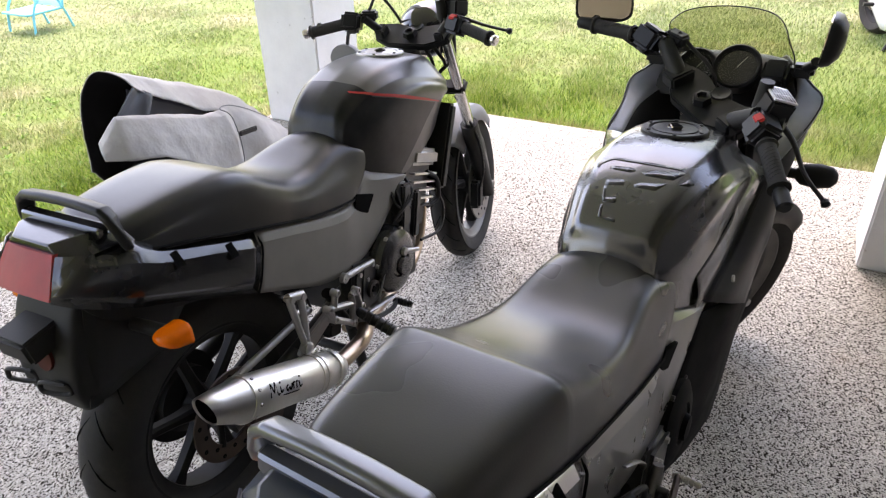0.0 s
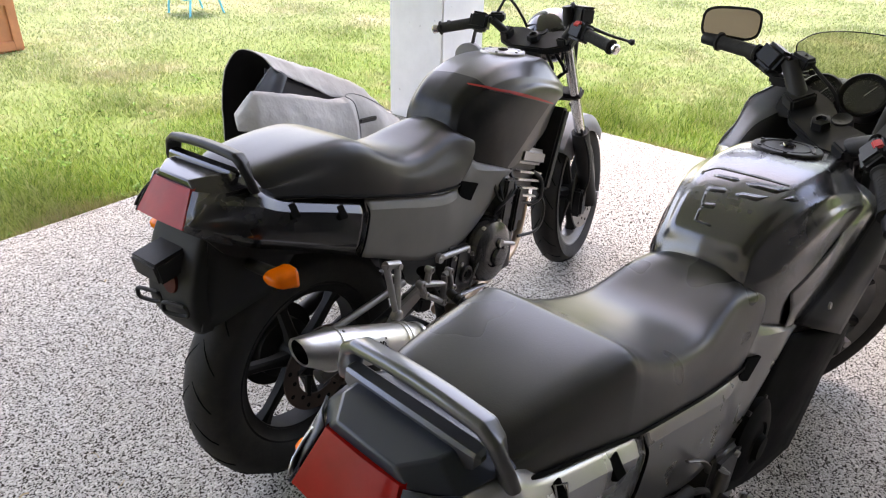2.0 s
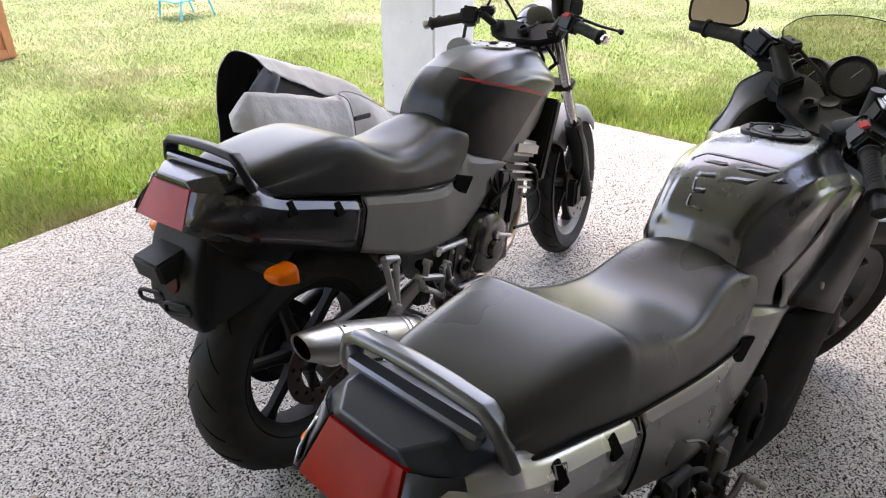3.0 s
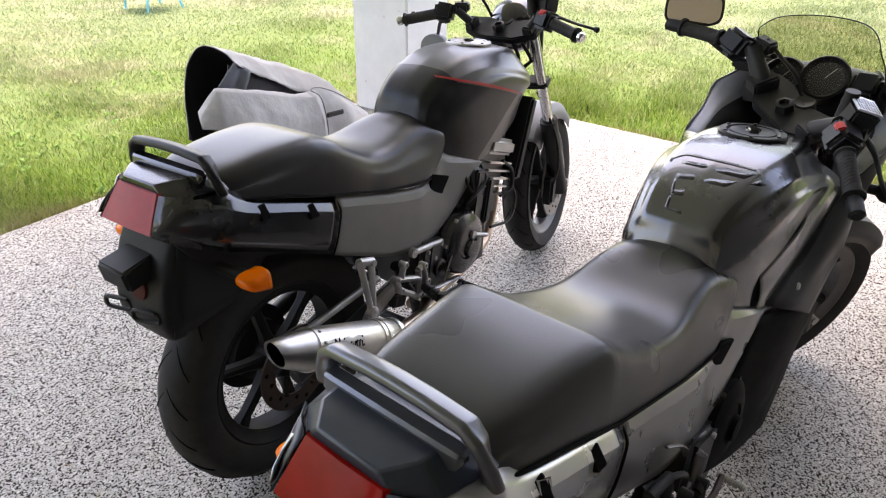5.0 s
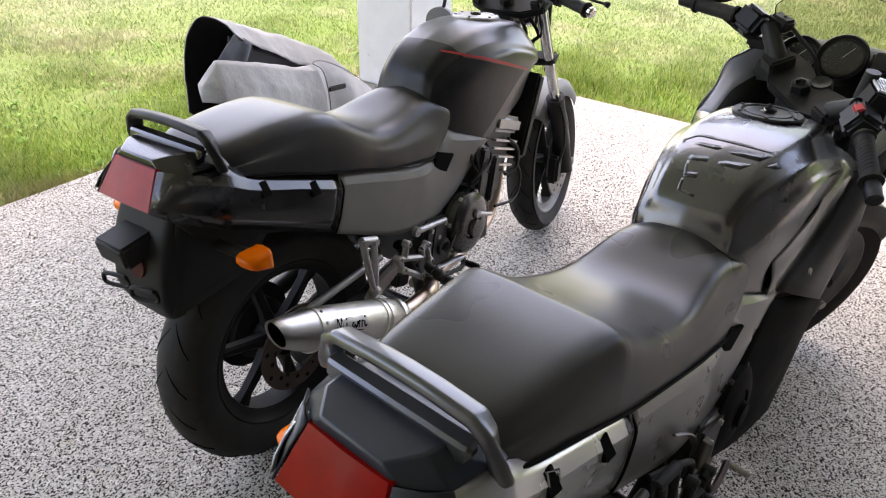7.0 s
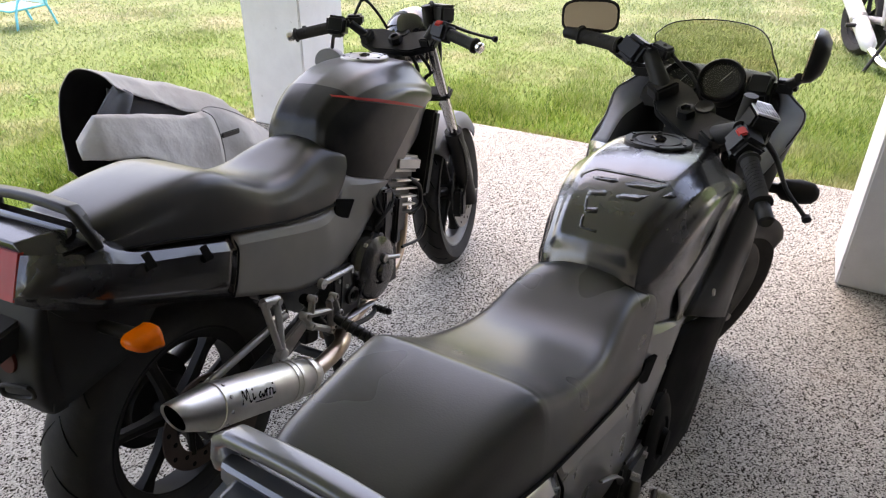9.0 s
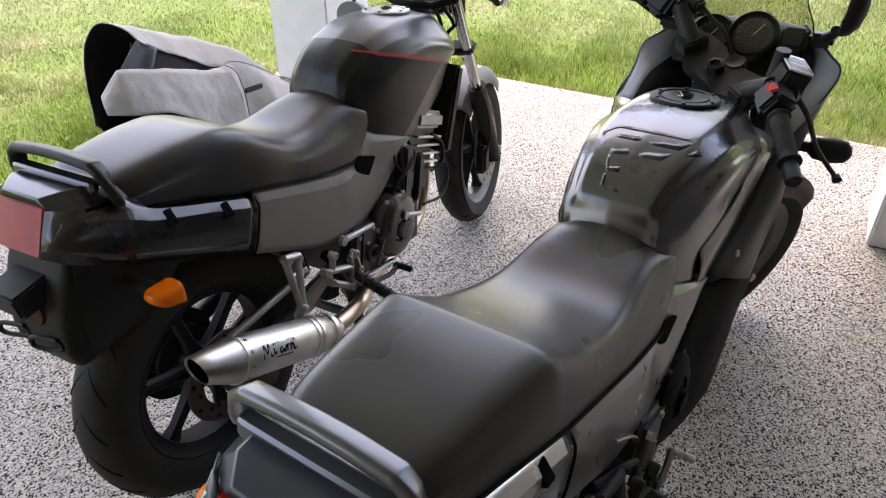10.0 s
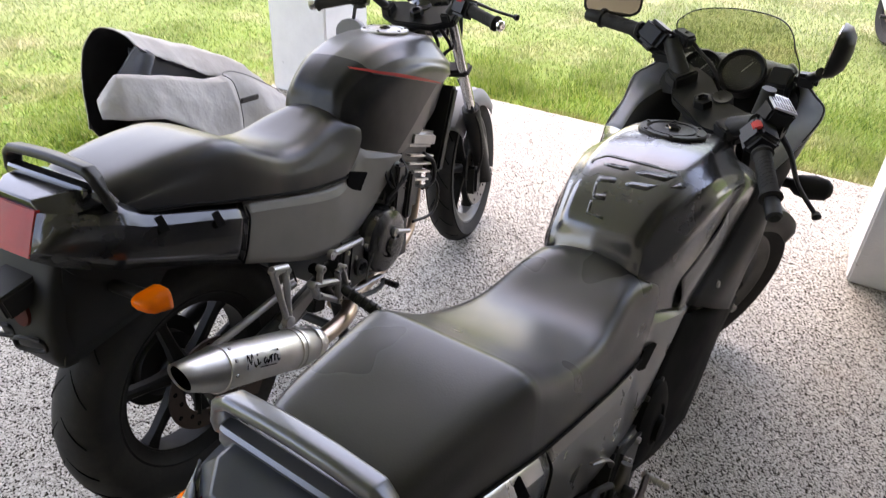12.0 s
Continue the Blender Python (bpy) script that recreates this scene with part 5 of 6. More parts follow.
        part("front_caliper", block((0.05, 0.045, 0.10), pose(1.275, sd * 0.078, 0.285, 0, 18, 0), 0.010, 3), MATTE_BLACK, bike, "black brake caliper", turn=st)
    part("axle", rod((WHEELBASE, -0.12, R_FRONT), (WHEELBASE, 0.12, R_FRONT), 0.012), ALLOY, bike, turn=st)
    part("lower_clamp", block((0.06, 0.235, 0.028), pose(1.175, 0, 0.715, 0, -24, 0), 0.010, 3), MATTE_BLACK, bike, turn=st)
    fr = R_FRONT + 0.014
    prof = [(-0.068, fr - 0.06), (-0.064, fr - 0.02), (-0.05, fr), (0, fr + 0.008), (0.05, fr), (0.064, fr - 0.02), (0.068, fr - 0.06)]
    part("front_mudguard", spin(prof, fc, (0, 1, 0), 30, -42, 48), GREY_FENDER if not faired else FAIRING_PAINT, bike, "faded grey front mudguard" if not faired else "dull gunmetal front mudguard", turn=st, solid=0.003)
    part("brake_hose", sweep([(1.19, -0.07, 0.68), (1.23, -0.12, 0.52), (1.25, -0.125, 0.40), (1.27, -0.10, 0.32)], 0.005, 8, 5), MATTE_BLACK, bike, turn=st)
    tilt = pose(0, 0, 0, 0, -24, 0)
    top = [(-0.055, -0.06), (-0.02, -0.125), (0.045, -0.125), (0.05, -0.07), (0.03, 0.0), (0.05, 0.07), (0.045, 0.125), (-0.02, 0.125), (-0.055, 0.06)]
    clamp = part("top_clamp", prism(top, 0.022, Matrix.Translation((1.062, 0, 0.905)) @ tilt, 0.004), SATIN_BLACK, bike, "black fork top clamp", turn=sb)
    part("stem_nut", spin([(0.008, 0.022), (0.024, 0.020), (0.026, 0.012), (0.018, 0.010), (0.018, 0)], (1.045, 0, 0.905), (-0.41, 0, 0.912), 6), SATIN_BLACK, clamp, turn=sb)
    part("ignition_lock", joined(spin([(0.0, 0.024), (0.045, 0.024), (0.05, 0.02), (0.046, 0.006), (0.046, 0)], (1.105, 0, 0.885), (-0.41, 0, 0.912), 24)), SATIN_BLACK, clamp, "round ignition lock", turn=sb)
    for sd in (-1, 1):
        a = Vector((1.045, sd * 0.100, 0.920))
        if faired:
            g0, g1 = Vector((1.029, sd * 0.164, 0.975)), Vector((0.952, sd * 0.344, 0.935))
        else:
            g0, g1 = Vector((1.018, sd * 0.140, 0.962)), Vector((0.948, sd * 0.300, 0.931))
        d = (g1 - g0).normalized()
        bar = part("bar_riser", joined(rod(a, g0, 0.022 if faired else 0.013, 0.018 if faired else 0.012), block((0.06, 0.045, 0.034) if faired else (0.045, 0.03, 0.03), Matrix.Translation(a) @ tilt, 0.005), rod(g0, g1, 0.011)), MATTE_BLACK, bike, "black clip-on handlebar", turn=sb)
        grip = part("grip", spin([(-0.002, 0.019), (0.004, 0.021), (0.008, 0.017), (0.02, 0.0165), (0.105, 0.0165), (0.108, 0.021), (0.113, 0.021), (0.114, 0.012)], g1 - d * 0.118, d, 24), RUBBER, bar, "ribbed black rubber grip", turn=sb)
        ribs = [spin([(-0.0012, 0.016), (0, 0.0173), (0.0012, 0.016)], g1 - d * (0.095 - 0.0085 * k), (d + Vector((0.25, 0, 0.2))).normalized(), 20) for k in range(9)]
        part("grip_rib", joined(*ribs), RUBBER, grip, turn=sb)
        bl = 0.038 if faired else 0.016
        part("bar_end", spin([(0.0, 0.012), (0.004, 0.0145), (bl, 0.0145), (bl + 0.004, 0.010), (bl + 0.004, 0)], g1, d, 18), CHROME if not faired else MATTE_BLACK, bar, turn=sb)
        sw = part("switch_pod", joined(block((0.058, 0.060, 0.054), Matrix.Translation(g0 + d * 0.040) @ pose(0, 0, 0, 8, 20, sd * 20), 0.010, 3)), SATIN_BLACK, bar, "black handlebar switch pod", turn=sb)
        if sd < 0:
            part("kill_switch", block((0.018, 0.024, 0.008), Matrix.Translation(g0 + d * 0.034 + Vector((-0.019, 0, 0.024))) @ pose(0, 0, 0, 5, -35, -20), 0.003), RED_PAINT, sw, "red engine stop switch", turn=sb)
            box = Matrix.Translation(g0 + (Vector((0.035, 0.004, 0.018)) if faired else Vector((0.055, 0.002, 0.028)))) @ pose(0, 0, 0, 0, 8, -22)
            rs = part("brake_reservoir", joined(block((0.052, 0.066, 0.046), box, 0.005, 2), rod(g0 + Vector((0.015, 0.02, -0.012)), g0 + Vector((0.045, -0.03, 0.0)), 0.016)), SATIN_BLACK, bar, "square brake fluid reservoir", turn=sb)
            part("reservoir_lid", block((0.050, 0.062, 0.004), box @ pose(0, 0, 0.0245), 0.001), LABEL_SILVER if faired else SATIN_BLACK, rs, "printed silver reservoir lid" if faired else "", turn=sb)
            if faired:
                for k in range(7):
                    for j, (oy, ln) in enumerate(((-0.016, 0.018), (0.010, 0.026 - 0.004 * (k % 3)))):
                        part("lid_print", block((0.0026, ln, 0.0012), box @ pose(-0.020 + 0.0066 * k, oy, 0.0268), 0.0), DIAL, rs, turn=sb)
            part("mirror_boss", rod(g0 + Vector((0.03, 0.03, 0.0)), g0 + Vector((0.025, 0.035, 0.055)), 0.016, 0.014), MATTE_BLACK, bar, turn=sb)
        else:
            part("choke_lever", block((0.02, 0.03, 0.012), Matrix.Translation(g0 + d * 0.03 + Vector((-0.02, 0, -0.025))), 0.003), MATTE_BLACK, sw, turn=sb)
            part("clutch_perch", block((0.04, 0.05, 0.03), Matrix.Translation(g0 + Vector((0.03, 0.0, 0.005))) @ pose(0, 0, 0, 0, 0, sd * 20), 0.006), MATTE_BLACK, bar, turn=sb)
        if faired:
            lv = [g0 + Vector((0.070, 0, -0.022)), g0 + d * 0.05 + Vector((0.098, 0, -0.034)), g0 + d * 0.12 + Vector((0.112, 0, -0.048)), g0 + d * 0.19 + Vector((0.150, 0, -0.060))]
        else:
            lv = [g0 + Vector((0.050, 0, 0.004)), g0 + d * 0.05 + Vector((0.070, 0, 0.002)), g0 + d * 0.12 + Vector((0.076, 0, 0.004)), g0 + d * 0.20 + Vector((0.095, 0, 0.008))]
        part("lever", joined(sweep(lv, [0.009, 0.0075, 0.006, 0.006], 10, 5, flat=0.7), spin([(-0.009, 0.001), (-0.006, 0.008), (0.004, 0.009), (0.009, 0.001)], lv[-1], d, 12)), MATTE_BLACK, bar, "black hand lever", turn=sb)
        part("cable", sweep([g0 + Vector((0.03, 0, 0.02)), g0 + Vector((0.05, -sd * 0.03, 0.0 if faired else 0.06)), (1.12, sd * 0.07, 0.93), (1.14, sd * 0.05, 0.82)], 0.0045, 8, 6), MATTE_BLACK, bike, "black control cable", turn=sb)
    return bike, st


def build_fairing(bike):
    """Half fairing, screen, dials and mirrors of the faired motorcycle; fixed to its frame."""
    def edge(*pts):
        return [tuple(p) for p in pts]
    rear = edge((1.250, 0.150, 0.952), (1.228, 0.190, 0.923), (1.207, 0.222, 0.896), (1.131, 0.212, 0.856), (1.030, 0.164, 0.775), (0.890, 0.147, 0.660), (0.738, 0.138, 0.606))
    mid = edge((1.360, 0.110, 0.950), (1.325, 0.165, 0.900), (1.275, 0.198, 0.845), (1.165, 0.200, 0.800), (1.020, 0.186, 0.700), (0.930, 0.178, 0.630), (0.800, 0.168, 0.575))
    inner = edge((1.293, 0.135, 0.885), (1.262, 0.146, 0.873), (1.205, 0.157, 0.866), (1.126, 0.168, 0.852), (1.025, 0.140, 0.780))
    well = edge((1.285, 0.060, 0.750), (1.255, 0.080, 0.720), (1.195, 0.095, 0.700), (1.115, 0.110, 0.700), (1.015, 0.130, 0.720))
    front = edge((1.500, 0.070, 0.900), (1.430, 0.120, 0.850), (1.330, 0.150, 0.800), (1.200, 0.168, 0.755), (1.030, 0.193, 0.655), (1.000, 0.184, 0.575), (0.890, 0.186, 0.530))
    for sd in (-1, 1):
        if sd > 0:
            # the wing on this side stands further off the tank
            rear[4:6], inner[4] = [(1.030, 0.208, 0.816), (0.925, 0.176, 0.715)], (1.025, 0.164, 0.820)
            mid[4] = (1.020, 0.214, 0.740)
        rows = surface([[(x, sd * y, z) for x, y, z in c] for c in (rear, mid, front)], 6, 5)
        f = part("fairing_side", grid_mesh(rows), FAIRING_PAINT, bike, "gunmetal half fairing side with black inner face", smooth=55, solid=0.004, materials=(FAIRING_INNER,), out=(0, sd, 0))
        lip = [[Vector((x, sd * y, z)) for x, y, z in c] for c in (rear[4:], edge((1.005, 0.118, 0.755), (0.882, 0.114, 0.655), (0.734, 0.120, 0.604)))]
        part("fairing_lip", grid_mesh([catmull(r, 6) for r in lip]), RAW_BLACK, f, solid=0.003, out=(-1, 0, 0.3))
        crest = [tank_at(x - 0.055, z + 0.085, 0.0004, sd) for x, z in ((0.990, 0.765), (0.890, 0.690), (0.790, 0.645), (0.720, 0.620))]
        foot = [Vector((x - 0.009, sd * (y - 0.004), z + 0.006)) for x, y, z in (rear[4], rear[5], rear[6], (0.690, 0.133, 0.612))]
        waist = [a.lerp(b, 0.55) + Vector((0, sd * 0.005, 0.003)) for a, b in zip(crest, foot)]
        part("tank_side_cover", grid_mesh(surface([crest, waist, foot], 5, 6)), GUNMETAL, bike, "gunmetal tank side cover", smooth=60, solid=0.002, out=(0, sd, 0))
        part("fairing_inner_band", grid_mesh(surface([[(x, sd * y, z) for x, y, z in c] for c in (rear[:5], inner)], 3, 6)), BAND_GREY, f, "grey inner band of the fairing", smooth=60, solid=0.003, out=(-1, 0, 0.5))
        # black sheet added to close the dark space between wing and tank
        part("inner_gap_filler", grid_mesh(surface([[(x, sd * y, z) for x, y, z in c] for c in (inner, well)], 3, 6)), RAW_BLACK, f, "black filler sheet in the dark space inside the fairing", smooth=60, solid=0.003, out=(-1, 0, 0.5))
        part("fairing_screw", spin([(0, 0.008), (0.004, 0.007), (0.004, 0.003), (0.002, 0)], (0.822, sd * 0.163, 0.622), (0, sd, 0.15), 14), ALLOY, f)
        rows = surface([[(0.700, sd * 0.126, 0.590), (0.600, sd * 0.127, 0.50), (0.545, sd * 0.128, 0.41), (0.500, sd * 0.128, 0.30)],
                        [(0.86, sd * 0.172, 0.560), (0.79, sd * 0.166, 0.45), (0.73, sd * 0.160, 0.36), (0.68, sd * 0.150, 0.25)],
                        [(0.985, sd * 0.182, 0.510), (0.930, sd * 0.172, 0.410), (0.900, sd * 0.168, 0.330), (0.865, sd * 0.160, 0.215)]], 4, 4)
        part("lower_cowl", grid_mesh(rows), COWL_BLACK, bike, "black lower fairing infill", smooth=50, solid=0.004, out=(0, sd, 0))
        ind = part("front_indicator", spin([(0, 0.013), (0.012, 0.024), (0.045, 0.029), (0.075, 0.024), (0.086, 0.012), (0.088, 0.0)], (1.19, sd * (0.200 if sd < 0 else 0.135), 0.722), (0.05, sd, 0.03), 24), RAW_BLACK, bike, "smoky black front indicator")
        part("indicator_stalk", rod((1.19, sd * 0.150, 0.722), (1.19, sd * 0.205, 0.722), 0.012), MATTE_BLACK, ind)
    nose = surface([[(1.500, 0, 0.905), (1.500, 0.035, 0.904), (1.500, 0.070, 0.900)], [(1.545, 0, 0.85), (1.54, 0.05, 0.85), (1.46, 0.125, 0.845)], [(1.53, 0, 0.77), (1.52, 0.06, 0.77), (1.44, 0.135, 0.78)]], 4, 4)
    part("fairing_nose", grid_mesh([r + [Vector((v.x, -v.y, v.z)) for v in reversed(r)] for r in nose]), FAIRING_PAINT, bike, smooth=60, solid=0.004)
    # screen
    rows = []
    for i in range(25):
        a = -1 + 2 * i / 24
        col = []
        for k in range(8):
            t = k / 7
            w = (0.141 if a < 0 else 0.141 - 0.016 * a) - 0.006 * t ** 3
            z = 0.945 + 0.141 * t - (0.046 * abs(a) ** 7 if a < 0 else 0.026 * a ** 9) * t ** 2 - 0.008 * a * a
            col.append(Vector((1.345 - 0.150 * t - 0.115 * a * a * (1 - 0.35 * t), a * w - 0.010, z)))
        rows.append(col)
    scr = part("windscreen", grid_mesh(rows), SMOKED, bike, "smoke tinted acrylic windscreen", smooth=70, solid=0.003)
    rim = [r[-1] for r in rows]
    part("screen_edging", sweep([rows[0][0]] + [rows[0][3]] + rim + [rows[-1][3]] + [rows[-1][0]], 0.0014, 6, 3), SATIN_BLACK, scr)
    # black block added to fill the dark space behind the lamp, below the dash
    part("dash_gap_filler", block((0.04, 0.20, 0.26), pose(1.325, 0, 0.80, 0, -12, 0), 0.015, 3), RAW_BLACK, bike, "black filler block in the dark space below the dash")
    # dash and dials
    part("dash_panel", loft([[(1.24, 0, 0.925), (1.24, 0.09, 0.925), (1.24, 0.15, 0.915), (1.23, 0.165, 0.86)], [(1.32, 0, 0.955), (1.32, 0.08, 0.953), (1.30, 0.14, 0.94), (1.29, 0.16, 0.86)], [(1.42, 0, 0.93), (1.42, 0.06, 0.925), (1.40, 0.10, 0.91), (1.38, 0.12, 0.86)]], 4, 4), SATIN_BLACK, bike, "black moulded dash panel", smooth=50)
    aim = Vector((-0.80, 0, 0.60))
    for y, r, z in ((0.062, 0.042, 0.935), (-0.030, 0.048, 0.945)):
        o = Vector((1.215, y, z))
        g = part("gauge", spin([(-0.05, r * 0.9), (-0.02, r + 0.004), (0.012, r + 0.006), (0.016, r + 0.002), (0.010, r - 0.004), (0.002, r - 0.006), (0.002, 0)], o, aim, 40), SATIN_BLACK, bike, "round black instrument gauge")
        part("dial", spin([(0.004, r - 0.007), (0.0045, 0.0)], o, aim, 32), DIAL, g)
        part("dial_glass", spin([(0.010, r - 0.004), (0.0105, 0.0)], o, aim, 32), CLEAR, g).visible_shadow = False
        an = aim.normalized()
        u = Vector((0, 1, 0))
        w = an.cross(u)
        if w.z < 0:
            w = -w
        marks = []
        for k in range(13):
            th = radians(-40 + 260 / 12 * k)
            d = u * math.cos(th) + w * math.sin(th)
            marks.append(rod(o + an * 0.006 + d * (r - 0.011), o + an * 0.006 + d * (r - 0.016), 0.0006, seg=5))
        part("dial_marks", joined(*marks), WHITE_MARK, g)
        part("needle", rod(o + an * 0.0065, o + an * 0.0065 + (w * 0.75 - u * 0.5).normalized() * (r - 0.016), 0.0009, seg=5), LABEL_SILVER, g)
    part("gauge_pod", block((0.06, 0.055, 0.06), pose(1.23, -0.112, 0.93, 0, -38, 0), 0.008, 3), SATIN_BLACK, bike, "square black warning lamp pod")
    # mirrors on the fairing
    for sd, yaw, o in ((-1, -86, Vector((1.19, -0.212, 1.030))), (1, 22, Vector((1.20, 0.298, 1.070)))):
        base = Vector((1.238, sd * 0.165, 0.948))
        stem = part("mirror", joined(sweep([base, base.lerp(o, 0.5) + Vector((0, 0, -0.02)), o + Vector((0.01, -sd * 0.02, -0.05))], [0.014, 0.011, 0.010], 10, 4), block((0.04, 0.05, 0.03), Matrix.Translation(base), 0.008)), SATIN_BLACK, bike, "black stalked mirror")
        turn = Matrix.Translation(o) @ pose(0, 0, 0, 0, 6, yaw)
        shell = []
        for x, k in ((0.030, 0.15), (0.026, 0.6), (0.012, 0.92), (0.0, 1.0), (-0.006, 1.0)):
            shell.append([Vector((x, math.copysign(abs(math.cos(a)) ** 0.55, math.cos(a)) * 0.070 * k, math.copysign(abs(math.sin(a)) ** 0.55, math.sin(a)) * (0.040 if sd > 0 else 0.052) * k)) for a in (2 * math.pi * q / 28 for q in range(28))])
        sh = part("mirror_shell", grid_mesh(shell, closed=True, cap=True), SATIN_BLACK, stem, turn=turn, smooth=50)
        part("mirror_glass", prism([(math.copysign(abs(math.cos(a)) ** 0.55, math.cos(a)) * 0.064, math.copysign(abs(math.sin(a)) ** 0.55, math.sin(a)) * (0.034 if sd > 0 else 0.046)) for a in (2 * math.pi * q / 28 for q in range(28))], 0.002,
                                   turn @ pose(-0.0075, 0, 0, 90, 0, 90), 0.0), MIRROR, stem, "tinted mirror glass")


def build_headlamp(bike, st):
    """Round lamp, single dial and a drooping mirror of the stripped motorcycle."""
    o, d = Vector((1.175, 0.0, 0.90)), Vector((0.94, 0, -0.1))
    lamp = part("headlamp", spin([(-0.09, 0.0), (-0.085, 0.03), (-0.06, 0.062), (-0.02, 0.082), (0.03, 0.088), (0.04, 0.086)], o, d, 36), GLOSS_BLACK, bike, "round gloss black headlamp shell", turn=st)
    part("headlamp_lens", spin([(0.04, 0.084), (0.052, 0.05), (0.056, 0.0)], o, d, 36), CHROME, lamp, turn=st)
    for sd in (-1, 1):
        part("lamp_bracket", rod((1.16, sd * 0.09, 0.80), (1.19, sd * 0.088, 0.90), 0.008), MATTE_BLACK, bike, turn=st)
    m = part("mirror", sweep([(1.03, 0.17, 0.955), (1.08, 0.22, 0.93), (1.13, 0.26, 0.88)], 0.006, 8, 5), MATTE_BLACK, bike, "grey mirror hanging from the bar", turn=st)
    rows = []
    for x, k in ((-0.035, 0.2), (-0.03, 0.65), (-0.012, 0.95), (0.012, 1.0), (0.016, 0.97)):
        rows.append([Vector((1.135 - x, 0.275 + 0.052 * k * math.cos(a), 0.835 + 0.045 * k * math.sin(a))) for a in (2 * math.pi * q / 28 for q in range(28))])
    part("mirror_shell", grid_mesh(rows, closed=True, cap=True), GREY_FENDER, m, turn=st, smooth=60)
    for k, (y0, z0) in enumerate(((-0.05, 0.78), (-0.02, 0.75), (0.03, 0.77), (0.06, 0.74))):
        part("wiring", sweep([(1.10, y0, 0.86), (1.13, y0 * 1.4, 0.80), (1.11, y0 * 1.5 + 0.02, z0), (1.07, y0 * 0.6, z0 - 0.05)], 0.006, 7, 5), MATTE_BLACK, bike, turn=st)


BIKE_A = pose(0, 0, 0, -2.06, 0, 0)
BIKE_B = pose(-0.274, -0.778, 0, 0, 0, -6.36) @ pose(0, 0, 0, -2.24, 0, 0)
naked, naked_turn = build_motorcycle("motorcycle", "stripped charcoal motorcycle with stainless silencer parked on slab", "parked motorcycles", False, 10, BIKE_A)
faired, faired_turn = build_motorcycle("motorcycle", "gunmetal faired motorcycle with smoked windscreen parked on slab", "parked motorcycles", True, -28, BIKE_B)
build_fairing(faired)
build_headlamp(naked, naked_turn)


# ---- loose things round the slab ----
def cover_lobe(path, seed, mat, parent, name, open_end=False):
    """A slack fabric tube: (x, y, z, half width, half height) stations along it."""
    cen = catmull([p[:3] for p in path], 6)
    siz = catmull([(p[3], p[4], 0) for p in path], 6)
    rows = []
    for i, (c, s) in enumerate(zip(cen, siz)):
        t = (cen[min(i + 1, len(cen) - 1)] - cen[max(i - 1, 0)]).normalized()
        side = Vector((0, 0, 1)).cross(t).normalized()
        row = []
        for q in range(40):
            a = 2 * math.pi * q / 40
            ca, sa = math.cos(a), math.sin(a)
            ca, sa = math.copysign(abs(ca) ** 0.8, ca), math.copysign(abs(sa) ** 0.8, sa)
            p = c + side * (s.x * ca) + Vector((0, 0, s.y * sa))
            n1 = noise.noise(Vector((p.x * 5 + seed, p.y * 5, p.z * 5)))
            n2 = noise.noise(Vector((p.x * 14, p.y * 14 + seed, p.z * 9)))
            p += (side * ca + Vector((0, 0, sa))) * (0.03 * n1 + 0.010 * n2)
            p.z = max(p.z, 0.006)
            row.append(p)
        rows.append(row)
    return part(name, grid_mesh(rows, closed=True, cap=not open_end), mat, parent, smooth=60, solid=0.004 if open_end else 0.0, materials=(FABRIC_BLACK,) if open_end else ())


def sheet(stations, seed, name, parent, mu=9, mv=7, fold=1.0, cloth=None, crisp=False):
    """A slack cloth sheet through stations, with soft folds and sharp little creases."""
    rows = surface(stations, mu, mv)
    if crisp:
        def straight(line, m):
            pts = [Vector(q) for q in line]
            return [a.lerp(b, k / m) for a, b in zip(pts, pts[1:]) for k in range(m)] + [pts[-1]]
        flat = [straight(q, mv) for q in stations]
        flat = [straight([r[j] for r in flat], mu) for j in range(len(flat[0]))]
        rows = [[p.lerp(flat[j][i], 0.72) for j, p in enumerate(r)] for i, r in enumerate(rows)]
    for r in rows:
        for p in r:
            a = noise.noise(Vector((p.x * 6 + seed, p.y * 7, p.z * 5)))
            b = 0.5 - abs(noise.noise(Vector((p.x * 11 + p.z * 6, p.y * 9 + seed, p.z * 8 - p.x * 5))))
            c = 0.5 - abs(noise.noise(Vector((p.x * 21 - p.z * 13, p.y * 17, p.z * 19 + seed))))
            d = fold * (0.018 * a + 0.024 * b + 0.010 * c)
            p += Vector((0.2, -0.6, 0.6)) * d
            p.z = max(p.z, 0.006)
    return part(name, grid_mesh(rows), cloth or FABRIC, parent, smooth=34 if crisp else 75, solid=0.004, materials=(FABRIC_BLACK,), out=(0, -0.5, 1))


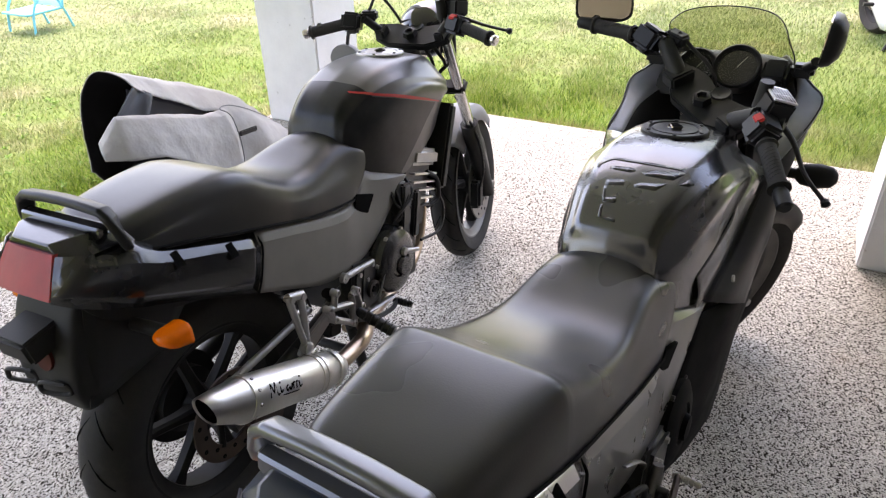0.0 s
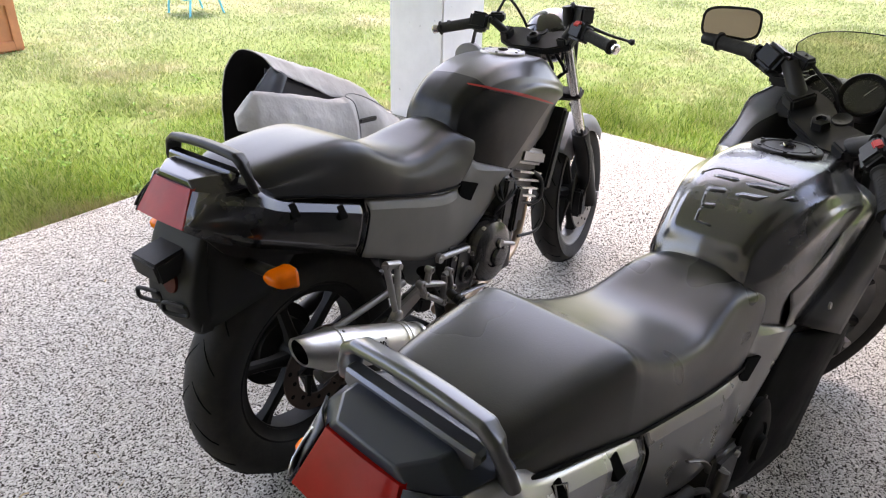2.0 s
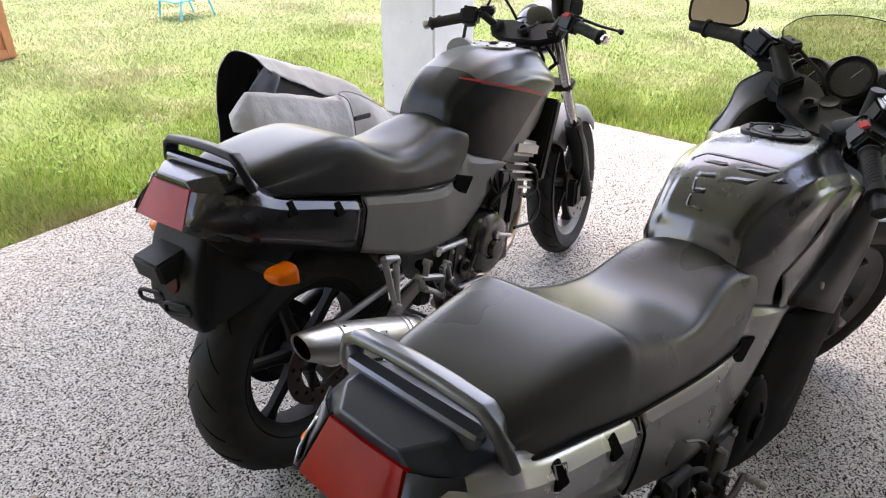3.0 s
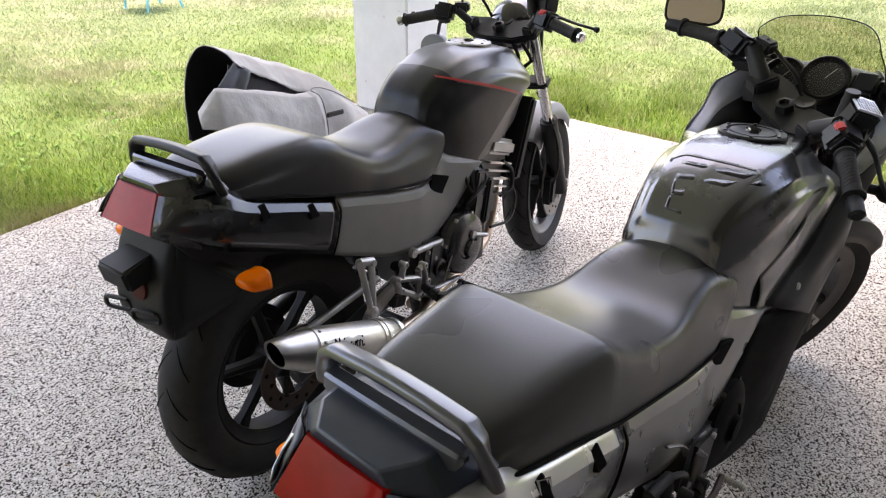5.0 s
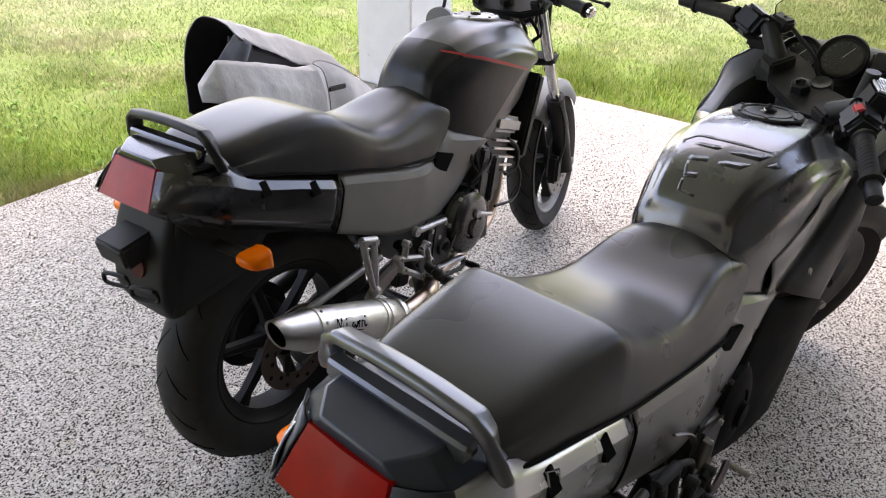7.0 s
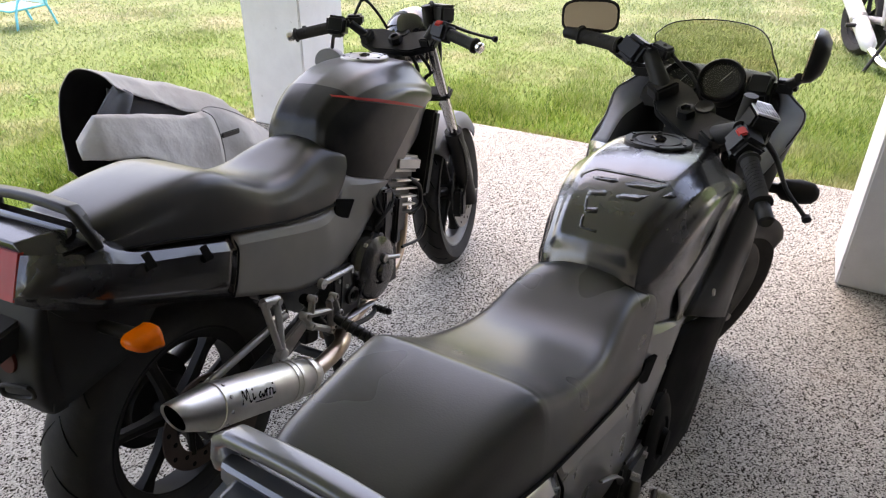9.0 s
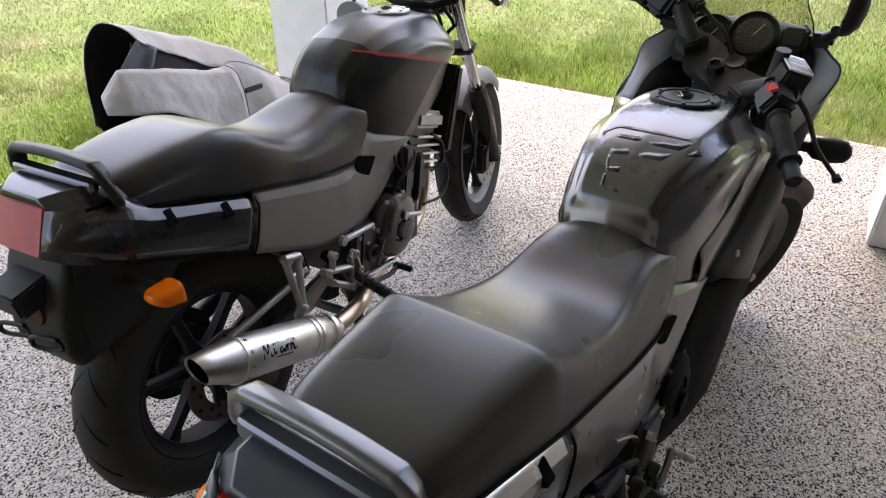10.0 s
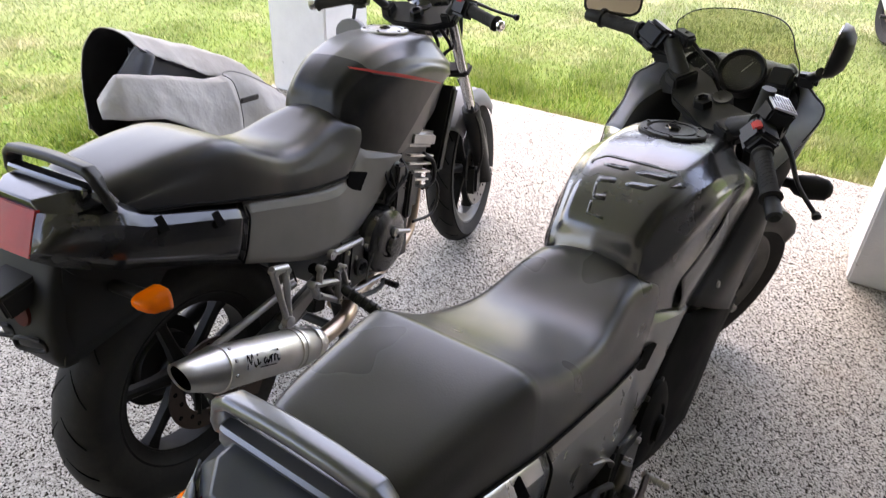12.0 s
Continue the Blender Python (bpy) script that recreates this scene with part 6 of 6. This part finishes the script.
def build_cover():
    c = thing("bike_cover", "slumped grey fabric motorcycle cover with black lining", "cover")
    # hood: from its open pointed mouth to the flat end; each station from the front edge over the ridge to the back
    sheet([[(1.00, 1.28, 0.605), (0.990, 1.34, 0.650), (0.95, 1.42, 0.665), (0.90, 1.47, 0.58), (0.87, 1.48, 0.45), (0.83, 1.44, 0.28)],
           [(1.08, 1.30, 0.555), (1.075, 1.38, 0.615), (1.04, 1.45, 0.625), (1.00, 1.50, 0.54), (0.98, 1.52, 0.38), (0.97, 1.50, 0.10)],
           [(1.19, 1.31, 0.490), (1.19, 1.41, 0.565), (1.17, 1.48, 0.565), (1.14, 1.53, 0.47), (1.12, 1.55, 0.30), (1.10, 1.55, 0.02)],
           [(1.36, 1.31, 0.395), (1.38, 1.43, 0.480), (1.38, 1.49, 0.485), (1.36, 1.54, 0.40), (1.35, 1.57, 0.20), (1.35, 1.57, 0.02)],
           [(1.56, 1.33, 0.315), (1.66, 1.41, 0.345), (1.68, 1.46, 0.345), (1.68, 1.53, 0.27), (1.68, 1.56, 0.15), (1.68, 1.56, 0.02)],
           [(1.90, 1.36, 0.10), (1.95, 1.43, 0.11), (1.98, 1.48, 0.09), (1.98, 1.53, 0.06), (1.98, 1.56, 0.03), (1.98, 1.58, 0.01)]],
          1.0, "cover_hood", c, 9, 7, 0.7)
    # inner sheet below the hood's edge, folding back, its shade put into the navy
    sheet([[(0.79, 1.27, 0.42), (0.90, 1.27, 0.53), (1.00, 1.285, 0.600)],
           [(0.87, 1.29, 0.38), (0.965, 1.295, 0.49), (1.055, 1.315, 0.565)],
           [(0.94, 1.27, 0.36), (1.01, 1.265, 0.455), (1.085, 1.295, 0.535)],
           [(0.98, 1.38, 0.33), (1.06, 1.40, 0.40), (1.12, 1.43, 0.48)]],
          4.0, "cover_inner_fold", c, 7, 6, 1.0, SHADED_NAVY)
    # sheet added behind the gap, coloured dark for the shade in there
    sheet([[(0.97, 1.345, 0.30), (0.985, 1.345, 0.44), (1.01, 1.335, 0.585)],
           [(1.08, 1.40, 0.28), (1.085, 1.385, 0.40), (1.09, 1.365, 0.545)],
           [(1.20, 1.375, 0.27), (1.20, 1.375, 0.36), (1.20, 1.365, 0.475)],
           [(1.42, 1.36, 0.26), (1.42, 1.36, 0.31), (1.42, 1.36, 0.375)]],
          11.0, "cover_shade_sheet", c, 7, 6, 0.8, SHADED_NAVY)
    # front lobe and the slack flap beyond its seam; each station from the valley over the top edge to the floor
    sheet([[(0.80, 1.28, 0.44), (0.755, 1.24, 0.462), (0.730, 1.20, 0.450), (0.718, 1.18, 0.438), (0.712, 1.16, 0.424)],
           [(0.86, 1.29, 0.44), (0.825, 1.21, 0.545), (0.818, 1.18, 0.540), (0.800, 1.14, 0.475), (0.785, 1.11, 0.405)],
           [(0.95, 1.30, 0.38), (0.925, 1.20, 0.525), (0.920, 1.17, 0.517), (0.920, 1.12, 0.450), (0.925, 1.08, 0.375)],
           [(1.10, 1.34, 0.33), (1.100, 1.21, 0.470), (1.100, 1.17, 0.460), (1.100, 1.12, 0.390), (1.095, 1.08, 0.260)],
           [(1.24, 1.34, 0.30), (1.250, 1.21, 0.420), (1.250, 1.17, 0.412), (1.250, 1.12, 0.320), (1.24, 1.08, 0.100)],
           [(1.34, 1.30, 0.36), (1.345, 1.21, 0.412), (1.345, 1.16, 0.398), (1.335, 1.115, 0.290), (1.33, 1.09, 0.01)],
           [(1.43, 1.30, 0.35), (1.430, 1.24, 0.395), (1.430, 1.22, 0.335), (1.430, 1.20, 0.25), (1.43, 1.16, 0.01)],
           [(1.55, 1.33, 0.31), (1.560, 1.25, 0.338), (1.570, 1.20, 0.300), (1.570, 1.14, 0.20), (1.57, 1.13, 0.01)],
           [(1.80, 1.38, 0.20), (1.800, 1.32, 0.200), (1.800, 1.25, 0.165), (1.800, 1.20, 0.10), (1.80, 1.17, 0.01)],
           [(2.02, 1.42, 0.04), (2.020, 1.40, 0.050), (2.020, 1.36, 0.040), (2.020, 1.32, 0.03), (2.02, 1.30, 0.01)]],
          7.0, "cover_front", c, 9, 7, 0.5, None, True)
    # black tube filling the dark space under the cover
    cover_lobe([(0.95, 1.36, 0.12, 0.10, 0.12), (1.2, 1.38, 0.12, 0.14, 0.12), (1.6, 1.38, 0.09, 0.15, 0.09), (1.85, 1.42, 0.03, 0.10, 0.03)], 3.0, FABRIC_BLACK, c, "cover_base")
    part("cover_seam", sweep([(1.340, 1.100, 0.10), (1.345, 1.098, 0.27), (1.350, 1.135, 0.395), (1.352, 1.20, 0.420), (1.44, 1.235, 0.405), (1.56, 1.24, 0.350), (1.80, 1.31, 0.212)], 0.0022, 6, 5), SEAM_GREY, c)
    part("cover_tab", block((0.13, 0.010, 0.024), pose(1.405, 1.105, 0.315, 0, 8, 8), 0.004), SATIN_BLACK, c, "black webbing tab")


def build_chair():
    c = thing("garden_chair", "low pale blue sling garden chair on the lawn", "chair", m=pose(3.44, 5.48, -0.045))
    sag = lambda v: -0.012 * math.sin(math.pi * v)
    part("seat", grid_mesh([[Vector((-0.22 + 0.36 * i / 8, -0.17 + 0.34 * j / 8, 0.18 + 0.012 * i / 8 + sag(j / 8))) for j in range(9)] for i in range(9)]), SLING, c, "pale blue mesh sling seat", solid=0.006)
    part("backrest", grid_mesh([[Vector((0.14 + 0.085 * i / 8 - sag(j / 8), -0.17 + 0.34 * j / 8, 0.19 + 0.355 * i / 8)) for j in range(9)] for i in range(9)]), SLING, c, "pale blue mesh sling back", solid=0.006)
    for sy in (-0.185, 0.185):
        part("side_frame", sweep([(0.20, sy, 0.0), (0.14, sy, 0.18), (0.07, sy, 0.31), (0.0, sy, 0.335), (-0.08, sy, 0.31), (-0.165, sy, 0.19), (-0.205, sy, 0.0)], 0.011, 8, 5), BLUE_CHAIR, c)
        part("back_rail", rod((0.14, sy * 0.95, 0.18), (0.226, sy * 0.95, 0.55), 0.010), BLUE_CHAIR, c)
        part("seat_rail", rod((0.14, sy * 0.95, 0.185), (-0.225, sy * 0.95, 0.175), 0.010), BLUE_CHAIR, c)
    part("top_rail", rod((0.226, -0.18, 0.55), (0.226, 0.18, 0.55), 0.010), BLUE_CHAIR, c)
    part("front_rail", rod((-0.225, -0.18, 0.175), (-0.225, 0.18, 0.175), 0.010), BLUE_CHAIR, c)


def build_planter():
    c = thing("timber_box", "orange stained timber box with a recessed panel", "box", m=pose(1.28, 5.24, -0.05, 0, 0, 4))
    part("box_body", block((0.48, 0.40, 0.46), pose(0, 0, 0.23), 0.008, taper=1.04), TERRACOTTA, c)
    for y, h in ((-0.212, 0.06), (-0.212, 0.40)):
        part("rail", block((0.47, 0.018, 0.07), pose(0, y, h), 0.004), TERRACOTTA, c)
    for x in (-0.2, 0.2):
        part("stile", block((0.07, 0.02, 0.40), pose(x, -0.213, 0.23), 0.004), TERRACOTTA, c)
    p = part("paver", block((0.6, 0.6, 0.05), pose(1.35, 7.2, -0.03, 0, 0, 20), 0.006), MASONRY)
    tagged(p, "pale concrete paver lying in the grass", "paver")


def build_far_bike():
    b = thing("motorcycle", "white and black motorcycle parked on the grass", "motorcycle", "parked motorcycles", pose(6.2, -1.52, -0.05, 0, 0, 206))
    spoked_wheel(b, "front_wheel", (1.38, 0, 0.30), 0.30, 0.11, None, (-1,), 0.14, "black front wheel", RIM)
    spoked_wheel(b, "rear_wheel", (0, 0, 0.30), 0.30, 0.15, None, (-1,), 0.11, "black rear wheel", RIM)
    s0, s1 = Vector((0.50, -0.185, 0.15)), Vector((-0.05, -0.23, 0.56))
    d = (s1 - s0).normalized()
    n = (s1 - s0).length
    sil = part("silencer", spin([(0, 0.03), (0.04, 0.058), (0.10, 0.062), (n - 0.04, 0.062), (n, 0.05), (n, 0.0)], s0, d, 24), WHITE_BIKE, b, "fat pale upswept silencer")
    part("silencer_band", spin([(0.30, 0.062), (0.30, 0.065), (0.33, 0.065), (0.33, 0.062)], s0, d, 24), ALLOY, sil)
    part("header_pipe", sweep([(1.00, -0.10, 0.55), (1.06, -0.13, 0.40), (0.98, -0.16, 0.16), (0.75, -0.18, 0.08), (0.50, -0.185, 0.15)], [0.026, 0.026, 0.026, 0.03, 0.03], 12, 5), CHROME, b, "bright exhaust pipe")
    part("engine", block((0.45, 0.30, 0.34), pose(0.72, 0, 0.42, 0, 8, 0), 0.04, 3), GREY_ENGINE, b, "dark engine block")
    part("engine_case", spin([(0, 0.12), (0.03, 0.11), (0.05, 0.08), (0.05, 0)], (0.70, -0.14, 0.36), (0, -1, 0), 28), ALLOY, b, "grey alloy engine case")
    part("frame_plate", joined(rod((0.42, -0.13, 0.52), (0.50, -0.14, 0.34), 0.02), rod((0.56, -0.13, 0.52), (0.50, -0.14, 0.34), 0.02), rod((0.40, -0.13, 0.53), (0.58, -0.13, 0.53), 0.018)), ALLOY, b, "pale forked frame plate")
    part("footrest", rod((0.34, -0.12, 0.30), (0.30, -0.33, 0.30), 0.016), MATTE_BLACK, b)
    part("battery_box", block((0.26, 0.2, 0.2), pose(0.40, -0.02, 0.62), 0.02), MATTE_BLACK, b)
    part("reservoir", block((0.05, 0.04, 0.06), pose(0.38, -0.15, 0.62), 0.008), RED_PAINT, b, "small red fluid bottle")
    part("hose", sweep([(0.30, -0.13, 0.60), (0.45, -0.16, 0.66), (0.62, -0.15, 0.60), (0.70, -0.14, 0.50)], 0.012, 8, 5), MATTE_BLACK, b)
    part("fairing", loft([[(1.50, 0, 1.0), (1.5, 0.05, 0.98), (1.5, 0.08, 0.9), (1.48, 0.06, 0.8)], [(1.25, 0, 1.08), (1.25, 0.12, 1.02), (1.22, 0.2, 0.85), (1.25, 0.17, 0.6)], [(0.95, 0, 0.98), (0.95, 0.1, 0.95), (0.95, 0.17, 0.8), (1.0, 0.16, 0.62)]], 4, 4), WHITE_BIKE, b, "white painted fairing")
    part("fuel_tank", loft([[(0.55, 0, 0.82), (0.55, 0.06, 0.8), (0.57, 0.1, 0.72)], [(0.75, 0, 0.94), (0.75, 0.1, 0.92), (0.76, 0.15, 0.74)], [(0.98, 0, 0.9), (0.98, 0.1, 0.87), (0.98, 0.13, 0.74)]], 4, 4), WHITE_BIKE, b)
    part("seat", loft([[(-0.25, 0, 0.92), (-0.25, 0.07, 0.91), (-0.25, 0.09, 0.84)], [(0.1, 0, 0.86), (0.1, 0.12, 0.85), (0.1, 0.13, 0.77)], [(0.55, 0, 0.80), (0.55, 0.1, 0.79), (0.55, 0.12, 0.72)]], 4, 4), VINYL, b)
    part("tail_panel", loft([[(-0.32, 0, 0.90), (-0.32, 0.06, 0.88), (-0.30, 0.06, 0.80)], [(0.0, 0, 0.83), (0.0, 0.12, 0.82), (0.0, 0.12, 0.70)], [(0.35, 0, 0.76), (0.35, 0.13, 0.75), (0.35, 0.12, 0.66)]], 4, 4), WHITE_BIKE, b, "white painted tail")
    for sd in (-1, 1):
        part("fork_leg", rod((1.38, sd * 0.09, 0.30), (1.12, sd * 0.09, 0.95), 0.022), ALLOY, b)
        part("swingarm", rod((0, sd * 0.11, 0.3), (0.45, sd * 0.11, 0.36), 0.028), ALLOY, b)
    part("handlebar", sweep([(0.95, -0.36, 0.98), (1.05, -0.15, 1.04), (1.05, 0.15, 1.04), (0.95, 0.36, 0.98)], 0.013, 8, 4), MATTE_BLACK, b)
    part("side_stand", rod((0.6, -0.12, 0.3), (0.62, -0.26, 0.01), 0.014), MATTE_BLACK, b)


def build_litter():
    """Dry straw and leaf bits blown onto the slab."""
    rng = random.Random(9)
    bits = []
    for k in range(70):
        x, y = rng.uniform(-0.6, 2.8), rng.uniform(-2.4, 1.7)
        a, w = rng.uniform(0, 6.28), rng.uniform(0.012, 0.04)
        d = Vector((math.cos(a), math.sin(a), 0))
        o = Vector((x, y, 0.003))
        bits.append(sweep([o, o + d * w * 0.5 + Vector((0, 0, 0.004)) + Vector((-d.y, d.x, 0)) * w * 0.15, o + d * w], rng.choice((0.0008, 0.0012, 0.003)), 5, 3, flat=0.4))
    tagged(part("leaf_litter", joined(*bits), STRAW), "dry straw and leaf bits on the slab", "litter", kind="stuff")


def build_grass():
    rng = np.random.default_rng(4)
    far = np.exp(rng.uniform(np.log(2.3), np.log(19.0), 640000))
    way = rng.uniform(radians(-22), radians(108), 640000)
    p = np.stack([-0.85 + far * np.cos(way), -1.05 + far * np.sin(way)], 1)
    p = p[(p[:, 0] > EDGE_X + 0.005) | (p[:, 1] > EDGE_Y + 0.005)]
    n = len(p)
    dens = np.array([noise.noise(Vector((x * 1.7, y * 1.7, 5.0))) for x, y in p])
    keep = (rng.random(n) < 0.7 + 0.5 * dens)
    p, dens = p[keep], dens[keep]
    n = len(p)
    out = np.minimum(np.maximum(p[:, 0] - EDGE_X, p[:, 1] - EDGE_Y), 5)
    dist = np.hypot(p[:, 0] + 0.85, p[:, 1] + 1.05)
    h = (0.016 + 0.020 * rng.random(n) + 0.030 * np.clip(dens, 0, 1)) * np.where(out < 0.9, 1.4 + 1.2 * np.clip(dens, 0, 1), 1.0) * np.where(p[:, 1] < 0.4, 1.35, 0.9) * np.clip(1.3 - 0.06 * dist, 0.55, 1.0)
    w = np.clip(0.0018 + 0.0007 * (dist - 3), 0.0018, 0.009)
    a = rng.uniform(0, 2 * np.pi, n)
    lean = rng.uniform(0.2, 1.0, n) * h
    la = rng.uniform(0, 2 * np.pi, n)
    z = np.array([lawn_height(x, y) for x, y in p]) - 0.004
    z = np.where(out < 0.06, np.maximum(z, -0.045), z)
    base = np.stack([p[:, 0], p[:, 1], z], 1)
    side = np.stack([np.cos(a) * w, np.sin(a) * w, np.zeros(n)], 1)
    tilt = np.stack([np.cos(la) * lean, np.sin(la) * lean, np.zeros(n)], 1)
    up = np.zeros((n, 3))
    up[:, 2] = h
    verts = np.stack([base - side, base + side, base + side * 0.8 + tilt * 0.35 + up * 0.6, base - side * 0.8 + tilt * 0.35 + up * 0.6, base + tilt + up * 0.95], 1).reshape(-1, 3)
    k = np.arange(n)[:, None] * 5
    quads = (k + np.array([[0, 1, 2, 3]])).reshape(-1)
    tris = (k + np.array([[3, 2, 4]])).reshape(-1)
    me = bpy.data.meshes.new("grass")
    me.vertices.add(n * 5)
    me.vertices.foreach_set("co", verts.ravel())
    me.loops.add(n * 7)
    me.loops.foreach_set("vertex_index", np.concatenate([quads, tris]))
    me.polygons.add(n * 2)
    me.polygons.foreach_set("loop_start", np.concatenate([np.arange(n) * 4, n * 4 + np.arange(n) * 3]))
    me.polygons.foreach_set("loop_total", np.concatenate([np.full(n, 4), np.full(n, 3)]))
    me.update(calc_edges=True)
    me.materials.append(BLADES)
    tagged(new("grass", me), "short uneven lawn grass with dry tips", "grass", kind="stuff")


def build_weeds():
    """Broad-leaved weeds in low rosettes along the lawn's border."""
    rng = random.Random(21)
    bm = bmesh.new()
    for _ in range(420):
        x = rng.uniform(-0.9, 2.9)
        y = EDGE_Y + 0.05 + 1.7 * rng.random() ** 1.6
        if noise.noise(Vector((x * 1.6, y * 1.6, 9.0))) < -0.05:
            continue
        z = lawn_height(x, y)
        for k in range(rng.randint(3, 6)):
            a, ln = rng.uniform(0, 6.283), rng.uniform(0.016, 0.036)
            d, e = Vector((math.cos(a), math.sin(a), 0)), Vector((-math.sin(a), math.cos(a), 0))
            o = Vector((x, y, z + rng.uniform(0.005, 0.02)))
            rise, wd = rng.uniform(0.2, 0.8), ln * rng.uniform(0.22, 0.34)
            rows = []
            for t, f in ((0.1, 0.25), (0.45, 1.0), (0.8, 0.7), (1.0, 0.1)):
                c = o + d * (ln * t) + Vector((0, 0, ln * rise * math.sin(t * 2.2)))
                rows.append([bm.verts.new(c + e * (wd * f) + Vector((0, 0, 0.003))), bm.verts.new(c), bm.verts.new(c - e * (wd * f) + Vector((0, 0, 0.003)))])
            for r0, r1 in zip(rows, rows[1:]):
                for j in (0, 1):
                    bm.faces.new((r0[j], r0[j + 1], r1[j + 1], r1[j]))
    tagged(part("lawn_weeds", bm, WEED_LEAF), "broad-leaved green weeds in the lawn border", "weeds", kind="stuff")


build_cover()
build_chair()
build_planter()
build_far_bike()
build_litter()
build_grass()
build_weeds()
